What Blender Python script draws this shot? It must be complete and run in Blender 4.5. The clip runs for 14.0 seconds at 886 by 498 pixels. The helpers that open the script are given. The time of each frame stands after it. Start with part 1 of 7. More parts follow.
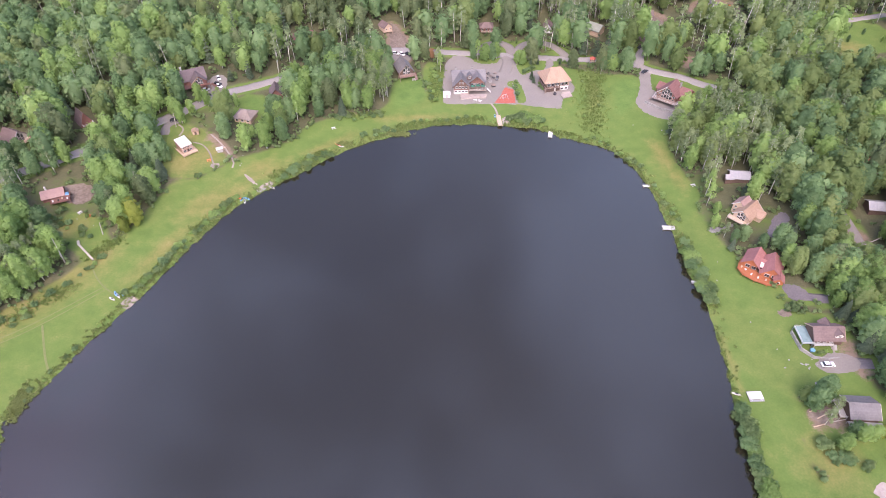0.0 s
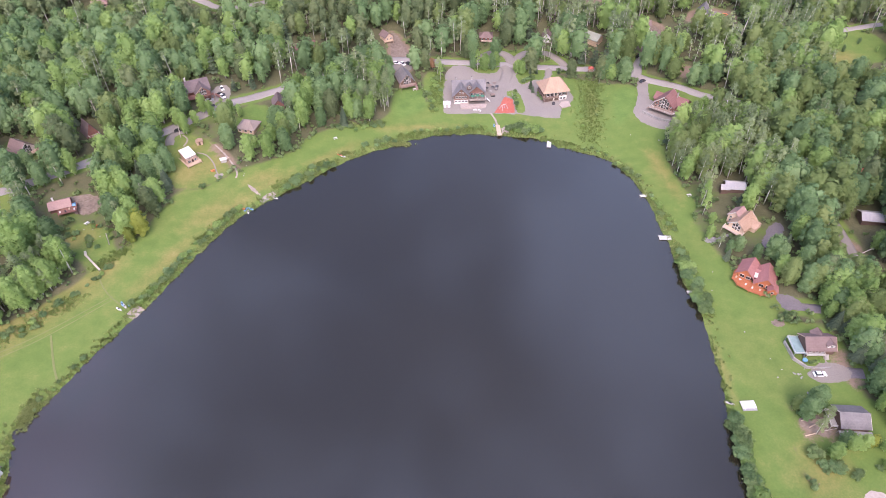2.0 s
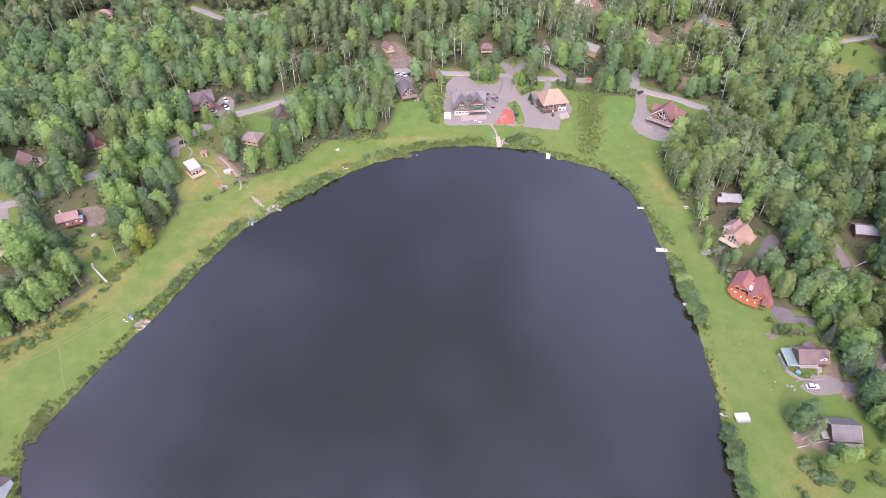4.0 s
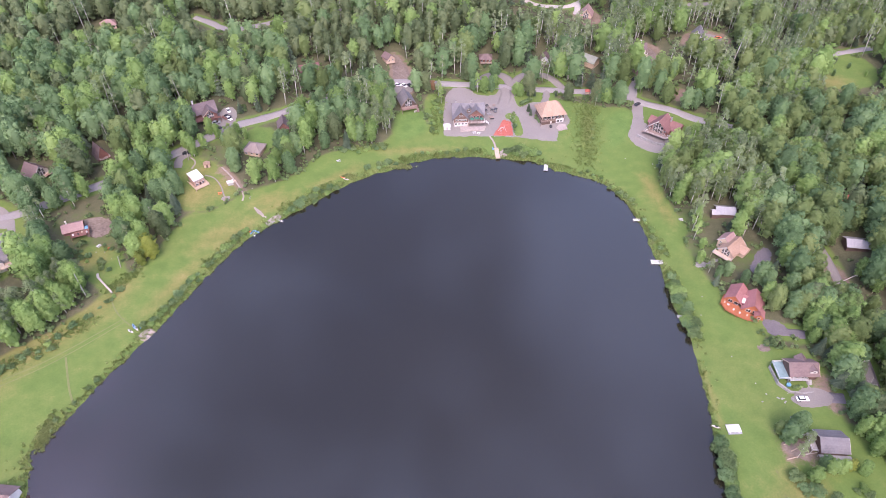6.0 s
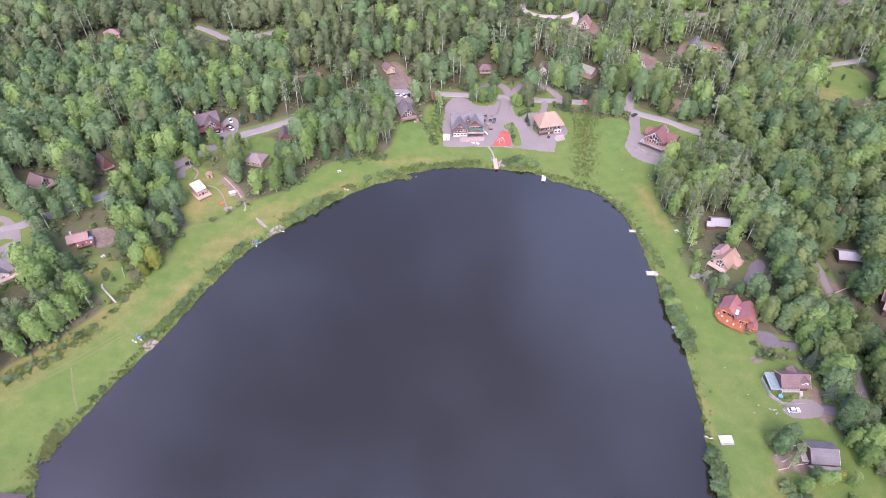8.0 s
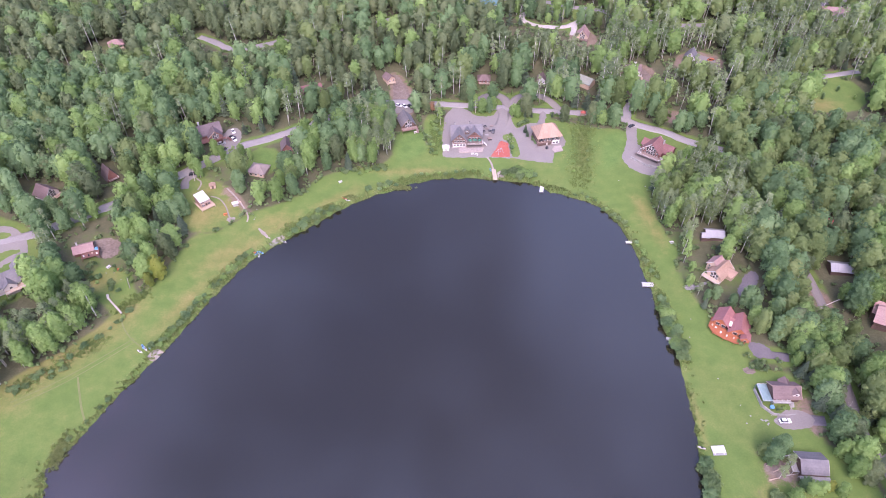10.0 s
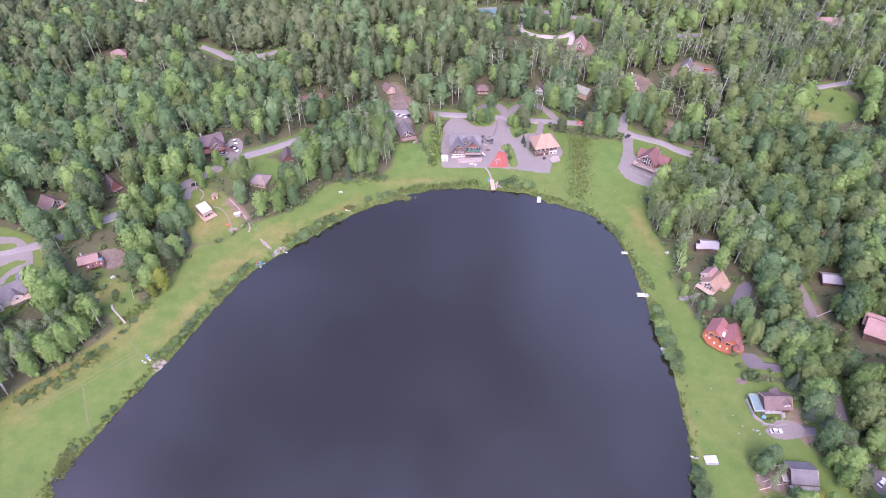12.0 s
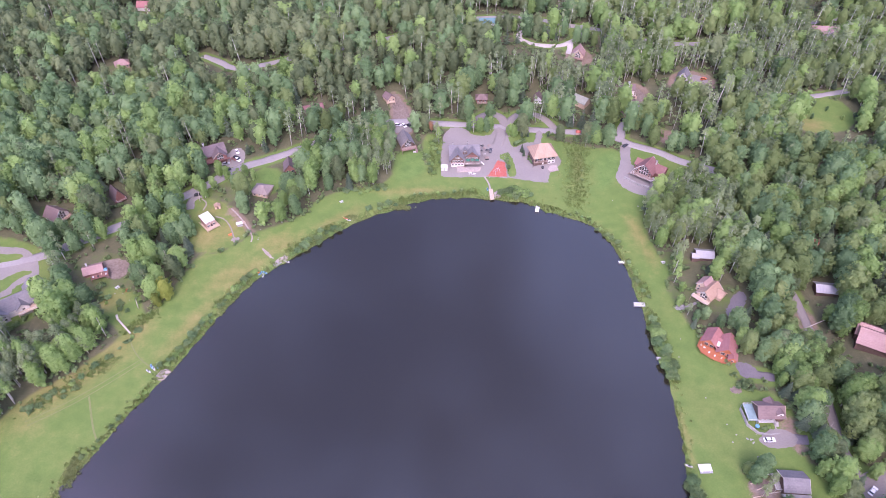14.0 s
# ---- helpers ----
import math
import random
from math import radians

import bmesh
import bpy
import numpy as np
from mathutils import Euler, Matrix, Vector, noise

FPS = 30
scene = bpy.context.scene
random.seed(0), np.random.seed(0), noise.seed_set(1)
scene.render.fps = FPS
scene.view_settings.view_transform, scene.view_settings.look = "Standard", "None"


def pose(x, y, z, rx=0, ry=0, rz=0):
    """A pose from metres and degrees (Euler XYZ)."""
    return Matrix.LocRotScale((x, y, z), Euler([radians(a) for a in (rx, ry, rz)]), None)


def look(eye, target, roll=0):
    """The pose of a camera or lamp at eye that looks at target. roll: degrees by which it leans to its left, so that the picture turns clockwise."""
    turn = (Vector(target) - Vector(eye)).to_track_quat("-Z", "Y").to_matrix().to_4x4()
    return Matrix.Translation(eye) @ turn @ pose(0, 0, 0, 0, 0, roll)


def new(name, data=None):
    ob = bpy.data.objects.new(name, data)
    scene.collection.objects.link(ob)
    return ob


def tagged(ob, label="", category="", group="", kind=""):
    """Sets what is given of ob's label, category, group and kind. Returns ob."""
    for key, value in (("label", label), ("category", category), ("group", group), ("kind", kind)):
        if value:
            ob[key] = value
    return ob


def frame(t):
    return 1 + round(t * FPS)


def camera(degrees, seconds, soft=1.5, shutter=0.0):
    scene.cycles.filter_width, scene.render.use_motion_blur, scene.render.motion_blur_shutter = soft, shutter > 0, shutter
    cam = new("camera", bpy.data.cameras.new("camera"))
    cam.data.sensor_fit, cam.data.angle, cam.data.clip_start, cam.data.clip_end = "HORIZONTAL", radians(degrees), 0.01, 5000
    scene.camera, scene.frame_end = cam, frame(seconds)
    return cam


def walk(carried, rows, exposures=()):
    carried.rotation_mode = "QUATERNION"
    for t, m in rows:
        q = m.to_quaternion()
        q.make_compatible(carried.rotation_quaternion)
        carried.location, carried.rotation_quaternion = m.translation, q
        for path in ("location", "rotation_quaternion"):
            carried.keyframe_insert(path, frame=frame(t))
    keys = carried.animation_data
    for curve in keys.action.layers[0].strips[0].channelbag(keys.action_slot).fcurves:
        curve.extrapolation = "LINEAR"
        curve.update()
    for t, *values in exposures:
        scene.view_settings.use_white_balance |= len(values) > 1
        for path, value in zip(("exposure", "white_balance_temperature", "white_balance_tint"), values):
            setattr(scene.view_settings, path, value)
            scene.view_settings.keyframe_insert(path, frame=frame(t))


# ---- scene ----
cam = camera(69.0, 14.0, soft=0.75)
# seconds, eye in metres, pitch, roll and yaw in degrees: a drone that climbs straight up, its gimbal held still
ROWS = [
    (0, 0.02, 0.02, 190.00, -44.090, -0.310, 0.867),
    (0.5, 0.15, 0.03, 191.48, -44.111, -0.381, 0.936),
    (1, 0.40, -0.21, 193.09, -44.115, -0.401, 0.970),
    (1.5, 0.48, -0.28, 194.77, -44.111, -0.415, 0.978),
    (2, 0.55, -0.44, 196.70, -44.115, -0.453, 1.016),
    (2.5, 0.65, -0.36, 198.51, -44.094, -0.507, 1.068),
    (3, 0.63, -0.30, 200.28, -44.101, -0.534, 1.107),
    (5.5, 1.06, -0.39, 209.63, -44.104, -0.360, 1.124),
    (6, 1.21, -0.40, 211.51, -44.111, -0.312, 1.114),
    (6.5, 1.44, -0.44, 213.38, -44.116, -0.263, 1.108),
    (7, 1.56, -0.46, 214.91, -44.095, -0.232, 1.106),
    (7.5, 1.69, -0.43, 216.58, -44.079, -0.212, 1.107),
    (8, 1.71, -0.36, 218.40, -44.079, -0.185, 1.102),
    (10.5, 2.30, -0.58, 227.99, -44.086, -0.088, 1.116),
    (11, 2.46, -0.57, 229.86, -44.089, -0.054, 1.098),
    (11.5, 2.48, -0.56, 231.91, -44.091, -0.033, 1.076),
    (12, 2.57, -0.55, 233.76, -44.104, -0.050, 1.070),
    (12.5, 2.86, -0.62, 235.51, -44.098, -0.079, 1.093),
    (13, 3.07, -0.64, 237.35, -44.103, -0.135, 1.129),
    (13.5, 3.27, -0.66, 239.15, -44.096, -0.153, 1.153),
    (14, 3.22, -0.57, 240.68, -44.091, -0.165, 1.157),
]
walk(cam, [(t, pose(x, y, z, 0, 0, yaw) @ pose(0, 0, 0, 90 + pitch, 0, 0) @ pose(0, 0, 0, 0, 0, roll)) for t, x, y, z, pitch, roll, yaw in ROWS], [(0, 1.25, 6380, 28), (7, 1.25, 6060, 35), (14, 1.25, 5790, 44)])

# ---- world and light ----
SUN_UP, SUN_FROM = 52.0, -178.0  # degrees: height, and bearing clockwise from +y (behind the camera)
world = bpy.data.worlds.new("world")
scene.world = world
world.use_nodes = True
wn = world.node_tree.nodes
sky = wn.new("ShaderNodeTexSky")
sky.sky_type, sky.sun_disc = "NISHITA", False
sky.sun_elevation, sky.sun_rotation = radians(SUN_UP), radians(SUN_FROM)
sky.air_density, sky.dust_density, sky.ozone_density, sky.altitude = 1.0, 3.0, 1.0, 300
wn["Background"].inputs["Strength"].default_value = 0.15
# broken thin cloud over the whole sky
cloud = wn.new("ShaderNodeTexNoise")
cloud.noise_dimensions = "4D"
# slice picked so its bright part reflects in mid-lake, seen from the camera
cloud.inputs["W"].default_value = 83.3
cloud.inputs["Scale"].default_value, cloud.inputs["Detail"].default_value = 2.6, 4.0
world.node_tree.links.new(wn.new("ShaderNodeTexCoord").outputs["Generated"], cloud.inputs["Vector"])
cover = wn.new("ShaderNodeValToRGB")
cover.color_ramp.elements[0].position, cover.color_ramp.elements[0].color = 0.4, (0.98, 0.96, 0.96, 1)
cover.color_ramp.elements[1].position, cover.color_ramp.elements[1].color = 0.62, (2.55, 2.3, 2.0, 1)
world.node_tree.links.new(cloud.outputs["Fac"], cover.inputs["Fac"])
veil = wn.new("ShaderNodeMix")
veil.data_type, veil.blend_type = "RGBA", "MULTIPLY"
veil.inputs[0].default_value = 1.0
world.node_tree.links.new(sky.outputs[0], veil.inputs[6])
world.node_tree.links.new(cover.outputs["Color"], veil.inputs[7])
world.node_tree.links.new(veil.outputs[2], wn["Background"].inputs["Color"])
sun_data = bpy.data.lights.new("sun", "SUN")
sun_data.energy, sun_data.angle, sun_data.color = 0.6, radians(30), (1.0, 0.93, 0.86)
sun = new("sun", sun_data)
sun_way = Vector((math.sin(radians(SUN_FROM)) * math.cos(radians(SUN_UP)), math.cos(radians(SUN_FROM)) * math.cos(radians(SUN_UP)), math.sin(radians(SUN_UP))))
sun.matrix_world = look(sun_way * 400, (0, 0, 0))


# ---- materials ----
def material(name, rough=0.8, metal=0.0, spec=0.3):
    m = bpy.data.materials.new(name)
    m.use_nodes = True
    p = m.node_tree.nodes["Principled BSDF"]
    p.inputs["Roughness"].default_value, p.inputs["Metallic"].default_value = rough, metal
    p.inputs["Specular IOR Level"].default_value = spec
    return m, m.node_tree.nodes, m.node_tree.links, p


def noise_of(nodes, links, where, scale, detail=3.0, rough=0.55):
    n = nodes.new("ShaderNodeTexNoise")
    n.inputs["Scale"].default_value, n.inputs["Detail"].default_value, n.inputs["Roughness"].default_value = scale, detail, rough
    links.new(where, n.inputs["Vector"])
    return n.outputs["Fac"]


def ramp_of(nodes, links, fac, *stops):
    n = nodes.new("ShaderNodeValToRGB")
    e = n.color_ramp.elements
    while len(e) < len(stops):
        e.new(0.5)
    for one, (at, colour) in zip(e, stops):
        one.position, one.color = at, (*colour, 1)
    links.new(fac, n.inputs["Fac"])
    return n.outputs["Color"]


def mixed(nodes, links, fac, a, b, blend="MIX"):
    n = nodes.new("ShaderNodeMix")
    n.data_type, n.blend_type = "RGBA", blend
    for at, value in ((0, fac), (6, a), (7, b)):
        if hasattr(value, "is_linked"):
            links.new(value, n.inputs[at])
        else:
            n.inputs[at].default_value = value if at == 0 else (*value, 1)
    return n.outputs[2]


def math_of(nodes, links, kind, a, b=0.0, clamp=False):
    n = nodes.new("ShaderNodeMath")
    n.operation, n.use_clamp = kind, clamp
    for at, value in ((0, a), (1, b)):
        if hasattr(value, "is_linked"):
            links.new(value, n.inputs[at])
        else:
            n.inputs[at].default_value = value
    return n.outputs[0]


def bump_of(nodes, links, p, height, strength, distance):
    n = nodes.new("ShaderNodeBump")
    n.inputs["Strength"].default_value, n.inputs["Distance"].default_value = strength, distance
    links.new(height, n.inputs["Height"])
    links.new(n.outputs[0], p.inputs["Normal"])


def place_of(nodes):
    return nodes.new("ShaderNodeNewGeometry").outputs["Position"]


def surface(name, low, high, scale=1.2, rough=0.85, metal=0.0, spec=0.25, bump=0.3, depth=0.05, coarse=0.12):
    """A weathered plain surface: two colours mottled at a fine and a coarse scale."""
    m, n, l, p = material(name, rough, metal, spec)
    at = place_of(n)
    fine, wide = noise_of(n, l, at, scale, 5), noise_of(n, l, at, coarse, 3)
    fac = math_of(n, l, "ADD", math_of(n, l, "MULTIPLY", fine, 0.6), math_of(n, l, "MULTIPLY", wide, 0.4))
    l.new(ramp_of(n, l, fac, (0.35, low), (0.65, high)), p.inputs["Base Color"])
    bump_of(n, l, p, fine, bump, depth)
    return m


def boarded(name, low, high, step=0.2, axis="Z", rough=0.8, spec=0.25, seam=0.86, metal=0.0):
    """Boards, shingle courses or metal seams: dark joints every step metres along a local axis, with weathering."""
    m, n, l, p = material(name, rough, metal, spec)
    at = n.new("ShaderNodeTexCoord").outputs["Object"]
    cut = n.new("ShaderNodeSeparateXYZ")
    l.new(at, cut.inputs[0])
    along = math_of(n, l, "FRACT", math_of(n, l, "DIVIDE", cut.outputs[axis], step))
    joint = math_of(n, l, "LESS_THAN", along, 0.14)
    which = math_of(n, l, "FLOOR", math_of(n, l, "DIVIDE", cut.outputs[axis], step))
    stripe = n.new("ShaderNodeTexWhiteNoise")
    stripe.noise_dimensions = "1D"
    l.new(which, stripe.inputs["W"])
    world_at = place_of(n)
    fine, wide = noise_of(n, l, world_at, 1.6, 5), noise_of(n, l, world_at, 0.25, 3)
    fac = math_of(n, l, "ADD", math_of(n, l, "MULTIPLY", fine, 0.45), math_of(n, l, "ADD", math_of(n, l, "MULTIPLY", wide, 0.45), math_of(n, l, "MULTIPLY", stripe.outputs[0], 0.1)))
    body = ramp_of(n, l, fac, (0.3, low), (0.7, high))
    l.new(mixed(n, l, math_of(n, l, "MULTIPLY", joint, 1 - seam), body, tuple(c * 0.35 for c in low)), p.inputs["Base Color"])
    bump_of(n, l, p, math_of(n, l, "SUBTRACT", fine, joint), 0.4, 0.03)
    return m


def foliage(name, dark, mid, light, tuft=1.7, bump=0.5):
    """Leaves: every tree a shade of its own, every leaf spray another, with fine mottling."""
    m, n, l, p = material(name, 0.7, 0.0, 0.15)
    geo = n.new("ShaderNodeNewGeometry")
    at, isle = geo.outputs["Position"], geo.outputs["Random Per Island"]
    own = n.new("ShaderNodeAttribute")
    own.attribute_name = "tree"
    tree = math_of(n, l, "FRACT", math_of(n, l, "ADD", own.outputs["Fac"], n.new("ShaderNodeObjectInfo").outputs["Random"]))
    fine, wide, stand_of = noise_of(n, l, at, tuft, 3, 0.7), noise_of(n, l, at, 0.22, 2), noise_of(n, l, at, 0.014, 2)
    fac = math_of(n, l, "ADD", math_of(n, l, "MULTIPLY", tree, 0.36), math_of(n, l, "ADD", math_of(n, l, "MULTIPLY", fine, 0.24), math_of(n, l, "MULTIPLY", isle, 0.18)))
    fac = math_of(n, l, "ADD", math_of(n, l, "ADD", math_of(n, l, "MULTIPLY", wide, 0.3), math_of(n, l, "MULTIPLY", stand_of, 0.5)), math_of(n, l, "SUBTRACT", fac, 0.295))
    l.new(ramp_of(n, l, fac, (0.2, dark), (0.5, mid), (0.8, light)), p.inputs["Base Color"])
    l.new(math_of(n, l, "ADD", math_of(n, l, "MULTIPLY", isle, 0.2), 0.6), p.inputs["Roughness"])
    bump_of(n, l, p, fine, bump, 0.3)
    thin, both = n.new("ShaderNodeBsdfTranslucent"), n.new("ShaderNodeMixShader")
    both.inputs[0].default_value = 0.46
    tone = mixed(n, l, 1.0, p.inputs["Base Color"].links[0].from_socket, (1.25, 1.2, 0.85), "MULTIPLY")
    l.new(tone, thin.inputs["Color"])
    l.new(p.outputs[0], both.inputs[1])
    l.new(thin.outputs[0], both.inputs[2])
    l.new(both.outputs[0], n["Material Output"].inputs["Surface"])
    return m


LEAF = foliage("leaf_green", (0.087, 0.151, 0.071), (0.159, 0.258, 0.119), (0.251, 0.365, 0.180))
LEAF_LIGHT = foliage("leaf_light", (0.122, 0.202, 0.064), (0.215, 0.332, 0.112), (0.318, 0.445, 0.168))
LEAF_YELLOW = foliage("leaf_yellow", (0.13, 0.168, 0.04), (0.225, 0.275, 0.06), (0.32, 0.355, 0.092))
LEAF_WARM = foliage("leaf_warm", (0.112, 0.162, 0.059), (0.176, 0.245, 0.093), (0.249, 0.319, 0.133))
LEAF_GREY = foliage("leaf_greygreen", (0.129, 0.181, 0.096), (0.211, 0.278, 0.150), (0.305, 0.370, 0.210))
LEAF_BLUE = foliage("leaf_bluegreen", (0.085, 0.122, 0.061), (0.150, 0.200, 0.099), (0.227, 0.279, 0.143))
NEEDLE = foliage("needle_dark", (0.054, 0.083, 0.055), (0.103, 0.146, 0.095), (0.165, 0.217, 0.144))
REED = foliage("reed", (0.138, 0.182, 0.065), (0.231, 0.287, 0.111), (0.338, 0.385, 0.182), tuft=2.0)
WEED = foliage("weed", (0.129, 0.188, 0.060), (0.185, 0.256, 0.085), (0.241, 0.312, 0.115), tuft=2.0)
HEDGE = foliage("shore_leaf", (0.092, 0.149, 0.065), (0.160, 0.237, 0.103), (0.228, 0.314, 0.146), tuft=1.8)
RUSTY = foliage("leaf_rusty", (0.14, 0.08, 0.05), (0.24, 0.14, 0.08), (0.32, 0.2, 0.12))
BARK = surface("bark_grey", (0.1, 0.085, 0.07), (0.24, 0.21, 0.18), 3.0)
BIRCH = surface("bark_birch", (0.42, 0.4, 0.36), (0.72, 0.7, 0.65), 2.0)
DEADWOOD = surface("dead_wood", (0.25, 0.22, 0.2), (0.48, 0.44, 0.4), 3.0)
GRAVEL = surface("gravel", (0.185, 0.168, 0.152), (0.245, 0.225, 0.203), 2.4, bump=0.08, coarse=0.07)
ASPHALT = surface("worn_asphalt", (0.12, 0.108, 0.114), (0.175, 0.16, 0.168), 2.0, bump=0.1, coarse=0.08)
ROAD = surface("road_chip", (0.22, 0.205, 0.195), (0.3, 0.28, 0.268), 2.0, bump=0.1, coarse=0.06)
PALE_GRAVEL = surface("pale_gravel", (0.19, 0.165, 0.138), (0.29, 0.258, 0.218), 1.5)
PALE_TRACK = surface("pale_track", (0.33, 0.3, 0.27), (0.46, 0.43, 0.39), 1.2)
DIRT = surface("brown_dirt", (0.115, 0.090, 0.070), (0.240, 0.194, 0.160), 0.9, bump=0.6)
MULCH = surface("red_mulch", (0.3, 0.078, 0.055), (0.42, 0.135, 0.1), 1.5, bump=0.7)
SAND = surface("sand", (0.23, 0.195, 0.17), (0.37, 0.32, 0.285), 1.2)
STONE = surface("stone", (0.17, 0.165, 0.16), (0.36, 0.345, 0.325), 1.8, bump=0.6)
PATIO = surface("patio_slab", (0.27, 0.225, 0.205), (0.4, 0.34, 0.31), 1.0)
WHITE = surface("white_paint", (0.44, 0.43, 0.42), (0.6, 0.59, 0.575), 1.4, rough=0.55, bump=0.1)
CREAM = boarded("cream_siding", (0.5, 0.47, 0.43), (0.64, 0.605, 0.56), 0.25)
WHITE_SIDING = boarded("white_siding", (0.52, 0.505, 0.48), (0.66, 0.645, 0.62), 0.25)
LOG = boarded("dark_log", (0.085, 0.058, 0.047), (0.155, 0.104, 0.084), 0.35)
RED_LOG = boarded("red_log", (0.155, 0.076, 0.062), (0.25, 0.132, 0.108), 0.35)
BLEACHED = boarded("bleached_plank", (0.38, 0.345, 0.29), (0.52, 0.475, 0.41), 0.4, "X")
ORANGE = boarded("orange_stain", (0.3, 0.1, 0.045), (0.42, 0.16, 0.08), 0.3, "X")
GREY_DECK = boarded("grey_deck", (0.26, 0.25, 0.24), (0.42, 0.41, 0.39), 0.3, "X")
BROWN_DECK = boarded("brown_deck", (0.2, 0.145, 0.12), (0.33, 0.255, 0.215), 0.3, "X")
TAN_WALL = boarded("tan_wall", (0.4, 0.3, 0.22), (0.56, 0.44, 0.34), 0.3)
ROOF_GREY = boarded("grey_shingle", (0.117, 0.113, 0.117), (0.207, 0.198, 0.203), 0.45, "X")
ROOF_BROWN = boarded("brown_shingle", (0.129, 0.092, 0.088), (0.202, 0.150, 0.141), 0.45, "X")
ROOF_MAROON = boarded("maroon_shingle", (0.165, 0.082, 0.076), (0.25, 0.135, 0.125), 0.45, "X")
ROOF_DARK = boarded("dark_shingle", (0.1, 0.078, 0.08), (0.175, 0.14, 0.14), 0.45, "X")
ROOF_RED = boarded("red_shingle", (0.24, 0.105, 0.1), (0.34, 0.165, 0.155), 0.45, "X")
ROOF_DUSTY = boarded("dusty_pink_shingle", (0.25, 0.16, 0.145), (0.37, 0.255, 0.23), 0.45, "X")
ROOF_TAN = boarded("tan_shingle", (0.27, 0.18, 0.125), (0.39, 0.275, 0.205), 0.45, "X")
ROOF_WHITE = boarded("white_metal_roof", (0.58, 0.57, 0.58), (0.72, 0.71, 0.72), 0.6, "Y", rough=0.4, spec=0.5)
ROOF_METAL = boarded("grey_metal_roof", (0.24, 0.24, 0.255), (0.34, 0.34, 0.355), 0.6, "Y", rough=0.4, spec=0.5)
ROOF_TEAL = boarded("teal_metal_roof", (0.06, 0.16, 0.17), (0.11, 0.22, 0.22), 0.6, "Y", rough=0.45, spec=0.5)
ROOF_SAGE = boarded("sage_shingle", (0.2, 0.22, 0.18), (0.31, 0.33, 0.28), 0.45, "X")
PLASTIC_BLUE = surface("blue_plastic", (0.1, 0.27, 0.46), (0.18, 0.38, 0.58), 2, rough=0.4, spec=0.5, bump=0.05)
PLASTIC_ORANGE = surface("orange_plastic", (0.6, 0.13, 0.04), (0.75, 0.22, 0.08), 2, rough=0.4, spec=0.5, bump=0.05)
PLASTIC_GREEN = surface("green_canvas", (0.03, 0.12, 0.08), (0.07, 0.2, 0.14), 2, bump=0.1)
TYRE = surface("tyre_rubber", (0.015, 0.015, 0.016), (0.03, 0.03, 0.03), 6)
CAR_WHITE = surface("car_white", (0.74, 0.74, 0.75), (0.82, 0.82, 0.83), 0.6, rough=0.25, spec=0.6, bump=0.02)
CAR_DARK = surface("car_dark", (0.03, 0.032, 0.038), (0.06, 0.06, 0.07), 0.6, rough=0.25, spec=0.6, bump=0.02)
CAR_SILVER = surface("car_silver", (0.45, 0.47, 0.5), (0.55, 0.57, 0.6), 0.6, rough=0.3, metal=0.5, bump=0.02)
GLASS, gn, gl, gp = material("window_glass", 0.06, 0.0, 0.8)
gp.inputs["Base Color"].default_value = (0.02, 0.024, 0.028, 1)

WATER, n, l, p = material("lake_water", 0.04, 0.0, 1.0)
p.inputs["IOR"].default_value = 1.48
at = place_of(n)
cut = n.new("ShaderNodeSeparateXYZ")
l.new(at, cut.inputs[0])
weed = noise_of(n, l, at, 0.02, 4, 0.6)
west = n.new("ShaderNodeMapRange")
west.inputs["From Min"].default_value, west.inputs["From Max"].default_value = -95.0, -150.0
l.new(cut.outputs["X"], west.inputs["Value"])
shoal = math_of(n, l, "MULTIPLY", west.outputs[0], ramp_of(n, l, weed, (0.42, (0, 0, 0)), (0.6, (1, 1, 1))), True)
deep = ramp_of(n, l, noise_of(n, l, at, 0.006, 2), (0.35, (0.0165, 0.0150, 0.0090)), (0.65, (0.0215, 0.0195, 0.0120)))
l.new(mixed(n, l, shoal, deep, (0.034, 0.024, 0.021)), p.inputs["Base Color"])
ripple = math_of(n, l, "ADD", noise_of(n, l, at, 0.9, 3), math_of(n, l, "MULTIPLY", noise_of(n, l, at, 0.05, 2), 2.0))
bump_of(n, l, p, ripple, 0.06, 0.12)

GROUND, n, l, p = material("meadow_ground", 0.95, 0.0, 0.1)
at = place_of(n)
fine, blotch, wide = noise_of(n, l, at, 1.6, 6, 0.7), noise_of(n, l, at, 0.16, 4, 0.6), noise_of(n, l, at, 0.03, 3)
grain = math_of(n, l, "ADD", math_of(n, l, "MULTIPLY", fine, 0.5), math_of(n, l, "MULTIPLY", blotch, 0.5))
lawn = ramp_of(n, l, grain, (0.3, (0.085, 0.14, 0.036)), (0.5, (0.11, 0.172, 0.044)), (0.7, (0.142, 0.2, 0.056)))
hay = ramp_of(n, l, grain, (0.3, (0.14, 0.148, 0.046)), (0.5, (0.2, 0.19, 0.066)), (0.72, (0.268, 0.235, 0.094)))
lush = ramp_of(n, l, grain, (0.3, (0.068, 0.125, 0.035)), (0.5, (0.107, 0.18, 0.046)), (0.72, (0.155, 0.225, 0.066)))
litter = ramp_of(n, l, grain, (0.3, (0.058, 0.064, 0.034)), (0.52, (0.096, 0.1, 0.055)), (0.75, (0.165, 0.15, 0.094)))
soil = ramp_of(n, l, grain, (0.3, (0.12, 0.085, 0.06)), (0.7, (0.27, 0.21, 0.16)))


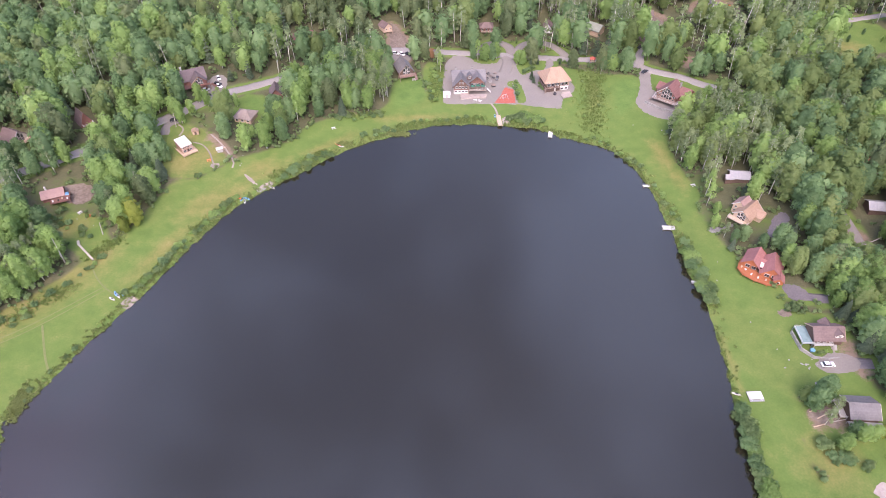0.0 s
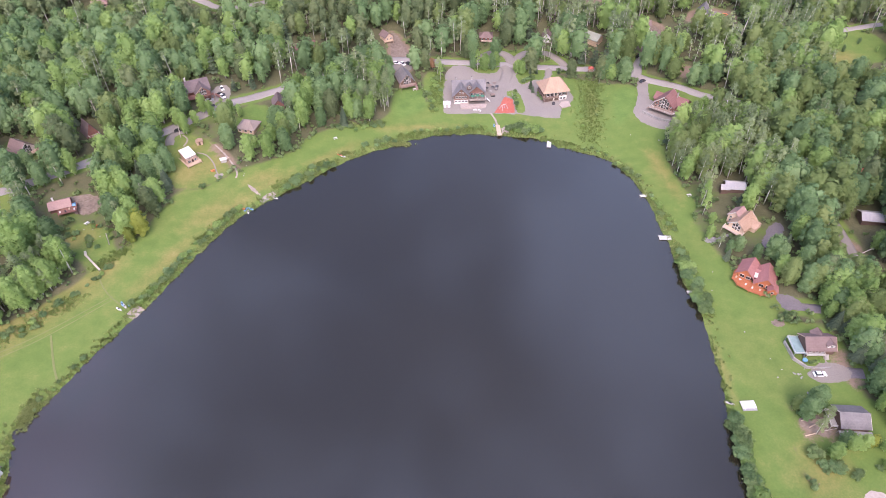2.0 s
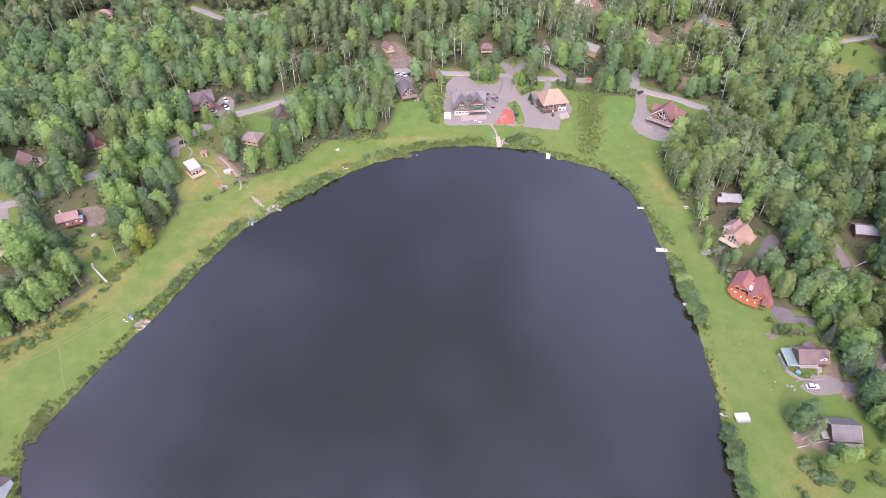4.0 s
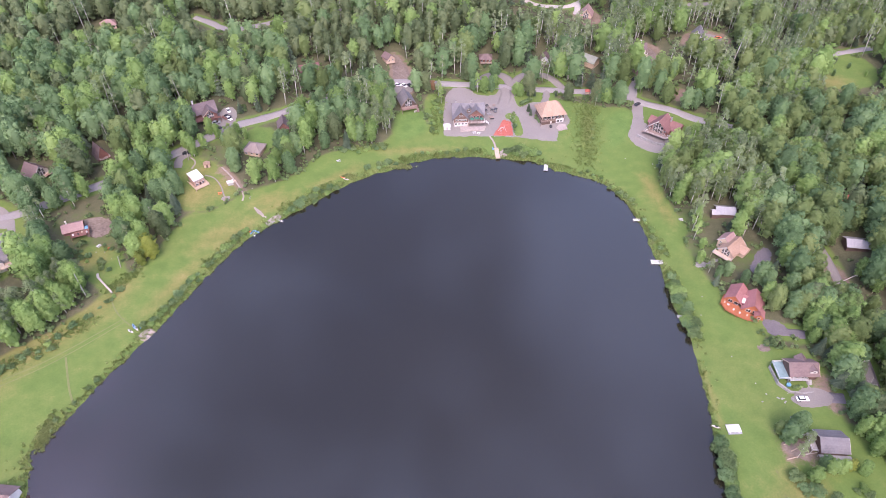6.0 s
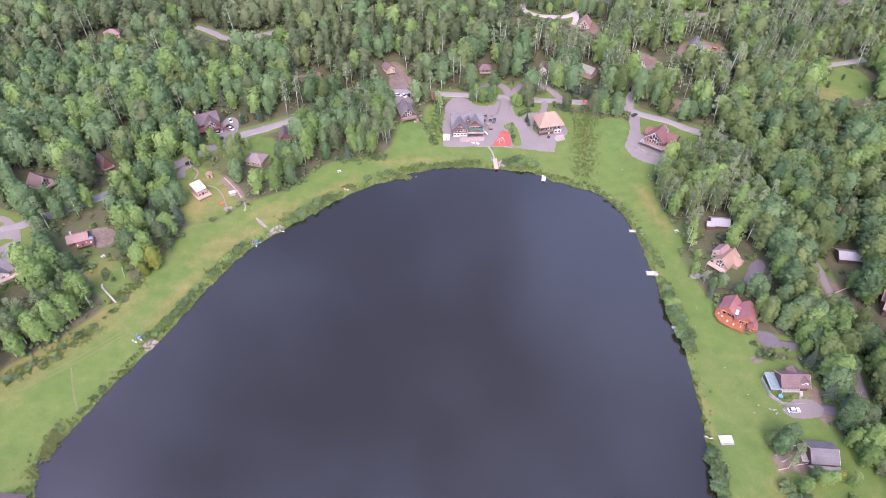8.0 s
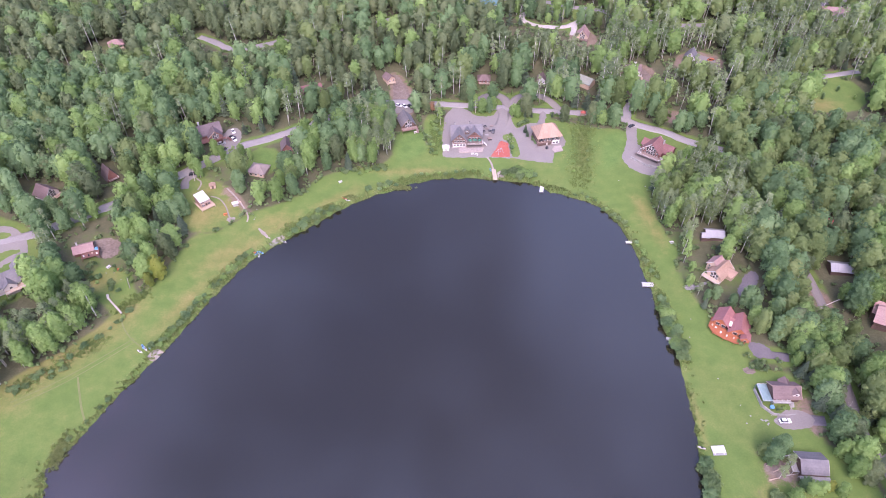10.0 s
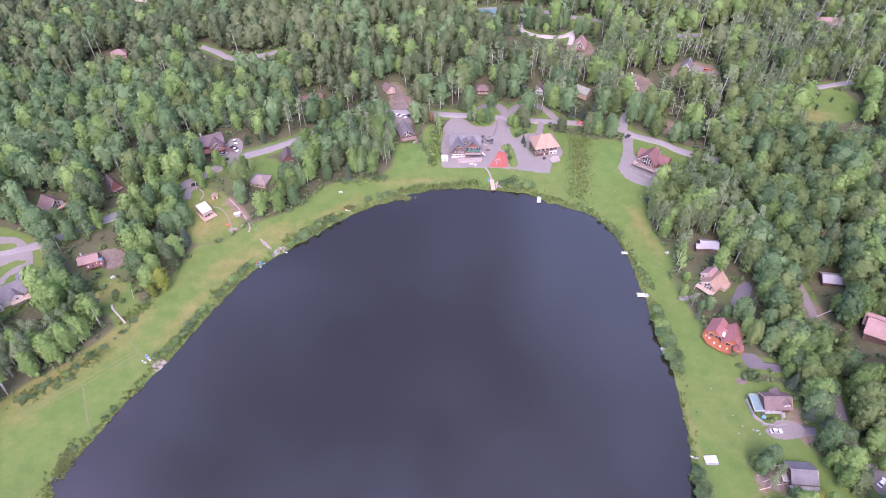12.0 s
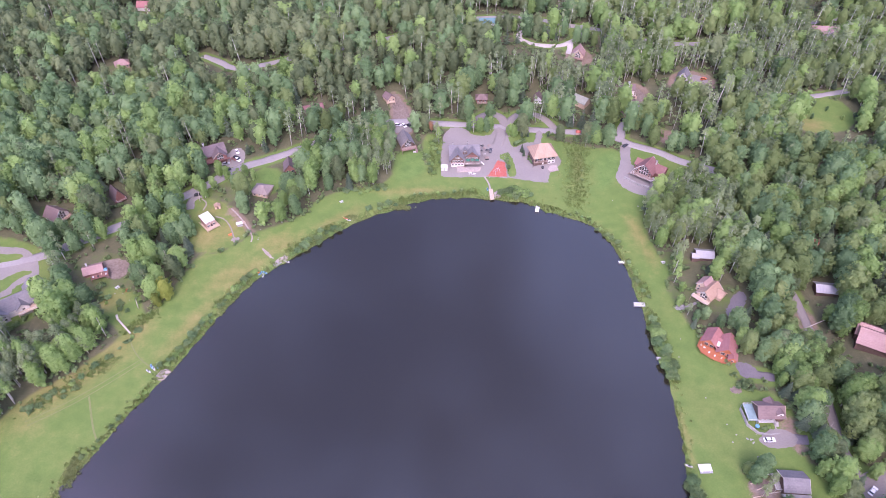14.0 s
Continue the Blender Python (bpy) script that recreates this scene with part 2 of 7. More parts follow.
def layer(name, spread=0.5, low=0.35, high=0.65):
    a = n.new("ShaderNodeAttribute")
    a.attribute_name = name
    rough_edge = math_of(n, l, "MULTIPLY", math_of(n, l, "SUBTRACT", math_of(n, l, "ADD", blotch, math_of(n, l, "MULTIPLY", fine, 0.4)), 0.7), spread)
    r = n.new("ShaderNodeMapRange")
    r.inputs["From Min"].default_value, r.inputs["From Max"].default_value = low, high
    l.new(math_of(n, l, "ADD", a.outputs["Fac"], math_of(n, l, "MULTIPLY", rough_edge, 1.0)), r.inputs["Value"])
    return r.outputs[0]


sere = n.new("ShaderNodeMapRange")
sere.inputs["From Min"].default_value, sere.inputs["From Max"].default_value, sere.inputs["To Max"].default_value = 0.5, 0.85, 0.4
l.new(math_of(n, l, "ADD", math_of(n, l, "MULTIPLY", wide, 0.75), math_of(n, l, "MULTIPLY", blotch, 0.3)), sere.inputs["Value"])
tint = mixed(n, l, sere.outputs[0], lawn, hay)
tint = mixed(n, l, layer("dry", 0.9, 0.1, 0.95), tint, hay)
tint = mixed(n, l, layer("lush", 0.5, 0.1, 0.95), tint, lush)
tint = mixed(n, l, layer("bare", 1.4), tint, soil)
l.new(mixed(n, l, layer("wood", 0.8), tint, litter), p.inputs["Base Color"])
bump_of(n, l, p, grain, 0.4, 0.2)

# ---- plan ----
SHORE = [(-140, 88), (-142, 98), (-149, 112), (-146, 116), (-140, 127), (-136, 139), (-124, 163), (-114.5, 186), (-106, 206), (-97, 224), (-84.5, 236), (-64, 257), (-44.5, 273), (-28, 280), (-20, 287), (3, 291), (25, 290), (47, 287), (54, 280), (67, 275), (81, 268), (88, 256), (92, 245), (96, 218), (97, 182), (100, 161), (98, 134), (95, 108), (94, 80), (90, 20), (60, -45), (-10, -75), (-80, -60), (-125, -5), (-138, 55)]
# the edge of the wood round the open shore
RING = [(-190, 60), (-190, 120), (-184, 139), (-177, 154), (-164, 164), (-152, 183), (-145, 195), (-138, 205), (-134, 220), (-132, 230), (-130, 238), (-117, 241), (-106, 255), (-91, 264), (-80, 272), (-75, 284), (-63, 293), (-34, 300), (-33, 333), (-17, 337), (-12, 315), (-3, 309), (-3, 358), (32, 355), (71, 345), (89, 336), (108, 335), (105, 314), (116, 288), (110, 278), (109, 260), (111, 246), (116, 235), (110, 216), (116, 200), (119, 187), (129, 171), (128, 159), (142, 159), (147, 147), (144, 132), (144, 122), (128, 123), (115, 122), (112, 60)]
ROADS = []
ROADS.append(("road", ROAD, 6.0, [(170, 300), (155, 311), (139, 320), (131, 329), (122, 334), (113, 339), (107, 346), (90, 352), (68, 355), (46, 357), (24, 360), (2, 361), (-9, 361), (-35, 363), (-63, 351), (-83, 334), (-110, 315), (-120, 310), (-131, 300), (-138, 291), (-148, 281), (-171, 257), (-189, 242), (-210, 224), (-245, 212)]))
ROADS.append(("road", ROAD, 5.5, [(109, 343), (112, 358), (121, 368), (126, 378)]))
ROADS.append(("road", ROAD, 5.5, [(-177, 425), (-163, 418), (-150, 407), (-131, 416), (-101, 433), (-45, 456), (-12, 483), (21, 491), (50, 492), (72, 487), (88, 478), (109, 474), (133, 461), (156, 450), (172, 448), (193, 449), (229, 461), (267, 475), (310, 486)]))
ROADS.append(("road", PALE_TRACK, 4.5, [(106, 472), (97, 460), (90, 454), (81, 448), (64, 450), (54, 456), (51, 462), (54, 469), (62, 472)]))
ROADS.append(("road", PALE_TRACK, 4.0, [(90, 454), (88, 444), (86, 438)]))
ROADS.append(("road", ROAD, 5.0, [(214, 371), (221, 373), (236, 377), (253, 380), (300, 390)]))
ROADS.append(("road", GRAVEL, 4.2, [(190, 116), (168, 116), (159, 117), (158, 125), (159, 138), (161, 155), (166, 178), (168, 197), (167, 219), (159, 231), (157, 261), (152, 290), (150, 312)]))
ROADS.append(("driveway", ASPHALT, 4.5, [(131, 169), (137, 166.5), (144, 164.5)]))
ROADS.append(("driveway", ASPHALT, 4.5, [(137, 136), (147, 134.5)]))
ROADS.append(("driveway", GRAVEL, 5.5, [(38, 358), (42, 370), (51, 374), (62, 371), (70, 356)]))
ROADS.append(("driveway", GRAVEL, 6.5, [(17, 361), (21, 370), (30, 373), (36, 368), (37, 358)]))
ROADS.append(("driveway", GRAVEL, 4.0, [(-138, 283), (-145, 278), (-143, 270)]))
ROADS.append(("driveway", GRAVEL, 4.5, [(59, 356), (58, 348), (56, 341)]))
ROADS.append(("driveway", GRAVEL, 7.0, [(33, 359), (34, 350), (31, 340)]))
ROADS.append(("driveway", ASPHALT, 5.0, [(-66, 352), (-62, 345), (-62, 336)]))
LOTS = []
LOTS.append(("gravel_yard", GRAVEL, [(-4, 358), (12, 357), (14, 350), (27, 349), (30, 357), (38, 357), (40, 348), (43, 339), (49, 343), (61, 343), (67, 335), (70, 322), (66, 317), (61, 313), (60.5, 303.5), (58, 303.8), (47, 306), (36, 308.6), (22, 309), (-3, 308.6), (-4.6, 310)]))
LOTS.append(("grass_island", GROUND, [(31, 327.5), (34, 332), (39, 331), (40.5, 323), (42, 312), (40, 309), (36, 309.5), (36.5, 323)]))
LOTS.append(("grass_island", GROUND, [(38, 350), (42, 347), (46, 346), (50, 344.5), (46, 341), (42, 337), (39.5, 340)]))
LOTS.append(("gravel_yard", GRAVEL, [(108, 340), (115, 338), (111, 322), (113, 314), (126, 303), (122, 293), (116, 288), (105, 294), (99, 305), (105, 320)]))
LOTS.append(("gravel_yard", DIRT, [(116, 397), (130, 398), (134, 381), (127, 370), (119, 369), (113, 376)]))
LOTS.append(("gravel_yard", GRAVEL, [(152, 397), (161, 391), (170, 384), (179, 395), (173, 408), (159, 408)]))
LOTS.append(("gravel_yard", DIRT, [(-40, 391), (-35.5, 391), (-26.5, 372), (-25, 362), (-37, 362), (-37.5, 372)]))
LOTS.append(("gravel_yard", GRAVEL, [(-38, 361), (-24, 361), (-23, 350), (-36, 349)]))
LOTS.append(("gravel_yard", GRAVEL, [(-136, 312), (-131, 326), (-124, 323), (-122, 311), (-130, 305)]))
LOTS.append(("gravel_yard", DIRT, [(-178, 227), (-168, 232), (-160, 227), (-161, 220), (-166, 217), (-173, 219)]))
LOTS.append(("gravel_yard", GRAVEL, [(-250, 232), (-227, 232), (-214, 233), (-203, 222), (-201, 211), (-209, 203), (-222, 196), (-250, 196)]))
LOTS.append(("grass_island", GROUND, [(-250, 222), (-225, 227), (-215, 229), (-213, 226), (-222, 221), (-250, 214)]))
LOTS.append(("grass_island", GROUND, [(-217, 210), (-213, 217), (-206, 219), (-205, 217), (-210, 214), (-214, 202), (-225, 198), (-230, 205)]))
LOTS.append(("grass_island", GROUND, [(-210, 203), (-209, 209), (-205, 212), (-202, 207), (-206, 202)]))
LOTS.append(("gravel_yard", ASPHALT, [(133.6, 199.5), (136.5, 198.5), (145.5, 206.5), (147, 214.5), (142, 214), (136, 206)]))
LOTS.append(("gravel_yard", ASPHALT, [(129, 174), (136, 173), (139, 167), (131, 164)]))
LOTS.append(("gravel_yard", GRAVEL, [(128, 137), (137, 141), (144, 137), (141, 131), (129, 132)]))
LOTS.append(("gravel_yard", GRAVEL, [(159, 121), (176, 121), (174, 106), (157, 106)]))
LOTS.append(("paved_patio", PATIO, [(127, 92), (135, 92), (135, 82), (127, 82)]))
LOTS.append(("gravel_yard", ASPHALT, [(-68, 350), (-57, 350), (-57, 334), (-66, 334)]))
# clearings and lawns inside the wood: a ring of corners, and what grows there ("grass" or "soil")
CLEARINGS = []
CLEARINGS.append(("grass", [(-144, 277), (-132, 281), (-112, 268), (-105, 255), (-122, 238), (-136, 240)]))
CLEARINGS.append(("soil", [(-124, 274), (-119, 275), (-109, 264), (-103, 255), (-106, 253), (-113, 261)]))
CLEARINGS.append(("rough", [(-138, 288), (-112, 311), (-107, 302), (-112, 285), (-125, 275), (-135, 282)]))
CLEARINGS.append(("grass", [(-114, 309), (-98, 309), (-96, 289), (-110, 282), (-116, 292)]))
CLEARINGS.append(("rough", [(-192, 226), (-180, 236), (-166, 235), (-155, 222), (-154, 206), (-178, 203)]))
CLEARINGS.append(("grass", [(-255, 240), (-214, 238), (-199, 224), (-190, 205), (-196, 186), (-216, 178), (-255, 180)]))
CLEARINGS.append(("grass", [(214, 372), (253, 377), (257, 352), (244, 337), (222, 336), (212, 351)]))
CLEARINGS.append(("rough", [(-220, 268), (-196, 262), (-190, 244), (-205, 240), (-222, 250)]))
CLEARINGS.append(("soil", [(110, 402), (134, 402), (138, 380), (128, 366), (110, 368)]))
CLEARINGS.append(("soil", [(148, 400), (158, 414), (178, 412), (184, 394), (170, 381), (152, 392)]))
CLEARINGS.append(("soil", [(-42, 394), (-34, 394), (-23, 372), (-21, 346), (-40, 346), (-40, 372)]))
CLEARINGS.append(("grass", [(99, 322), (114, 342), (140, 318), (138, 298), (120, 286), (104, 292)]))
CLEARINGS.append(("grass", [(54, 474), (66, 484), (84, 480), (84, 470), (60, 464)]))
CLEARINGS.append(("grass", [(86, 470), (98, 474), (100, 464), (92, 458)]))
CLEARINGS.append(("soil", [(82, 444), (102, 446), (104, 424), (84, 424)]))
CLEARINGS.append(("rough", [(14, 393), (30, 393), (32, 374), (14, 374)]))
CLEARINGS.append(("rough", [(-242, 408), (-221, 412), (-221, 392), (-240, 390)]))
CLEARINGS.append(("rough", [(-250, 500), (-230, 500), (-230, 474), (-250, 474)]))
CLEARINGS.append(("rough", [(106, 246), (138, 248), (140, 234), (112, 234)]))
CLEARINGS.append(("rough", [(109, 214), (109, 242), (122, 240), (125, 224), (123, 208), (115, 204)]))
CLEARINGS.append(("rough", [(120, 221), (136, 222), (148, 217), (146, 201), (134, 197), (121, 204)]))
CLEARINGS.append(("soil", [(140, 146), (145, 146), (145, 130), (140, 130)]))
CLEARINGS.append(("grass", [(115, 123), (150, 126), (156, 104), (150, 92), (112, 92)]))
CLEARINGS.append(("grass", [(110, 97), (154, 97), (154, 74), (108, 74)]))
CLEARINGS.append(("soil", [(118, 120), (130, 120), (129, 108), (119, 110)]))
CLEARINGS.append(("soil", [(163, 201), (172, 201), (172, 184), (164, 180)]))
CLEARINGS.append(("rough", [(140, 330), (156, 318), (148, 304), (130, 300)]))
CLEARINGS.append(("soil", [(124, 355), (142, 352), (146, 338), (130, 338)]))
CLEARINGS.append(("grass", [(159, 122), (176, 122), (176, 104), (154, 104)]))
CLEARINGS.append(("grass", [(-17, 337), (-12, 315), (-3, 309), (-3, 350), (-16, 350)]))
CLEARINGS.append(("grass", [(-170, 213), (-153, 212), (-145, 200), (-143, 190), (-149, 184), (-158, 190), (-168, 200)]))
CLEARINGS.append(("soil", [(262, 462), (292, 466), (294, 444), (258, 440)]))
LUSH = [[(-33, 332), (-17, 336), (-12, 316), (-20, 306), (-33, 303)], [(86, 292), (92, 330), (107, 333), (105, 316), (98, 302)], [(-112, 306), (-99, 306), (-97, 292), (-108, 293)]]
HAY = [  # centre, half length, half width, turn
    (-118, 258, 15, 9, 45), (-131, 268, 9, 7, 40), (99.6, 145, 22, 1.3, 93), (-163, 205, 10, 6, 40), (79, 318, 16, 3, 82),
    (-162, 158, 38, 8, 52), (-150, 178, 18, 7, 50), (-112, 224, 16, 6, 55), (-93, 250, 10, 5, 45), (104, 262, 14, 4, 100), (107, 244, 10, 3, 95),
    (-128, 250, 12, 10, 40), (226, 345, 9, 8, 0), (37, 320, 10, 4, 85),
    (-103, 228, 20, 4.5, 57), (-122, 192, 24, 4, 66), (-88, 248, 14, 4.5, 44), (-168, 160, 26, 8, 44), (-178, 146, 24, 9, 36), (-146, 184, 14, 5, 58), (-60, 272, 16, 3, 38), (-20, 296, 24, 3, 5), (118, 98, 10, 9, 60),
]


def rounded(ring, rounds=2, closed=True):
    """Corner cutting, for a smooth line."""
    p = np.array(ring, float)
    for _ in range(rounds):
        if closed:
            q = np.roll(p, -1, 0)
            p = np.stack([0.75 * p + 0.25 * q, 0.25 * p + 0.75 * q], 1).reshape(-1, 2)
        else:
            a, b = p[:-1], p[1:]
            p = np.concatenate([p[:1], np.stack([0.75 * a + 0.25 * b, 0.25 * a + 0.75 * b], 1).reshape(-1, 2), p[-1:]])
    return p


def line_gap(px, py, line, closed=True):
    """How far points lie from a line."""
    d = np.full(px.shape, 1e9)
    for a, b in zip(line, np.roll(line, -1, 0)) if closed else zip(line[:-1], line[1:]):
        v = b - a
        t = np.clip(((px - a[0]) * v[0] + (py - a[1]) * v[1]) / (v @ v + 1e-9), 0, 1)
        d = np.minimum(d, np.hypot(px - a[0] - t * v[0], py - a[1] - t * v[1]))
    return d


def within(px, py, ring):
    c = np.zeros(px.shape, bool)
    for a, b in zip(ring, np.roll(ring, -1, 0)):
        if a[1] != b[1]:
            c ^= ((a[1] > py) != (b[1] > py)) & (px < (b[0] - a[0]) * (py - a[1]) / (b[1] - a[1]) + a[0])
    return c


def signed_gap(px, py, ring):
    d = line_gap(px, py, ring)
    return np.where(within(px, py, ring), -d, d)


def wiggly(ring, size, seed):
    """A ring with small irregular bays."""
    rng = np.random.default_rng(seed)
    p = ring.copy()
    normal = np.roll(p, -1, 0) - np.roll(p, 1, 0)
    normal = np.stack([normal[:, 1], -normal[:, 0]], 1) / (np.hypot(*normal.T)[:, None] + 1e-9)
    return p + normal * rng.normal(0, size, (len(p), 1))


SHORE_LINE = wiggly(rounded(SHORE, 3), 0.45, 3)
RING_LINE = rounded(RING, 1)
ROAD_LINES = [(kind, mat, wide, rounded(line, 2, False)) for kind, mat, wide, line in ROADS]


def ground_height(px, py):
    px, py = np.atleast_1d(np.asarray(px, float)), np.atleast_1d(np.asarray(py, float))
    d = signed_gap(px, py, SHORE_LINE)
    land = np.maximum(d, 0)
    up = np.maximum(land - 9, 0)
    flat = np.exp(-(((px - 50) / 110) ** 2) - ((py - 350) / 70) ** 2) + np.exp(-(((px + 160) / 45) ** 2) - ((py - 170) / 45) ** 2)
    z = 0.9 * (1 - np.exp(-land / 4)) + 0.112 * up * (1 - 0.55 * flat)
    z = np.where(z > 15, 15 + 14 * np.tanh((z - 15) / 28), z)
    z += 0.3 * np.sin(px / 23 + 1) * np.cos(py / 31) * np.clip(land / 25, 0, 1)
    return np.where(d < 0, np.maximum(-2.5, d * 0.25), z)


def height(x, y):
    return float(ground_height(x, y)[0])


# ---- mesh helpers ----
class Shape:
    """Gathers corners and faces of one mesh."""

    def __init__(self):
        self.v, self.f, self.m = [], [], []

    def add(self, v, f, turn=None, slot=0):
        k = len(self.v)
        self.v += [tuple(turn @ Vector(c)) if turn else tuple(c) for c in v]
        self.f += [tuple(k + i for i in face) for face in f]
        self.m += [slot] * len(f)
        return self

    def box(self, x0, x1, y0, y1, z0, z1, turn=None, slot=0):
        v = [(x, y, z) for z in (z0, z1) for x, y in ((x0, y0), (x1, y0), (x1, y1), (x0, y1))]
        return self.add(v, [(3, 2, 1, 0), (4, 5, 6, 7), (0, 1, 5, 4), (1, 2, 6, 5), (2, 3, 7, 6), (3, 0, 4, 7)], turn, slot)

    def prism(self, ring, y0, y1, turn=None, slot=0):
        """A ring of (x, z), counter-clockwise seen from -y, drawn out along y."""
        k = len(ring)
        v = [(x, y0, z) for x, z in ring] + [(x, y1, z) for x, z in ring]
        f = [tuple(range(k)), tuple(range(2 * k - 1, k - 1, -1))] + [(i, i + k, (i + 1) % k + k, (i + 1) % k) for i in range(k)]
        return self.add(v, f, turn, slot)

    def slab(self, ring, z0, z1, turn=None, slot=0):
        """A ring of (x, y), counter-clockwise from above, z0 to z1."""
        k = len(ring)
        v = [(x, y, z0) for x, y in ring] + [(x, y, z1) for x, y in ring]
        f = [tuple(range(k - 1, -1, -1)), tuple(range(k, 2 * k))] + [(i, (i + 1) % k, (i + 1) % k + k, i + k) for i in range(k)]
        return self.add(v, f, turn, slot)

    def tube(self, points, radii, sides=6, slot=0):
        k = len(self.v)
        for n, (c, r) in enumerate(zip(points, radii)):
            a, b = points[max(n - 1, 0)], points[min(n + 1, len(points) - 1)]
            way = (Vector(b) - Vector(a)).normalized()
            side = way.orthogonal().normalized()
            other = way.cross(side)
            for s in range(sides):
                w = 2 * math.pi * s / sides
                self.v.append(tuple(Vector(c) + r * (math.cos(w) * side + math.sin(w) * other)))
        for n in range(len(points) - 1):
            for s in range(sides):
                i, j = k + n * sides + s, k + n * sides + (s + 1) % sides
                self.f.append((i, j, j + sides, i + sides))
                self.m.append(slot)
        self.f += [tuple(k + s for s in range(sides - 1, -1, -1)), tuple(k + (len(points) - 1) * sides + s for s in range(sides))]
        self.m += [slot, slot]
        return self

    def mesh(self, name, *mats, smooth=False):
        me = bpy.data.meshes.new(name)
        me.from_pydata(self.v, [], self.f)
        for m in mats:
            me.materials.append(m)
        if len(mats) > 1:
            me.polygons.foreach_set("material_index", self.m)
        if smooth:
            me.polygons.foreach_set("use_smooth", [True] * len(self.f))
        me.update()
        return me


def part(name, shape, mat, parent, label="", at=None, smooth=False):
    """One mesh object under a thing or under a part."""
    ob = new(name, shape.mesh(name, mat, smooth=smooth))
    ob.parent = parent
    if at is not None:
        ob.matrix_local = at
    if label:
        ob["label"] = label
    return ob


def thing(name, x, y, turn, label, category, group="", lift=0.0, z=None):
    ob = new(name)
    ob.matrix_world = pose(x, y, (height(x, y) if z is None else z) + lift, 0, 0, turn)
    ob.empty_display_size = 0.5
    return tagged(ob, label, category, group)


# ---- ground, water, roads ----
def spread(inner0, inner1, step, outer):
    mid = np.arange(inner0, inner1 + step, step)
    rise = np.cumsum(step * 1.35 ** np.arange(1, 24))
    rise = rise[rise < outer]
    return np.concatenate([(inner0 - rise)[::-1], mid, mid[-1] + rise])


def make_ground():
    xs, ys = spread(-430, 430, 2.6, 4300), spread(60, 640, 2.6, 4300)
    gx, gy = [a.ravel() for a in np.meshgrid(xs, ys)]
    z = ground_height(gx, gy)
    v = np.stack([gx, gy, z], 1)
    w, h = len(xs), len(ys)
    i = (np.arange(h - 1)[:, None] * w + np.arange(w - 1)).ravel()
    f = np.stack([i, i + 1, i + 1 + w, i + w], 1)
    me = bpy.data.meshes.new("ground")
    me.from_pydata(v.tolist(), [], f.tolist())
    me.polygons.foreach_set("use_smooth", np.ones(len(f), bool))
    me.materials.append(GROUND)
    ring = signed_gap(gx, gy, RING_LINE)
    wood = np.clip(0.5 + ring / 6, 0, 1)
    bare = np.zeros(len(gx))
    for kind, corners in CLEARINGS:
        d = signed_gap(gx, gy, rounded(corners, 1))
        if kind == "grass":
            wood = np.minimum(wood, np.clip(0.5 + d / 5, 0, 1))
        else:
            wood = np.minimum(wood, np.clip((0.5 if kind == "soil" else 0.8) + d / 5, 0 if kind == "soil" else 0.55, 1))
            bare = bare if kind == "rough" else np.maximum(bare, np.clip(0.55 - d / 9, 0, 0.75))
    for _, _, wide, line in ROAD_LINES:
        wood = np.minimum(wood, np.clip((line_gap(gx, gy, line, False) - wide / 2) / 5, 0, 1))
    dry = np.zeros(len(gx))
    for x, y, a, b, turn in HAY:
        c, s = math.cos(radians(turn)), math.sin(radians(turn))
        u, t = (gx - x) * c + (gy - y) * s, -(gx - x) * s + (gy - y) * c
        dry = np.maximum(dry, np.exp(-((u / a) ** 2) - (t / b) ** 2))
    lush = np.zeros(len(gx))
    for corners in LUSH:
        lush = np.maximum(lush, np.clip(0.5 - signed_gap(gx, gy, rounded(corners, 2)) / 5, 0, 1))
    for name, values in (("wood", wood), ("bare", bare), ("dry", dry * 0.8), ("lush", lush)):
        me.attributes.new(name, "FLOAT", "POINT").data.foreach_set("value", values.astype(np.float32))
    me.update()
    return tagged(new("ground", me), "grassy shore and woodland floor round the lake", "ground", kind="structure")


def filled(ring, step):
    """Triangles that fill a ring, with inner points about step apart."""
    ring = np.asarray(ring)
    lo, hi = ring.min(0), ring.max(0)
    gx, gy = [a.ravel() for a in np.meshgrid(np.arange(lo[0], hi[0], step), np.arange(lo[1], hi[1], step))]
    keep = signed_gap(gx, gy, ring) < -step * 0.4
    points = [Vector(c) for c in ring] + [Vector((x, y)) for x, y in zip(gx[keep], gy[keep])]
    k = len(ring)
    from mathutils.geometry import delaunay_2d_cdt
    v, _, f, _, _, _ = delaunay_2d_cdt(points, [], [list(range(k))], 1, 1e-4)
    return np.array([tuple(c) for c in v]), [tuple(t) for t in f]


def make_water():
    ring = rounded(SHORE, 2)
    out = np.roll(ring, -1, 0) - np.roll(ring, 1, 0)
    out = np.stack([out[:, 1], -out[:, 0]], 1) / np.hypot(*out.T)[:, None]
    if not within(*(ring[:1] - out[:1]).T, ring)[0]:
        out = -out
    v, f = filled(ring + out * 2.2, 12)
    me = bpy.data.meshes.new("water")
    me.from_pydata([(x, y, 0.0) for x, y in v], [], f)
    me.materials.append(WATER)
    me.update()
    return tagged(new("water", me), "calm dark slate-grey lake with faint ripples", "lake", kind="structure")


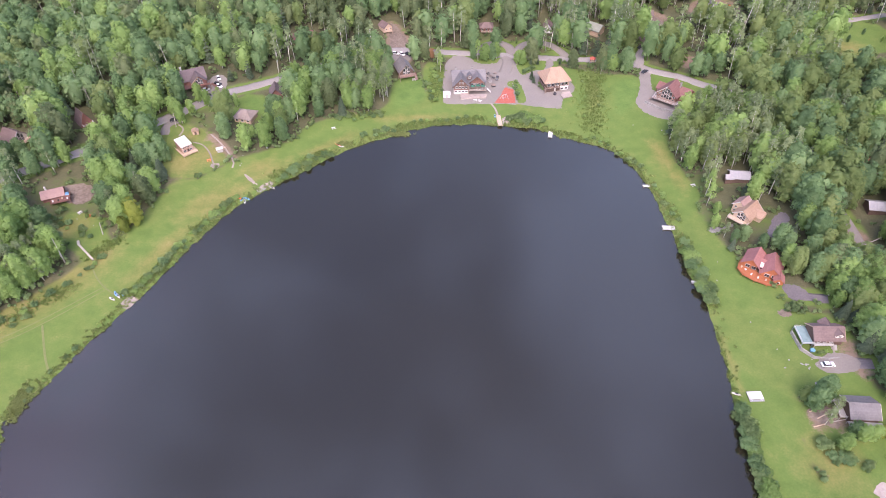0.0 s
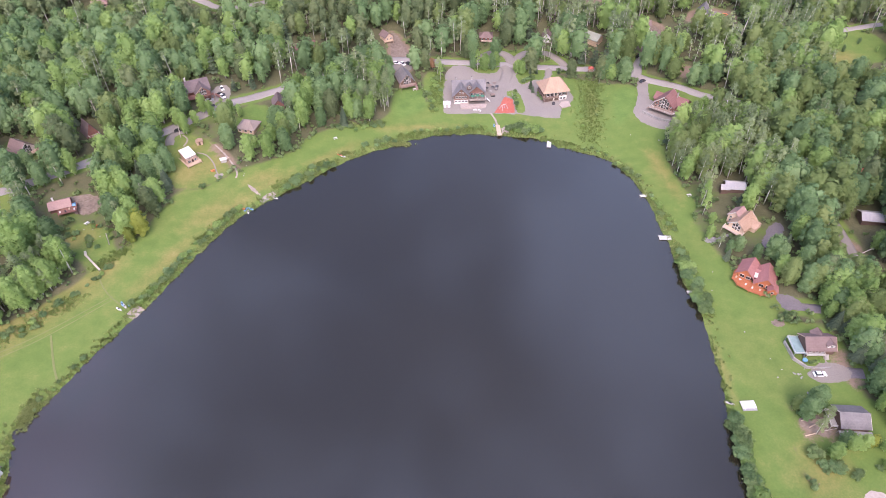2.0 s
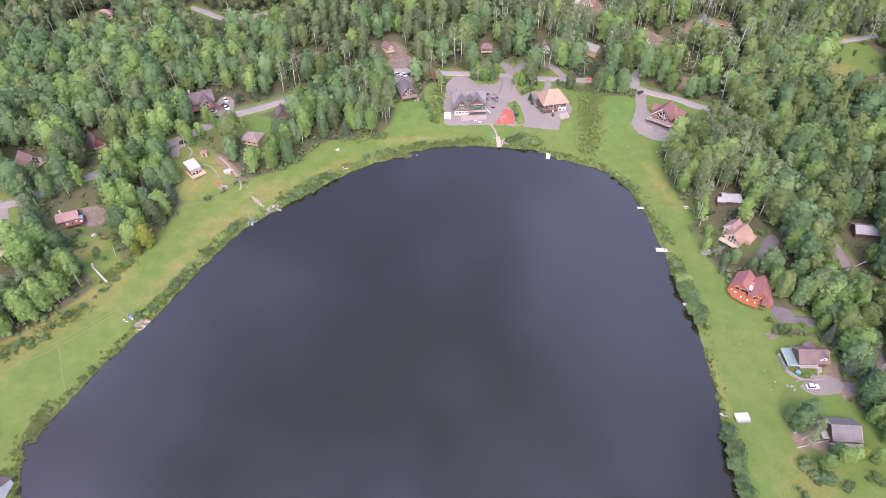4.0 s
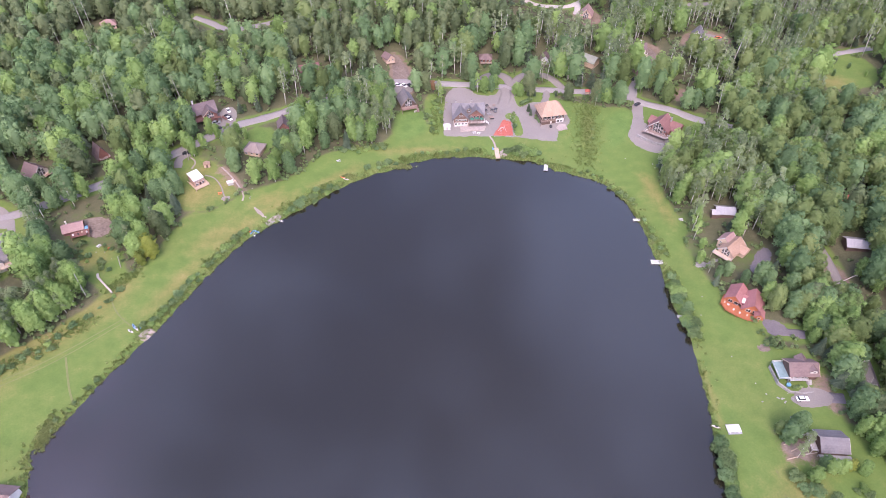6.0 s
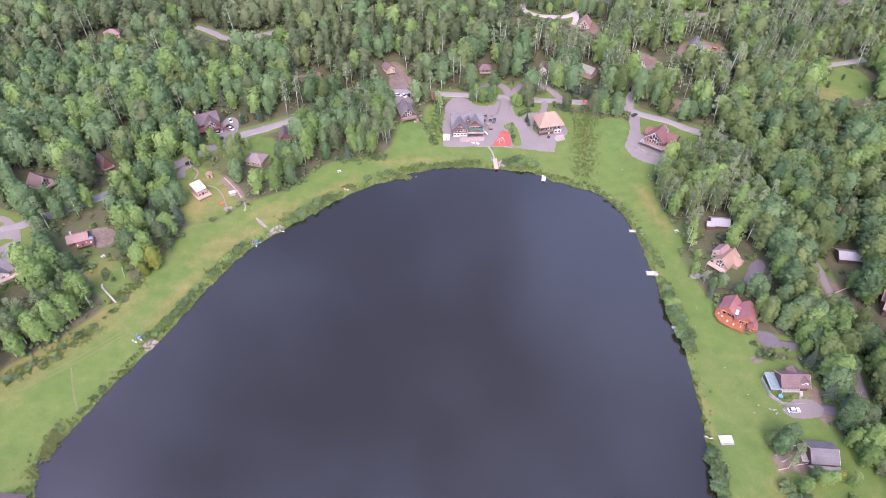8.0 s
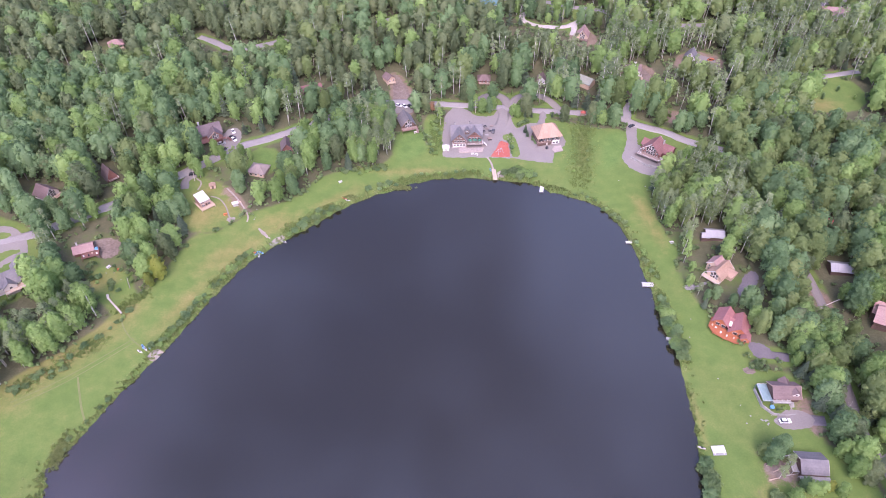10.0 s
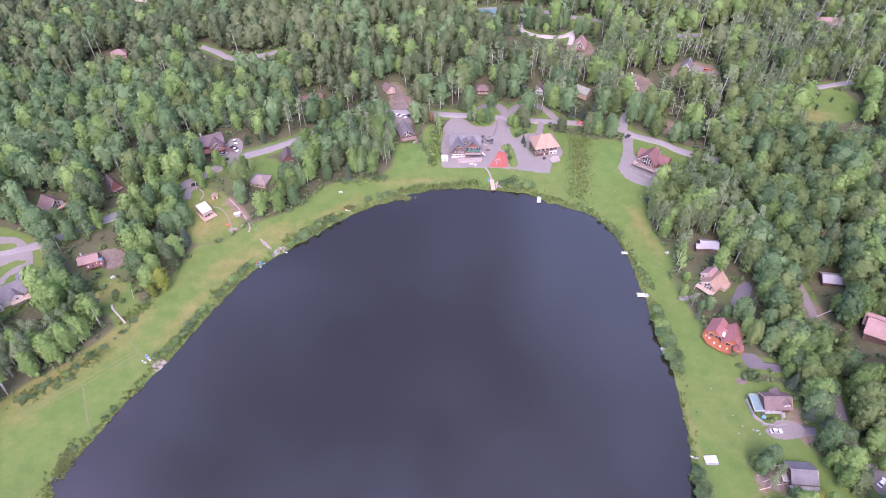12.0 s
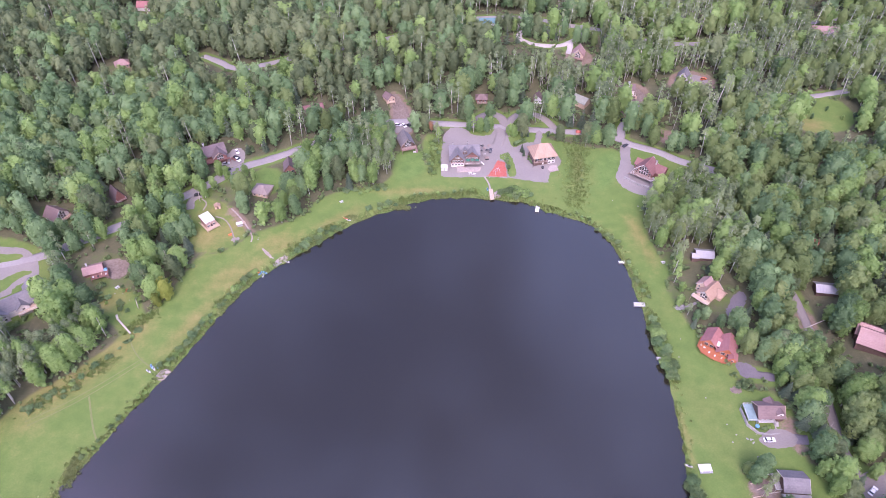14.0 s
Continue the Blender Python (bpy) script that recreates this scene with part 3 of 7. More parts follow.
def make_road(kind, mat, wide, line):
    """A worn carriageway draped on the ground, its shoulders turned down into it."""
    steps = [line[0]]
    for a, b in zip(line[:-1], line[1:]):
        k = max(1, int(np.hypot(*(b - a)) / 2.5))
        steps += [a + (b - a) * i / k for i in range(1, k + 1)]
    c = np.array(steps)
    t = np.gradient(c, axis=0)
    nrm = np.stack([-t[:, 1], t[:, 0]], 1) / np.hypot(*t.T)[:, None]
    rng = np.random.default_rng(int(abs(c[0, 0]) * 7 + wide))
    half = wide / 2 + rng.normal(0, 0.18, len(c))
    cols = [(-1.0, -0.5), (-0.96, 0.1), (-0.5, 0.13), (0, 0.15), (0.5, 0.13), (0.96, 0.1), (1.0, -0.5)]
    v = []
    for off, lift in cols:
        p = c + nrm * (half * off)[:, None]
        v.append(np.column_stack([p, ground_height(p[:, 0], p[:, 1]) + lift]))
    v = np.stack(v, 1).reshape(-1, 3)
    k = len(cols)
    f = [(i * k + j, i * k + j + 1, (i + 1) * k + j + 1, (i + 1) * k + j) for i in range(len(c) - 1) for j in range(k - 1)]
    me = bpy.data.meshes.new(kind)
    me.from_pydata(v.tolist(), [], [q[::-1] for q in f])
    me.polygons.foreach_set("use_smooth", np.ones(len(f), bool))
    me.materials.append(mat)
    me.update()
    words = {"road": "worn pale grey country road through the woods", "driveway": "worn grey gravel driveway to a house"}[kind]
    return tagged(new(kind, me), words, kind, kind="structure")


def make_lot(kind, mat, ring, lift=0.07, words=""):
    edge = wiggly(rounded(ring, 3), 0.24, int(abs(ring[0][0] * 3 + ring[0][1])))
    v, f = filled(edge, 2.5)
    z = ground_height(v[:, 0], v[:, 1]) + lift
    k = len(edge)
    verts = np.column_stack([v, z]).tolist()
    me = bpy.data.meshes.new(kind)
    me.from_pydata(verts, [], f)
    me.polygons.foreach_set("use_smooth", np.ones(len(f), bool))
    me.materials.append(mat)
    me.update()
    words = words or ("mown grass island in a gravel yard" if mat is GROUND else "bare brown dirt yard in a clearing" if mat is DIRT else "pale paved patio on the lawn" if mat is PATIO else "grey gravel yard beside a house")
    return tagged(new(kind, me), words, kind.replace("_", " "), kind="structure")


make_ground()
make_water()
for row in ROAD_LINES:
    make_road(*row)
for n_lot, row in enumerate(LOTS):
    make_lot(*row, lift=0.06 + 0.006 * n_lot)

# ---- houses ----
def rz(x=0, y=0, z=0, turn=0):
    return pose(x, y, z, 0, 0, turn)


def window(parent, m, wide=1.2, tall=1.3):
    """A framed window; its face looks along -y of m."""
    w, h, b = wide / 2, tall / 2, 0.13
    s = Shape().box(-w, w, -0.06, 0.04, h - b, h).box(-w, w, -0.06, 0.04, -h, -h + b)
    s.box(-w, -w + b, -0.06, 0.04, -h + b, h - b).box(w - b, w, -0.06, 0.04, -h + b, h - b)
    if wide > 1.0:
        s.box(-b / 3, b / 3, -0.05, 0.03, -h + b, h - b)
    f = part("window", s, WHITE, parent, at=m)
    part("pane", Shape().box(-w + b, w - b, -0.02, 0.02, -h + b, h - b), GLASS, f)
    return f


def door(parent, m, mat):
    d = part("door", Shape().box(-0.5, 0.5, -0.08, 0.03, 0, 2.05).box(-0.35, 0.35, -0.11, -0.08, 1.1, 1.8), mat, parent, at=m)
    part("handle", Shape().box(0.32, 0.42, -0.16, -0.08, 0.95, 1.05), GLASS, d)
    return d


def block(house, cx, cy, z0, w, l, h, rh, turn, wall, roof, over=0.6, wins="", trim=None, base=None, low=1.5):
    """A gabled wing: gable ends at -y and +y, ridge along y. wins: letters of the walls with windows (f, b, l, r), capital for two storeys."""
    m = rz(cx, cy, z0, turn)
    part("wall", Shape().prism([(-w / 2, -low), (w / 2, -low), (w / 2, h), (0, h + rh), (-w / 2, h)], -l / 2, l / 2), wall, house, at=m)
    if base:
        part("wall", Shape().box(-w / 2 - 0.06, w / 2 + 0.06, -l / 2 - 0.06, l / 2 + 0.06, -low, h * 0.45), base, house, "pale lower storey", at=m)
    slope = math.hypot(w / 2, rh)
    for side in (-1, 1):
        run = slope + over * slope / (w / 2)
        s = Shape().box(-run, 0, -l / 2 - over, l / 2 + over, 0.0, 0.22)
        tilt = Matrix.Translation((0, 0, h + rh + 0.02)) @ pose(0, 0, 0, 0, 0, 0 if side < 0 else 180) @ Matrix.Rotation(-math.atan2(rh, w / 2), 4, "Y")
        slope_ob = part("roof_slope", s, roof, house, at=m @ tilt)
        if trim:
            part("bargeboard", Shape().box(-run, 0, -l / 2 - over - 0.14, -l / 2 - over - 0.01, -0.12, 0.26), trim, slope_ob)
    part("ridge_cap", Shape().prism([(-0.25, -0.12), (0.25, -0.12), (0, 0.12)], -l / 2 - over, l / 2 + over), roof, house, at=m @ rz(0, 0, h + rh + 0.24))
    for c in wins:
        span, at_wall = (w, l / 2) if c in "fbFB" else (l, w / 2)
        way = {"f": 0, "b": 180, "l": -90, "r": 90}[c.lower()]
        count = max(1, int(span / 2.6))
        for level in ([0.5] if c.islower() else [0.25, 0.72]):
            for k in range(count):
                u = (k + 0.5) / count * span - span / 2
                window(house, m @ rz(0, 0, h * level + 0.2, way) @ rz(u, -at_wall - 0.07, 0), 1.3, 1.3)
    return m


def glazed_gable(house, m, w, l, h, rh, cols=3):
    """Tall glazing that follows a gable front."""
    for k in range(cols):
        u = (k + 0.5) / cols * w * 0.6 - w * 0.3
        tall = h + rh * (1 - abs(u) / (w / 2)) - 1.6
        window(house, m @ rz(u, -l / 2 - 0.07, 0.9 + tall / 4), w * 0.6 / cols * 0.9, tall / 2 * 0.94)
        window(house, m @ rz(u, -l / 2 - 0.07, 0.9 + tall * 0.75), w * 0.6 / cols * 0.9, tall / 2 * 0.94)


def framing(house, m, w, l, h, rh, mat):
    """Bargeboard struts and a tie beam across a gable front, proud of the wall."""
    y0, y1 = -l / 2 - 0.16, -l / 2 - 0.05
    part("tie_beam", Shape().box(-w * 0.36, w * 0.36, y0, y1, h + rh * 0.28, h + rh * 0.28 + 0.3), mat, house, at=m)
    part("floor_beam", Shape().box(-w / 2, w / 2, y0, y1, h * 0.52, h * 0.52 + 0.32), mat, house, at=m)
    part("king_post", Shape().box(-0.14, 0.14, y0, y1, h + rh * 0.28, h + rh * 0.95), mat, house, at=m)
    for side in (-1, 1):
        part("corner_post", Shape().box(side * (w / 2 - 0.15) - 0.15, side * (w / 2 - 0.15) + 0.15, y0, y1, 0, h), mat, house, at=m)
        brace = Shape().box(-0.1, 0.1, y0, y1, 0, rh * 0.5)
        part("brace", brace, mat, house, at=m @ rz(side * w * 0.2, 0, h + rh * 0.02) @ Matrix.Rotation(-side * 0.6, 4, "Y"))


def hip(house, cx, cy, z0, w, l, h, rh, turn, wall, roof, over=0.9, wins="", base=None, ridge=0.35, low=1.5):
    m = rz(cx, cy, z0, turn)
    part("wall", Shape().box(-w / 2, w / 2, -l / 2, l / 2, -low, h), wall, house, at=m)
    if base:
        part("wall", Shape().box(-w / 2 - 0.06, w / 2 + 0.06, -l / 2 - 0.06, l / 2 + 0.06, -low, h * 0.5), base, house, "pale lower storey", at=m)
    a, b, r = w / 2 + over, l / 2 + over, w / 2 * ridge
    top, low_z = h + rh, h - 0.25
    c = [(-a, -b, low_z), (a, -b, low_z), (a, b, low_z), (-a, b, low_z), (-r, 0, top), (r, 0, top)]
    part("soffit", Shape().box(-a + 0.05, a - 0.05, -b + 0.05, b - 0.05, low_z - 0.2, low_z - 0.01), WHITE, house, at=m)
    for face in ((0, 1, 5, 4), (1, 2, 5), (2, 3, 4, 5), (3, 0, 4)):
        pts = [c[i] for i in face]
        v = pts + [(x, y, z - 0.15) for x, y, z in pts]
        k = len(pts)
        f = [tuple(range(k)), tuple(range(2 * k - 1, k - 1, -1))] + [(i, i + k, (i + 1) % k + k, (i + 1) % k) for i in range(k)]
        part("roof_slope", Shape().add(v, f), roof, house, at=m)
    for ch in wins:
        span, at_wall = (w, l / 2) if ch in "fbFB" else (l, w / 2)
        way = {"f": 0, "b": 180, "l": -90, "r": 90}[ch.lower()]
        count = max(1, int(span / 2.6))
        for level in ([0.5] if ch.islower() else [0.25, 0.75]):
            for k in range(count):
                window(house, m @ rz(0, 0, h * level, way) @ rz((k + 0.5) / count * span - span / 2, -at_wall - 0.07, 0), 1.3, 1.4)
    return m


def deck(house, ring, z, mat, rail=None, low=1.5, open_sides=()):
    """A raised deck over a ring of corners, with posts, and railings on its sides."""
    part("deck_floor", Shape().slab(ring, z - 0.2, z), mat, house)
    for n, (a, b) in enumerate(zip(ring, ring[1:] + ring[:1])):
        part("deck_post", Shape().box(a[0] - 0.1, a[0] + 0.1, a[1] - 0.1, a[1] + 0.1, -low, z - 0.2), mat, house)
        if rail is None or n in open_sides:
            continue
        long = math.hypot(b[0] - a[0], b[1] - a[1])
        s = Shape().box(0, long, -0.06, 0.06, 0.92, 1.0).box(0, long, -0.03, 0.03, 0.12, 0.18)
        for k in range(int(long / 0.45) + 1):
            s.box(k * 0.45 - 0.03, k * 0.45 + 0.03, -0.03, 0.03, 0.0, 0.92)
        part("railing", s, rail, house, at=rz(a[0], a[1], z, math.degrees(math.atan2(b[1] - a[1], b[0] - a[0]))))


def chimney(house, x, y, z0, z1, mat, wide=0.9):
    c = part("chimney", Shape().box(-wide / 2, wide / 2, -wide / 2, wide / 2, z0, z1).box(-wide / 2 - 0.12, wide / 2 + 0.12, -wide / 2 - 0.12, wide / 2 + 0.12, z1 - 0.5, z1 - 0.25), mat, house, at=rz(x, y))
    part("flue", Shape().tube([(0, 0, z1), (0, 0, z1 + 0.45)], [0.18, 0.16], 8), GLASS, c)


def dormer(house, m, x, y, z, w, l, h, rh, wall, roof):
    """A small gabled dormer; m: its wing's frame; it looks along -y of its own turn in m."""
    return block(house, *(m @ Vector((x, y, z))), w, l, h, rh, math.degrees(m.to_euler().z), wall, roof, over=0.35, wins="f", low=0.6)


HOUSES = "houses round the lake"


CLEAR = {}  # how far trees are left out towards the camera, on the lake side


def house(x, y, turn, label, category="house", size=1.0, clear=17.0):
    o = thing("house" if category == "house" else category.replace(" ", "_"), x, y, turn, label, category, HOUSES)
    o.matrix_world = o.matrix_world @ Matrix.Diagonal((size, size, size, 1))
    CLEAR[o.name] = clear
    return o


def steps(parent, x, y, z, turn, mat, wide=1.6, count=6):
    s = Shape()
    for k in range(count):
        top = z * (1 - (k + 1) / (count + 1))
        s.box(-wide / 2, wide / 2, -0.32 * (k + 1), -0.32 * k, top - 0.35, top)
    part("stairs", s, mat, parent, at=rz(x, y, 0, turn))


# lakeside lodge: two front gables, terrace with green umbrellas
o = house(10, 325.8, 3, "large dark timber lodge with grey roof and pale ground floor", size=0.93)
block(o, 0, 2, 0, 10.5, 19.0, 5.8, 4.0, 90, LOG, ROOF_GREY, over=0.9, wins="R", trim=LOG)
m = block(o, -4.9, -4.2, 0, 8.8, 7.4, 5.2, 4.6, 0, LOG, ROOF_GREY, over=0.9, trim=LOG, base=WHITE)
framing(o, m, 8.8, 7.4, 5.2, 4.6, RED_LOG)
for k in range(4):
    window(o, m @ rz(-3.1 + k * 2.05, -3.84, 1.4), 1.5, 1.2)
    window(o, m @ rz(-2.7 + k * 1.8, -3.84, 4.1), 1.4, 1.5)
for k in (-1, 1):
    window(o, m @ rz(k * 0.8, -3.84, 6.9), 1.1, 1.2)
m = block(o, 4.7, -2.4, 0, 8.2, 5.4, 6.0, 3.6, 0, RED_LOG, ROOF_GREY, over=0.9, trim=LOG)
framing(o, m, 8.2, 5.4, 6.0, 3.6, LOG)
for k in range(4):
    window(o, m @ rz(-2.9 + k * 1.95, -2.84, 4.4), 1.5, 1.6)
    window(o, m @ rz(-2.9 + k * 1.95, -2.84, 1.2), 1.4, 1.5)
dormer(o, rz(0, 0, 0, 0), 0.2, -2.2, 7.3, 2.6, 3.2, 1.4, 1.4, LOG, ROOF_GREY)
deck(o, [(-0.3, -9.4), (9.8, -9.4), (9.8, -5.2), (-0.3, -5.2)], 2.6, BROWN_DECK, WHITE, open_sides=(2,))
for k in range(3):
    u = part("awning", Shape().add([(-1.2, -1.2, 0), (1.2, -1.2, 0), (1.2, 1.2, 0), (-1.2, 1.2, 0), (0, 0, 0.7)], [(0, 1, 4), (1, 2, 4), (2, 3, 4), (3, 0, 4), (3, 2, 1, 0)]), PLASTIC_GREEN, o, "green canvas umbrella", at=rz(2.0 + k * 2.9, -7.9 + 0.5 * (k == 1), 4.8))
    part("pole", Shape().tube([(0, 0, -2.4), (0, 0, 0.7)], [0.05, 0.05]), WHITE, u)
part("terrace", Shape().slab([(-5.5, -13.6), (9.5, -13.0), (10.5, -9.5), (-0.4, -9.5), (-0.8, -8.2), (-5.5, -8.2)], -1.0, 0.25), PATIO, o, "pale paved terrace")
steps(o, 10.6, -6.6, 2.6, 90, WHITE, 1.8, 7)
chimney(o, 2.0, 3.0, 6, 11.4, STONE)
chimney(o, -7.6, 3.4, 6, 10.8, STONE, 0.7)

# house with a broad tan hip roof
o = house(57.8, 326.2, 13, "two-storey timber house with broad tan hip roof", size=0.9)
hip(o, 0, 0, 0, 14.6, 12.4, 6.7, 6.2, 0, LOG, ROOF_TAN, 1.5, "R", ridge=0.42)
part("wall", Shape().box(2.0, 7.36, -6.26, -2.0, -1.5, 2.9), WHITE, o, "pale lower storey")
for k in range(5):
    window(o, rz(-5.4 + k * 2.7, -6.36, 4.5), 2.0, 2.0)
for k in range(2):
    window(o, rz(3.4 + k * 2.4, -6.33, 1.2), 1.6, 1.5)
door(o, rz(-1.2, -6.23, 0), CREAM)
for k in range(8):
    part("corner_post", Shape().box(-7.4 + k * 2.1 - 0.12, -7.4 + k * 2.1 + 0.12, -6.34, -6.22, 3.0, 6.0), TAN_WALL, o)
deck(o, [(-8.6, -7.8), (1.6, -7.8), (1.6, -6.4), (-7.4, -6.4), (-7.4, 4.0), (-8.6, 4.0)], 3.0, BROWN_DECK, LOG, open_sides=(1, 2, 3, 4))
part("terrace", Shape().slab([(1.0, -15.5), (7.2, -15), (7.6, -9), (3.0, -9), (0.4, -12)], -1.2, 0.3), PATIO, o, "pale stone terrace")
part("stove", Shape().tube([(-2.4, -9.9, -1), (-2.4, -9.9, 0.8), (-2.4, -9.9, 1.2)], [0.9, 1.0, 0.5], 10), CAR_DARK, o, "dark round fire bowl")
part("roof_light", Shape().box(-0.5, 0.5, -0.4, 0.4, 0, 0.15), WHITE, o, at=rz(5.4, 0.6, 9.3) @ Matrix.Rotation(0.65, 4, "Y"))

# big maroon lodge with a glazed prow
o = house(119.8, 310.4, -38, "maroon lodge with a tall white-framed glazed gable and decks", size=0.84)
m = block(o, -1, -1.5, 0, 12.0, 11.0, 5.2, 5.6, 0, RED_LOG, ROOF_MAROON, over=1.0, trim=WHITE)
glazed_gable(o, m, 11.4, 11.0, 5.2, 5.4, 4)
for k in (-1, 1):
    window(o, m @ rz(k * 4.7, -5.57, 1.8), 1.7, 1.9)
    window(o, m @ rz(k * 4.7, -5.57, 4.3), 1.4, 1.2)
block(o, 6, 2.4, 0, 9.0, 9.5, 4.4, 3.6, 90, RED_LOG, ROOF_MAROON, over=0.8, wins="r")
block(o, -6.5, 3, 0, 7, 8.0, 3.8, 2.6, 90, RED_LOG, ROOF_MAROON, over=0.7, wins="l")
deck(o, [(-8.5, -11.6), (7, -11.6), (9, -7.2), (6, -7.2), (5.0, -7.1), (-7, -7.1), (-8.5, -7.2)], 2.2, BROWN_DECK, WHITE, open_sides=(3, 4, 5))
deck(o, [(9, -7), (13, -3.6), (12.4, 0), (9.2, -2.6)], 2.4, ORANGE, ORANGE, open_sides=(3,))
steps(o, -8.6, -9.6, 2.2, -90, BROWN_DECK, 2.0, 6)
part("table", Shape().box(-7.6, -6.4, -10.2, -9.2, 2.86, 2.96).tube([(-7, -9.7, 2.2), (-7, -9.7, 2.9)], [0.07, 0.07]), WHITE, o, "white round terrace table")
part("garden_wall", Shape().slab([(-11, -15.5), (2, -17), (8, -15), (8, -14.4), (2, -16.3), (-11, -14.8)], -1.5, 0.7), STONE, o, "low curved stone wall")
chimney(o, 3.4, 2, 5, 11, STONE)

# brown chalet on the round lawn
o = house(-27, 338, 20, "brown log chalet with grey roof and front deck", size=0.88)
m = block(o, 0, 0, 0, 8.6, 11.5, 4.4, 4.6, 0, LOG, ROOF_GREY, over=0.9, wins="l", trim=BROWN_DECK)
glazed_gable(o, m, 8.0, 11.5, 4.4, 4.6, 3)
deck(o, [(-5.5, -9.8), (5.5, -9.8), (5.5, -5.8), (-5.5, -5.8)], 2.2, BROWN_DECK, RED_LOG, open_sides=(2,))
steps(o, 5.0, -9.8, 2.2, 0, BROWN_DECK)

# cabins behind the north road
o = house(22, 387, 0, "small brown cabin with hipped brown roof and porch", "cabin", size=0.82)
hip(o, 0, 0, 0, 9.0, 7.5, 3.4, 2.6, 0, RED_LOG, ROOF_BROWN, 0.9, "f", ridge=0.4)
deck(o, [(-4, -6.6), (4.5, -6.6), (4.5, -3.8), (-4, -3.8)], 1.0, BROWN_DECK, TAN_WALL, open_sides=(2,))
o = house(60.5, 387, -8, "small white cottage with brown gabled roof among birches", "cabin", size=0.75, clear=12)
block(o, 0, 0, 0, 7.0, 8.5, 3.8, 3.6, 0, WHITE_SIDING, ROOF_BROWN, wins="f")
o = house(89, 383, -20, "low cabin with sage-grey gabled roof in the wood", "cabin")
block(o, 0, 0, 0, 7.5, 9.5, 3.4, 2.6, 70, TAN_WALL, ROOF_SAGE, wins="r")
o = house(121, 392, -4, "white two-storey cottage with tall white chimney", size=0.9)
m = block(o, 0, 0, 0, 7.5, 9.5, 4.6, 2.6, 90, CREAM, ROOF_BROWN, wins="R")
block(o, -2.6, -3.2, 0, 4.6, 4.0, 4.6, 2.0, 0, CREAM, ROOF_BROWN, wins="F")
chimney(o, 0.2, -1.2, 0, 10.0, WHITE, 1.3)
deck(o, [(-4.5, -7.4), (5.5, -7.4), (5.5, -5.3), (-4.5, -5.3)], 1.6, TAN_WALL, WHITE, open_sides=(2,))
steps(o, 5.8, -7.0, 1.6, 0, TAN_WALL)
o = house(160, 401, -24, "white steep-gabled cottage with grey roof on a gravel lot", size=0.9, clear=20)
m = block(o, 0, 0, 0, 8.0, 8.5, 4.0, 5.0, 0, CREAM, ROOF_GREY, over=0.6, trim=WHITE)
window(o, m @ rz(0, -4.35, 4.6), 2.2, 2.4)
window(o, m @ rz(-2, -4.35, 1.6), 1.3, 1.4)
window(o, m @ rz(2, -4.35, 1.6), 1.3, 1.4)
part("porch", Shape().box(-1.5, 4.5, -6.5, -4.4, -1.5, 0.5), WHITE, o)

# far houses
o = house(93, 435, -15, "red-roofed chalet with pale glazed gable beside a pale track", size=0.85, clear=30)
m = block(o, 0, 0, 0, 9.0, 9.5, 3.4, 5.2, 0, TAN_WALL, ROOF_DUSTY, over=0.8, trim=CREAM)
glazed_gable(o, m, 7.0, 9.5, 3.0, 4.4, 3)
deck(o, [(-5, -8), (5, -8), (5, -5), (-5, -5)], 1.2, BROWN_DECK, RED_LOG, open_sides=(2,))
o = house(28, 480, 3, "house with teal metal roof and white porch", size=0.85, clear=24)
block(o, 0, 0, 0, 8.0, 14, 3.6, 2.8, 90, WHITE_SIDING, ROOF_TEAL, wins="r")
deck(o, [(2, -8), (9.5, -8), (9.5, -4.2), (2, -4.2)], 1.2, GREY_DECK, WHITE, open_sides=(2,))
o = house(275, 457, -6, "long low house with faded red roof and two pale gables", clear=24)
block(o, 0, 0, 0, 9.0, 19, 3.6, 3.2, 90, CREAM, ROOF_DUSTY, wins="r")
block(o, 4.5, -3.0, 0, 7.5, 5.5, 3.4, 2.8, 0, CREAM, ROOF_DUSTY, wins="f", trim=CREAM)
block(o, -7.0, -2.6, 0, 4.5, 4.5, 3.0, 2.4, 0, CREAM, ROOF_DUSTY, wins="f")
o = house(-241, 493, 12, "small far cottage with red roof in a clearing", clear=22)
block(o, 0, 0, 0, 7.0, 10, 3.2, 3.0, 75, CREAM, ROOF_RED, wins="r")
o = house(-228, 407, 10, "tan-roofed cottage in a shaded clearing", size=0.85, clear=18)
hip(o, 0, 0, 0, 10.0, 8.0, 3.4, 3.2, 20, TAN_WALL, ROOF_DUSTY, wins="f")
o = house(-89, 366, 22, "long cabin with dark red metal roof among trees", "cabin")
block(o, 0, 0, 0, 7.5, 11.5, 3.2, 1.8, 90, LOG, ROOF_MAROON, over=0.8, wins="r")
o = house(-41, 384, 18, "tan cabin at the edge of a dirt yard", "cabin", size=0.8)
block(o, 0, 0, 0, 7.0, 8.0, 3.4, 2.8, 20, TAN_WALL, ROOF_BROWN, wins="f")
deck(o, [(-3, -6.8), (4, -6.8), (4, -4.2), (-3, -4.2)], 1.0, TAN_WALL, TAN_WALL, open_sides=(2,))

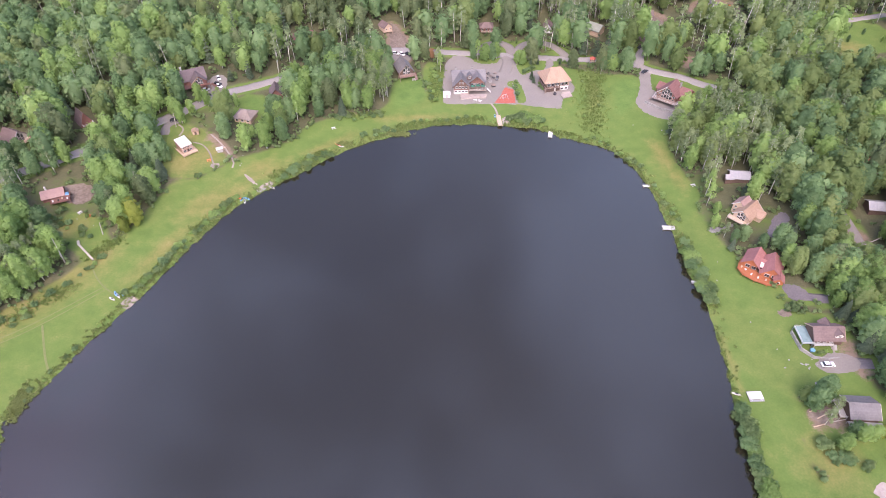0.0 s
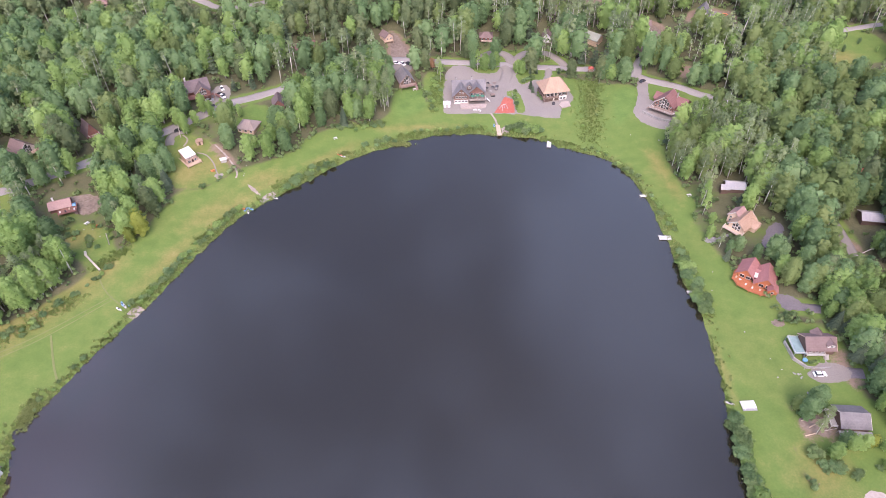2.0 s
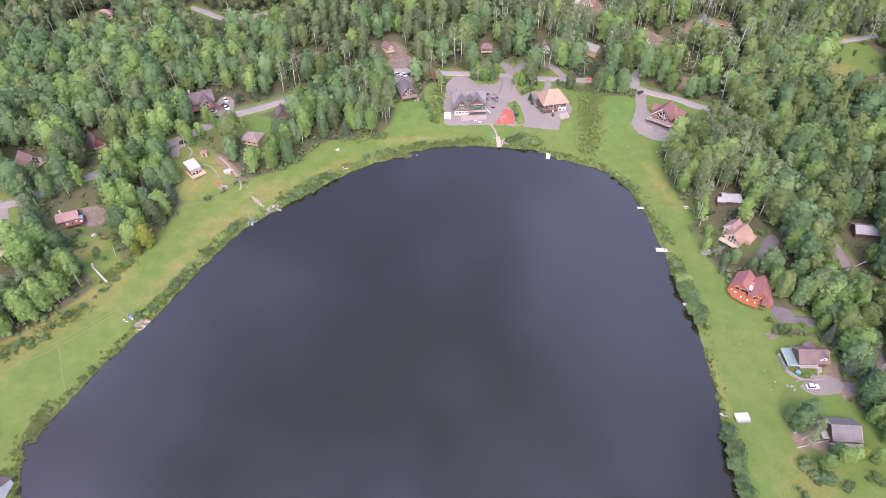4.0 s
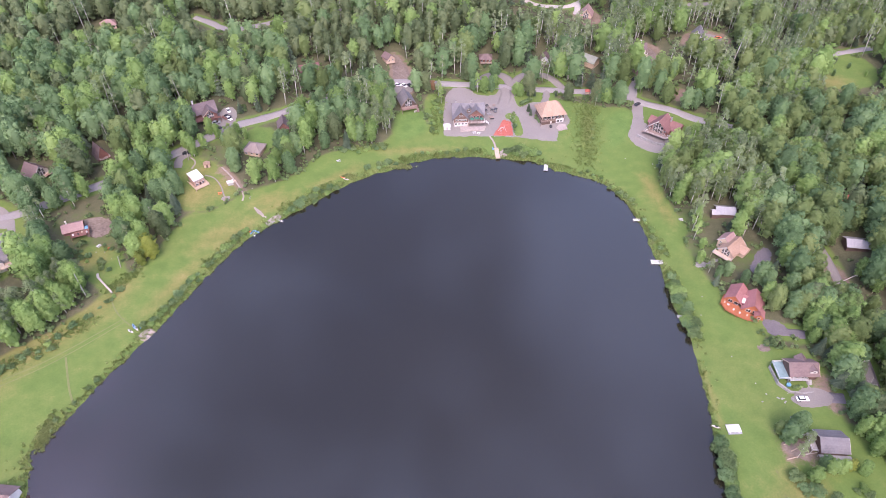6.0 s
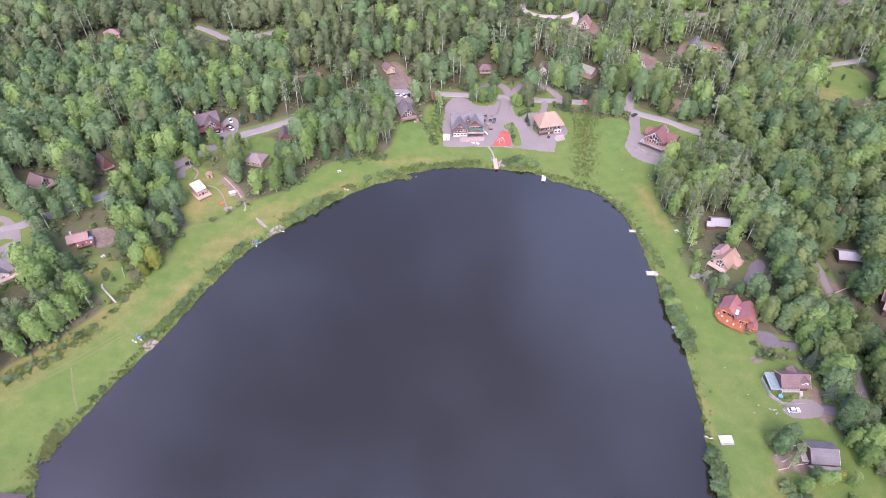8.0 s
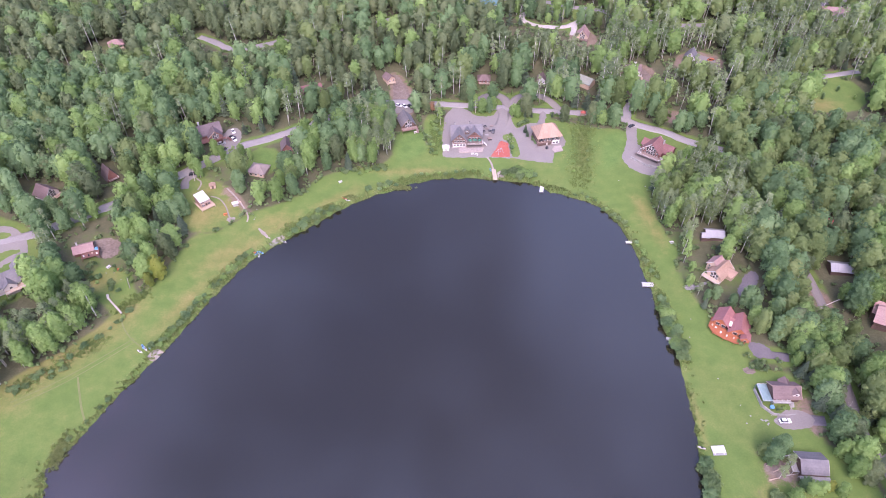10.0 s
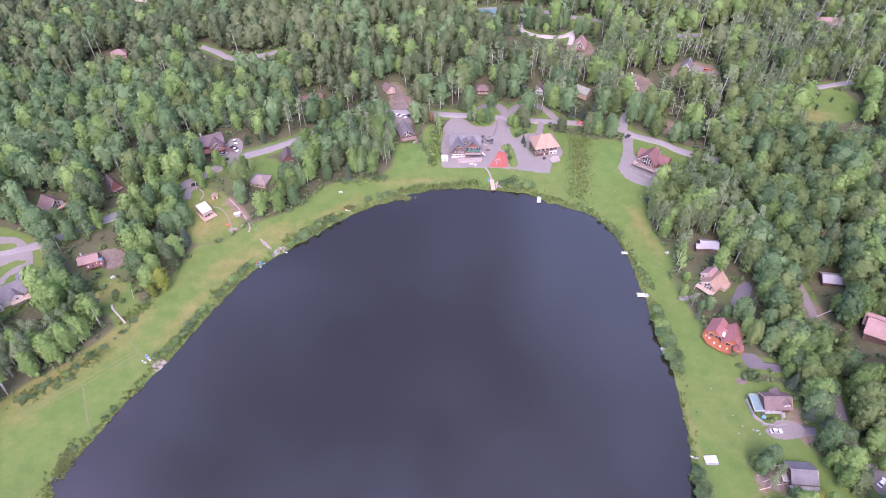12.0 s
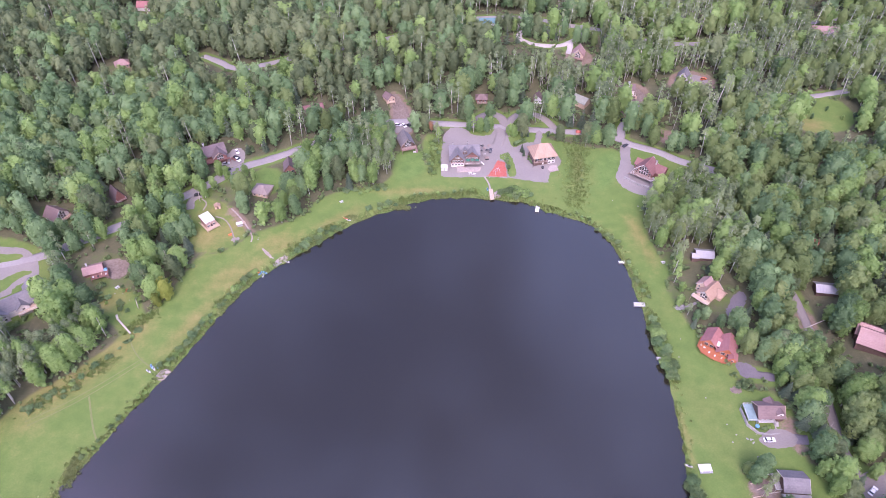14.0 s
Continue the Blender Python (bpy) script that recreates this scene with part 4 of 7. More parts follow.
# west side
o = house(-140.5, 314.5, 28, "red-brown log chalet with grey roof and cross gable", size=0.95, clear=22)
m = block(o, 0, 1.5, 0, 9.5, 14.0, 4.6, 3.8, 90, RED_LOG, ROOF_DARK, over=0.8, wins="R")
m = block(o, 2.6, -3.5, 0, 7.5, 6.5, 4.4, 3.2, 0, RED_LOG, ROOF_DARK, over=0.7, trim=TAN_WALL)
glazed_gable(o, m, 6.5, 6.5, 4.2, 3.0, 3)
deck(o, [(-6.5, -8.5), (8, -8.5), (8, -6.9), (-1.5, -6.9), (-1.5, -3.4), (-6.5, -3.4)], 2.2, RED_LOG, RED_LOG, open_sides=(2, 3, 4))
steps(o, 8.8, -7.6, 2.2, 60, RED_LOG, 1.8, 8)
chimney(o, -4.5, 3.5, 5, 10, WHITE)
o = house(-184, 275, 48, "dark red A-frame cabin in deep shade", "cabin", size=0.85)
block(o, 0, 0, 0, 7.2, 9.0, 0.4, 7.4, 0, RED_LOG, ROOF_DARK, over=0.3, trim=RED_LOG)
deck(o, [(-3, -6.8), (3, -6.8), (3, -4.6), (-3, -4.6)], 0.8, RED_LOG, WHITE, open_sides=(2,))
o = house(-208.5, 256, 66, "brown-roofed chalet with white-trimmed pale gable", size=0.85)
m = block(o, 0, 0, 0, 9.5, 10.0, 3.4, 4.4, 0, CREAM, ROOF_BROWN, over=0.8, trim=WHITE)
glazed_gable(o, m, 8.0, 10.0, 3.4, 4.2, 3)
deck(o, [(-5, -8), (5, -8), (5, -5.1), (-5, -5.1)], 1.2, TAN_WALL, RED_LOG, open_sides=(2,))
o = house(-130.5, 260.5, 44, "boxy brown cabin with white single-pitch roof and wrap deck", "cabin", size=0.8)
w, l = 6.8, 8.6
part("wall", Shape().prism([(-l / 2, -1.5), (l / 2, -1.5), (l / 2 - 0.3, 6.0), (-l / 2 + 0.3, 4.6)], -w / 2, w / 2), boarded("pink_brown_wall", (0.3, 0.19, 0.15), (0.42, 0.29, 0.23), 0.3), o, at=rz(0, 0, 0, 90))
part("roof_slope", Shape().prism([(-4.4, 4.55), (4.4, 6.09), (4.4, 6.29), (-4.4, 4.75)], -w / 2 - 0.12, w / 2 + 0.12), ROOF_WHITE, o, "white metal roof", at=rz(0, 0, 0, 90))
for k in range(4):
    window(o, rz(-2.3 + k * 1.55, -4.15, 3.6), 1.1, 0.8)
window(o, rz(-1.8, -4.3, 1.5), 1.8, 1.6)
door(o, rz(0.4, -4.32, 0.3), GLASS)
window(o, rz(2.1, -4.3, 1.5), 1.4, 1.6)
deck(o, [(-4.6, -7.6), (4.6, -7.6), (4.6, 4.4), (3.5, 4.4), (3.5, -4.4), (-3.5, -4.4), (-3.5, 4.4), (-4.6, 4.4)], 0.35, TAN_WALL, TAN_WALL, open_sides=(2, 3, 4, 5, 6))
o = house(-106.5, 287.5, -12, "low pavilion with faded tan hip roof", "cabin", clear=22)
hip(o, 0, 0, 0, 9.0, 8.0, 2.8, 2.8, 0, TAN_WALL, boarded("faded_shingle", (0.2, 0.162, 0.145), (0.29, 0.242, 0.22), 0.45, "X"), 0.8, "f", ridge=0.25)
o = house(-94.5, 308.5, 15, "small dark red cabin under pines", "cabin", clear=6)
block(o, 0, 0, 0, 6.0, 8.0, 3.0, 3.4, 0, RED_LOG, ROOF_DARK, wins="f", trim=LOG)
o = house(-175, 221, 24, "red cottage with grey roof and furnished red deck", size=0.8, clear=9)
block(o, -2.0, 2.0, 0, 8.0, 11.0, 2.6, 2.2, 90, RED_LOG, ROOF_DUSTY, over=0.6, wins="r")
for k, (u, v) in enumerate(((-2.2, -5.6), (0.6, -6.0), (2.6, -4.4), (5.2, -5.6))):
    part("deck_chair", Shape().box(u - 0.4, u + 0.4, v - 0.4, v + 0.4, 2.1, 2.3).box(u - 0.4, u + 0.4, v + 0.3, v + 0.4, 2.3, 2.9), (WHITE, CAR_DARK, TAN_WALL, WHITE)[k], o, ("white", "dark", "tan", "white")[k] + " deck chair")
deck(o, [(-3.5, -7.2), (6.5, -7.2), (6.5, 0.5), (3.6, 0.5), (3.6, -2.3), (-3.5, -2.3)], 1.8, RED_LOG, RED_LOG, open_sides=(2, 3, 4))
part("tarp", Shape().add([(3.9, -2, 1.9), (6.0, -2.2, 1.9), (6.0, 0.2, 1.9), (3.9, 0.2, 1.9), (4.3, -1.6, 2.9), (5.6, -1.7, 2.7), (5.6, -0.2, 2.8), (4.2, -0.2, 2.6)], [(0, 1, 5, 4), (1, 2, 6, 5), (2, 3, 7, 6), (3, 0, 4, 7), (4, 5, 6, 7), (3, 2, 1, 0)]), PLASTIC_BLUE, o, "blue tarpaulin over a heap")
chimney(o, -5.2, 4.4, 2, 6.2, WHITE, 0.8)
o = house(-203, 197, 40, "large grey-roofed house with pale walls and rear balcony", clear=32)
m = block(o, -1.0, 0, 0, 9.5, 15.0, 4.0, 3.4, 90, CREAM, ROOF_GREY, over=0.8, wins="R")
block(o, 9.5, 4.0, 0, 8.0, 9.0, 3.4, 3.0, 0, CREAM, ROOF_GREY, over=0.7, wins="fr")
block(o, -8.0, -3.5, 0, 6.5, 6.0, 3.8, 2.6, 0, CREAM, ROOF_GREY, over=0.6, wins="F")
block(o, 2.0, -4.2, 0, 5.0, 4.5, 3.8, 2.2, 0, CREAM, ROOF_GREY, over=0.5, wins="F")
deck(o, [(-1, -8.6), (8, -8.6), (8, -4.9), (4.6, -4.9), (4.6, -6.5), (-1, -6.5)], 2.0, TAN_WALL, WHITE, open_sides=(2, 3, 4))
part("ramp", Shape().box(13.8, 16.0, 2, 9, -1.0, 0.3), GREY_DECK, o, "grey timber ramp")
o = house(-148.8, 93.4, -4, "waterside house with brown roof and white trim")
block(o, 0, 0, 0, 8.0, 9.0, 3.0, 2.4, 90, WHITE_SIDING, ROOF_BROWN, over=0.6, wins="rb", trim=WHITE)

# east side
o = house(129.5, 214, -48, "tan-roofed house with glazed white gable among trees", size=0.78, clear=25)
m = block(o, 0, -1, 0, 9.0, 13.0, 4.4, 3.6, 0, TAN_WALL, ROOF_TAN, over=0.8, trim=WHITE)
glazed_gable(o, m, 8.0, 13.0, 4.2, 3.4, 3)
block(o, -5.0, 2.0, 0, 7.0, 7.5, 5.0, 3.2, 0, TAN_WALL, ROOF_DUSTY, over=0.6, wins="F", trim=WHITE)
block(o, 4.5, 2.5, 0, 6.5, 7.0, 3.6, 2.6, 90, TAN_WALL, ROOF_TAN, over=0.6, wins="r")
deck(o, [(-6, -11), (5, -11), (5, -7.6), (-6, -7.6)], 2.0, TAN_WALL, WHITE, open_sides=(2,))
o = house(125.0, 182, -36, "red-roofed house with an orange-stained wraparound deck", size=0.8, clear=5)
m = block(o, -4.6, 2.2, 0, 7.2, 9.4, 3.6, 3.2, 0, ORANGE, ROOF_RED, over=1.4, trim=ORANGE)
for k in (-1, 1):
    window(o, m @ rz(k * 1.5, -4.77, 1.6), 2.2, 1.9)
m = block(o, 4.2, 1.6, 0, 8.2, 10.4, 3.6, 3.6, 14, ORANGE, ROOF_RED, over=1.5, trim=ORANGE)
for k in (-1, 1):
    window(o, m @ rz(k * 1.7, -5.27, 1.6), 2.4, 1.9)
block(o, 0.2, 2.8, 0, 5.0, 6.0, 3.2, 1.5, 90, ORANGE, ROOF_RED, over=0.3)
block(o, 9.4, -3.6, 0, 4.2, 4.5, 2.6, 1.8, 14, ORANGE, ROOF_RED, over=0.5, wins="f")
part("porch_roof", Shape().box(-1.4, 1.2, -2.6, 0.6, 0, 0.16), CREAM, o, "pale flat roof between two wings", at=rz(-0.2, 0.4, 3.9) @ Matrix.Rotation(0.12, 4, "X"))
part("window_wall", Shape().box(-1.8, 1.4, -3.0, -2.88, 1.3, 3.6), GLASS, o, "dark glazed recess between the wings")
deck(o, [(-10.4, -1.5), (-9.8, -6.4), (-6.2, -9.6), (0, -10.4), (5.8, -9.8), (10.4, -8.0), (9.6, -4.2), (7, -4.4), (0.8, -4.2), (-1.2, -3.2), (-8.3, -3.2), (-8.4, 3.5), (-10.2, 3.5)], 0.8, ORANGE, ORANGE, open_sides=(6, 7, 8, 9, 10), low=0.6)
for k, (u, v) in enumerate(((-8.2, -5.0), (-2.6, -7.4), (0.8, -7.8), (4.4, -7.2))):
    part("deck_chair", Shape().box(u - 0.4, u + 0.4, v - 0.4, v + 0.4, 1.1, 1.3).box(u - 0.4, u + 0.4, v + 0.3, v + 0.4, 1.3, 1.9), (TAN_WALL, WHITE, CREAM, TAN_WALL)[k], o, ("tan", "white", "cream", "tan")[k] + " deck chair")
part("table", Shape().box(-6.6, -5.4, -6.2, -5.2, 1.46, 1.54).tube([(-6, -5.7, 0.8), (-6, -5.7, 1.5)], [0.08, 0.08]), WHITE, o)
o = house(134.8, 147, 0, "brown-roofed house with side deck and pale basement", size=0.73, clear=3)
m = block(o, 0, 0, 0, 10.0, 14.0, 4.6, 3.8, 90, LOG, ROOF_BROWN, over=0.7, wins="f", trim=TAN_WALL)
dormer(o, rz(0, 0, 0, 0), 4.6, -2.6, 5.2, 3.6, 3.6, 1.6, 1.3, CREAM, ROOF_BROWN)
block(o, 1.8, 3.6, 0, 5.0, 6.0, 4.8, 2.4, 0, LOG, ROOF_BROWN, over=0.5)
deck(o, [(-12.6, -5.8), (-7.2, -5.8), (-7.2, 5.0), (-12.6, 5.0)], 2.5, surface("teal_deck", (0.15, 0.225, 0.225), (0.22, 0.31, 0.31), 0.8), WHITE, open_sides=(1,))
part("garden_wall", Shape().slab([(-13.6, 4), (-12.9, -7), (-8.5, -12.4), (-2, -13.4), (3.4, -12.6), (3.4, -12.0), (-2, -12.8), (-8.0, -11.8), (-12.3, -6.7), (-13.1, 4)], -1.8, 0.6), STONE, o, "curved pale stone retaining wall")
part("walk_way", Shape().box(2.0, 4.6, -12, -5.3, -1.2, 0.28), PATIO, o, "pale concrete path")
part("paddling_pool", Shape().tube([(-7.6, -8.0, -0.6), (-7.6, -8.0, 0.55), (-7.6, -8.0, 0.35)], [1.1, 1.15, 1.0], 16), PLASTIC_BLUE, o, "round blue paddling pool")
steps(o, 3.2, -6.0, 2.4, 0, GREY_DECK, 1.8, 8)
for k in range(3):
    window(o, rz(-4.6 + k * 3.0, -5.07, 3.2), 1.5, 1.5)
    window(o, rz(-4.6 + k * 3.0, -5.07, 0.9), 1.3, 1.3)
deck(o, [(-7.1, -7.0), (1.9, -7.0), (1.9, -5.1), (-7.1, -5.1)], 2.4, GREY_DECK, WHITE, open_sides=(2,))
o = house(133.9, 116.2, -3, "large grey-roofed house with cluttered porch", size=0.72, clear=3)
block(o, 0, 0, 0, 11.5, 12.5, 3.6, 3.6, 90, LOG, ROOF_GREY, over=0.6, wins="r", trim=CREAM)
deck(o, [(-7, -9.8), (8, -9.8), (8, -5.9), (-7, -5.9)], 1.2, GREY_DECK, None)
deck(o, [(-9.5, -4), (-6.4, -4), (-6.4, 5), (-9.5, 5)], 1.2, GREY_DECK, WHITE, open_sides=(1,))
o = house(182.5, 211.5, -8, "long cabin with pale grey metal roof", "cabin", size=0.74, clear=14)
block(o, 0, 0, 0, 8.5, 13.0, 3.4, 2.2, 90, LOG, ROOF_METAL, over=0.7, wins="r")
o = house(190.5, 240.5, -4, "cabin with rust-red roof deep among trees", "cabin", size=0.8, clear=5)
block(o, 0, 0, 0, 8.0, 12.0, 3.4, 2.4, 90, LOG, surface("rust_red_roof", (0.36, 0.1, 0.07), (0.5, 0.18, 0.12), 0.8), over=0.7)
o = house(191, 179, -28, "large house with dusty pink shingle roof", clear=22)
block(o, 0, 0, 0, 11.0, 15.0, 4.0, 3.6, 90, LOG, ROOF_DUSTY, over=0.8, wins="r")
block(o, -4.0, 4.0, 0, 8.0, 9.0, 3.6, 3.0, 90, LOG, ROOF_DUSTY, over=0.6)
o = house(133.5, 239.5, -6, "small cabin with pale grey roof behind shrubs", "cabin", size=0.85, clear=5)
block(o, 0, 0, 0, 7.0, 10.0, 3.0, 2.0, 90, LOG, ROOF_METAL, over=0.6, wins="r")
block(o, -5.5, -2.0, 0, 4.0, 4.0, 2.6, 1.4, 90, LOG, ROOF_METAL, over=0.4)

# ---- things on the shore and in the yards ----
def dock(x, y, turn, wide, long, mat, label):
    o = thing("dock", x, y, turn, label, "dock", "docks on the lake", z=0.0)
    for k in range(int(long / 0.3)):
        part("plank", Shape().box(-wide / 2, wide / 2, -long / 2 + k * 0.3, -long / 2 + k * 0.3 + 0.26, 0.42, 0.5), mat, o)
    for side in (-1, 1):
        part("beam", Shape().box(side * (wide / 2 - 0.2) - 0.08, side * (wide / 2 - 0.2) + 0.08, -long / 2, long / 2, 0.2, 0.42), mat, o)
        for k in (-0.45, 0.45):
            part("post", Shape().tube([(side * (wide / 2 - 0.1), k * long, -2.2), (side * (wide / 2 - 0.1), k * long, 0.9)], [0.09, 0.09], 7), DEADWOOD, o)
    return o


dock(25.8, 293.5, 4, 2.4, 10.0, TAN_WALL, "narrow tan plank dock on posts").location.z = 0.55
dock(51.6, 281.2, -10, 2.2, 5.4, WHITE, "short white plank dock at the shore")
dock(92, 239, 92, 1.6, 3.4, WHITE, "small pale dock on the bank")
dock(95.4, 209.8, 88, 2.6, 5.6, WHITE, "white floating dock at the bank")
dock(98, 177.3, 85, 1.6, 2.4, WHITE, "small white dock among shrubs")
dock(-87.6, 236.0, -40, 2.4, 6.5, GREY_DECK, "weathered grey dock beside a sandy landing")

o = thing("swim_raft", 104.0, 123.6, 3, "white swim raft lying on the lawn", "raft")
part("deck_floor", Shape().box(-2.5, 2.5, -1.2, 1.9, 0.55, 0.72), WHITE, o)
part("frame_beam", Shape().box(-2.5, 2.5, -1.9, -1.25, 0.3, 0.5), ROOF_METAL, o, "grey metal ramp")
for k in (-1, 1):
    part("float", Shape().tube([(k * 1.7, -1.7, 0.25), (k * 1.7, 1.7, 0.25)], [0.3, 0.3], 10), CAR_SILVER, o)


def kayak(x, y, turn, mat, label, long=3.2):
    o = thing("kayak", x, y, turn, label, "kayak", "boats on the bank")
    rings = [(-0.5, 0.05), (-0.38, 0.3), (-0.15, 0.42), (0.15, 0.42), (0.38, 0.3), (0.5, 0.05)]
    v, f = [], []
    for u, r in rings:
        for w in range(8):
            a = 2 * math.pi * w / 8
            v.append((math.cos(a) * r, u * long, 0.3 + 0.26 * math.sin(a) * (r / 0.42) ** 0.5 + 0.25 * abs(u) ** 2))
    for i in range(len(rings) - 1):
        f += [(i * 8 + w, i * 8 + (w + 1) % 8, i * 8 + 8 + (w + 1) % 8, i * 8 + 8 + w) for w in range(8)]
    f += [tuple(range(7, -1, -1)), tuple(range(len(v) - 8, len(v)))]
    part("hull", Shape().add(v, f), mat, o, smooth=True)
    part("cockpit_rim", Shape().slab([(0.26 * math.cos(k), 0.6 * math.sin(k)) for k in np.arange(0, 6.2, 0.7)], 0.5, 0.6), CAR_DARK, o)
    part("seat", Shape().box(-0.2, 0.2, -0.5, -0.4, 0.5, 0.8), CAR_DARK, o)
    return o


for x, y, turn, mat, label in [
    (-131.6, 168.6, 35, PLASTIC_BLUE, "blue kayak on the grass bank"), (-130.2, 167.6, 40, WHITE, "white kayak on the grass bank"), (-129.0, 168.8, 30, PLASTIC_BLUE, "blue kayak on the grass bank"), (-132.0, 166.0, 60, WHITE, "white kayak on the grass bank"),
    (-95.6, 227.6, -20, PLASTIC_BLUE, "blue kayak at the water's edge"), (-94.2, 226.4, 15, WHITE, "white kayak at the water's edge"), (-97.0, 228.4, 45, PLASTIC_ORANGE, "orange kayak at the water's edge"), (-93.4, 228.4, 60, PLASTIC_BLUE, "blue kayak at the water's edge"),
    (-57.0, 270.6, 60, PLASTIC_ORANGE, "orange kayak pulled up on the bank"), (-55.2, 269.4, 70, WHITE, "white kayak pulled up on the bank"), (23.6, 297.8, 5, PLASTIC_BLUE, "blue kayak beside the plank dock"), (98.2, 125.0, 70, CREAM, "cream pedal boat hull at the waterline"),
    (-83.6, 236.6, 70, WHITE, "white kayak on the sandy landing"), (-133.5, 230.5, 30, WHITE, "white canoe under the trees"),
]:
    kayak(x, y, turn, mat, label)


def car(x, y, turn, paint, label, long=4.5, tall=1.5, wide=1.8):
    o = thing("car", x, y, turn, label, "car", "parked cars", lift=0.12)
    h = long / 2
    low = [(-h, 0.35), (h, 0.35), (h, 0.75), (h - 0.15, 0.88), (-h + 0.1, 0.92), (-h, 0.75)]
    part("body", Shape().prism(low, -wide / 2, wide / 2), paint, o)
    c = Shape()
    z0, z1 = 0.9, tall
    a, b, ta, tb, w0, w1 = -h + 0.35, h - 1.25, -h + 0.75, h - 2.0, wide / 2 - 0.05, wide / 2 - 0.22
    v = [(a, -w0, z0), (b, -w0, z0), (b, w0, z0), (a, w0, z0), (ta, -w1, z1), (tb, -w1, z1), (tb, w1, z1), (ta, w1, z1)]
    part("cabin_glass", c.add(v, [(3, 2, 1, 0), (0, 1, 5, 4), (1, 2, 6, 5), (2, 3, 7, 6), (3, 0, 4, 7), (4, 5, 6, 7)]), GLASS, o)
    part("roof_panel", Shape().box(ta + 0.05, tb - 0.05, -w1, w1, z1, z1 + 0.06), paint, o)
    for sx in (-h * 0.62, h * 0.64):
        for sy in (-1, 1):
            wheel = part("wheel", Shape().tube([(sx, sy * (wide / 2 - 0.22), 0.33), (sx, sy * (wide / 2 + 0.02), 0.33)], [0.34, 0.34], 12), TYRE, o)
            part("rim", Shape().tube([(sx, sy * (wide / 2 + 0.01), 0.33), (sx, sy * (wide / 2 + 0.04), 0.33)], [0.2, 0.2], 8), CAR_SILVER, wheel)
    for sy in (-1, 1):
        part("headlight", Shape().box(h - 0.06, h + 0.02, sy * 0.65 - 0.2, sy * 0.65 + 0.2, 0.62, 0.76), WHITE, o)
    return o


for x, y, turn, paint, label in [
    (132.0, 134.9, 2, CAR_WHITE, "white car parked on a gravel drive"), (161.5, 112.5, 38, CAR_WHITE, "white car parked at a road corner"), (-33.0, 357.2, -20, CAR_WHITE, "white car parked behind the chalet"), (-29.2, 356.8, -55, CAR_WHITE, "white car parked behind the chalet"),
    (-25.6, 356.8, -50, CAR_DARK, "dark car parked behind the chalet"), (-132.6, 309.2, 15, CAR_SILVER, "silver car parked in a gravel yard"), (-127.8, 315.2, -15, CAR_DARK, "dark car parked in a gravel yard"), (-126.6, 313.4, -40, CAR_WHITE, "white car parked in a gravel yard"),
    (-128.6, 320.6, -60, CAR_WHITE, "white car parked in a gravel yard"), (-141.5, 281.5, 20, CAR_DARK, "dark car parked at the roadside"), (-130.6, 303.8, 40, CAR_DARK, "dark car parked at the roadside"), (26.5, 333.5, 80, CAR_DARK, "dark car parked beside the lodge"),
    (31.2, 485.5, 5, CAR_WHITE, "white car parked beside the far road"), (110.8, 336.6, 40, CAR_DARK, "dark car parked at the yard's entrance"), (113.5, 363.2, 50, CAR_DARK, "dark car parked on the side road"), (174.0, 401.0, 20, PLASTIC_ORANGE, "red car parked on a gravel lot"),
]:
    car(x, y, turn, paint, label)

# boardwalk from the wood's edge down to the meadow
o = thing("boardwalk", -151.5, 190.0, -42, "pale bleached plank boardwalk down to the meadow", "boardwalk")
for k in range(30):
    px = -6 + k * 0.4
    z = height(*(o.matrix_world @ Vector((px, 0, 0))).xy) - o.location.z
    part("plank", Shape().box(px, px + 0.36, -0.4, 0.4, z + 0.35, z + 0.45), BLEACHED, o)
for px in (-5.8, -2, 2, 5.8):
    z = height(*(o.matrix_world @ Vector((px, 0, 0))).xy) - o.location.z
    part("post", Shape().box(px - 0.1, px + 0.1, -0.45, 0.45, z - 0.6, z + 0.35), DEADWOOD, o)
part("landing", Shape().slab([(-8.6, 0.4), (-6.1, -0.5), (-6.1, 0.5), (-8.2, 1.3)], 0.0, 1.05), BLEACHED, o)


def log_pole(x, y, tilt, long, mat, label):
    o = new("tree_trunk", Shape().tube([(0, 0, -0.4), (math.sin(tilt) * long * 0.5, 0.1, math.cos(tilt) * long * 0.5), (math.sin(tilt) * long, 0.3, math.cos(tilt) * long)], [0.22, 0.18, 0.13], 8).mesh("tree_trunk", mat))
    o.matrix_world = pose(x, y, height(x, y), 0, 0, 0)
    return tagged(o, label, "tree trunk", "standing bare trunks")


log_pole(-148.5, 200.8, 0.12, 6.5, DEADWOOD, "bleached bare trunk at the wood's edge")
log_pole(-136.5, 213.0, -0.1, 5.0, BIRCH, "bleached bare trunk at the wood's edge")
log_pole(120.5, 114.5, 0.75, 5.0, TAN_WALL, "cut tan trunk leaning by the lawn")
log_pole(119.0, 117.0, 0.7, 4.0, TAN_WALL, "cut tan trunk leaning by the lawn")
log_pole(123.5, 113.0, 1.35, 5.5, DEADWOOD, "fallen grey trunk beside the porch")
log_pole(126.0, 117.5, 1.3, 4.5, DEADWOOD, "fallen grey trunk beside the porch")
log_pole(118.0, 111.5, 1.2, 4.0, TAN_WALL, "cut tan trunk leaning by the lawn")
log_pole(124.5, 120.5, 1.38, 5.0, BIRCH, "fallen pale trunk beside the porch")
log_pole(165.5, 190.0, 0.9, 9.0, DEADWOOD, "fallen grey trunk across a clearing")
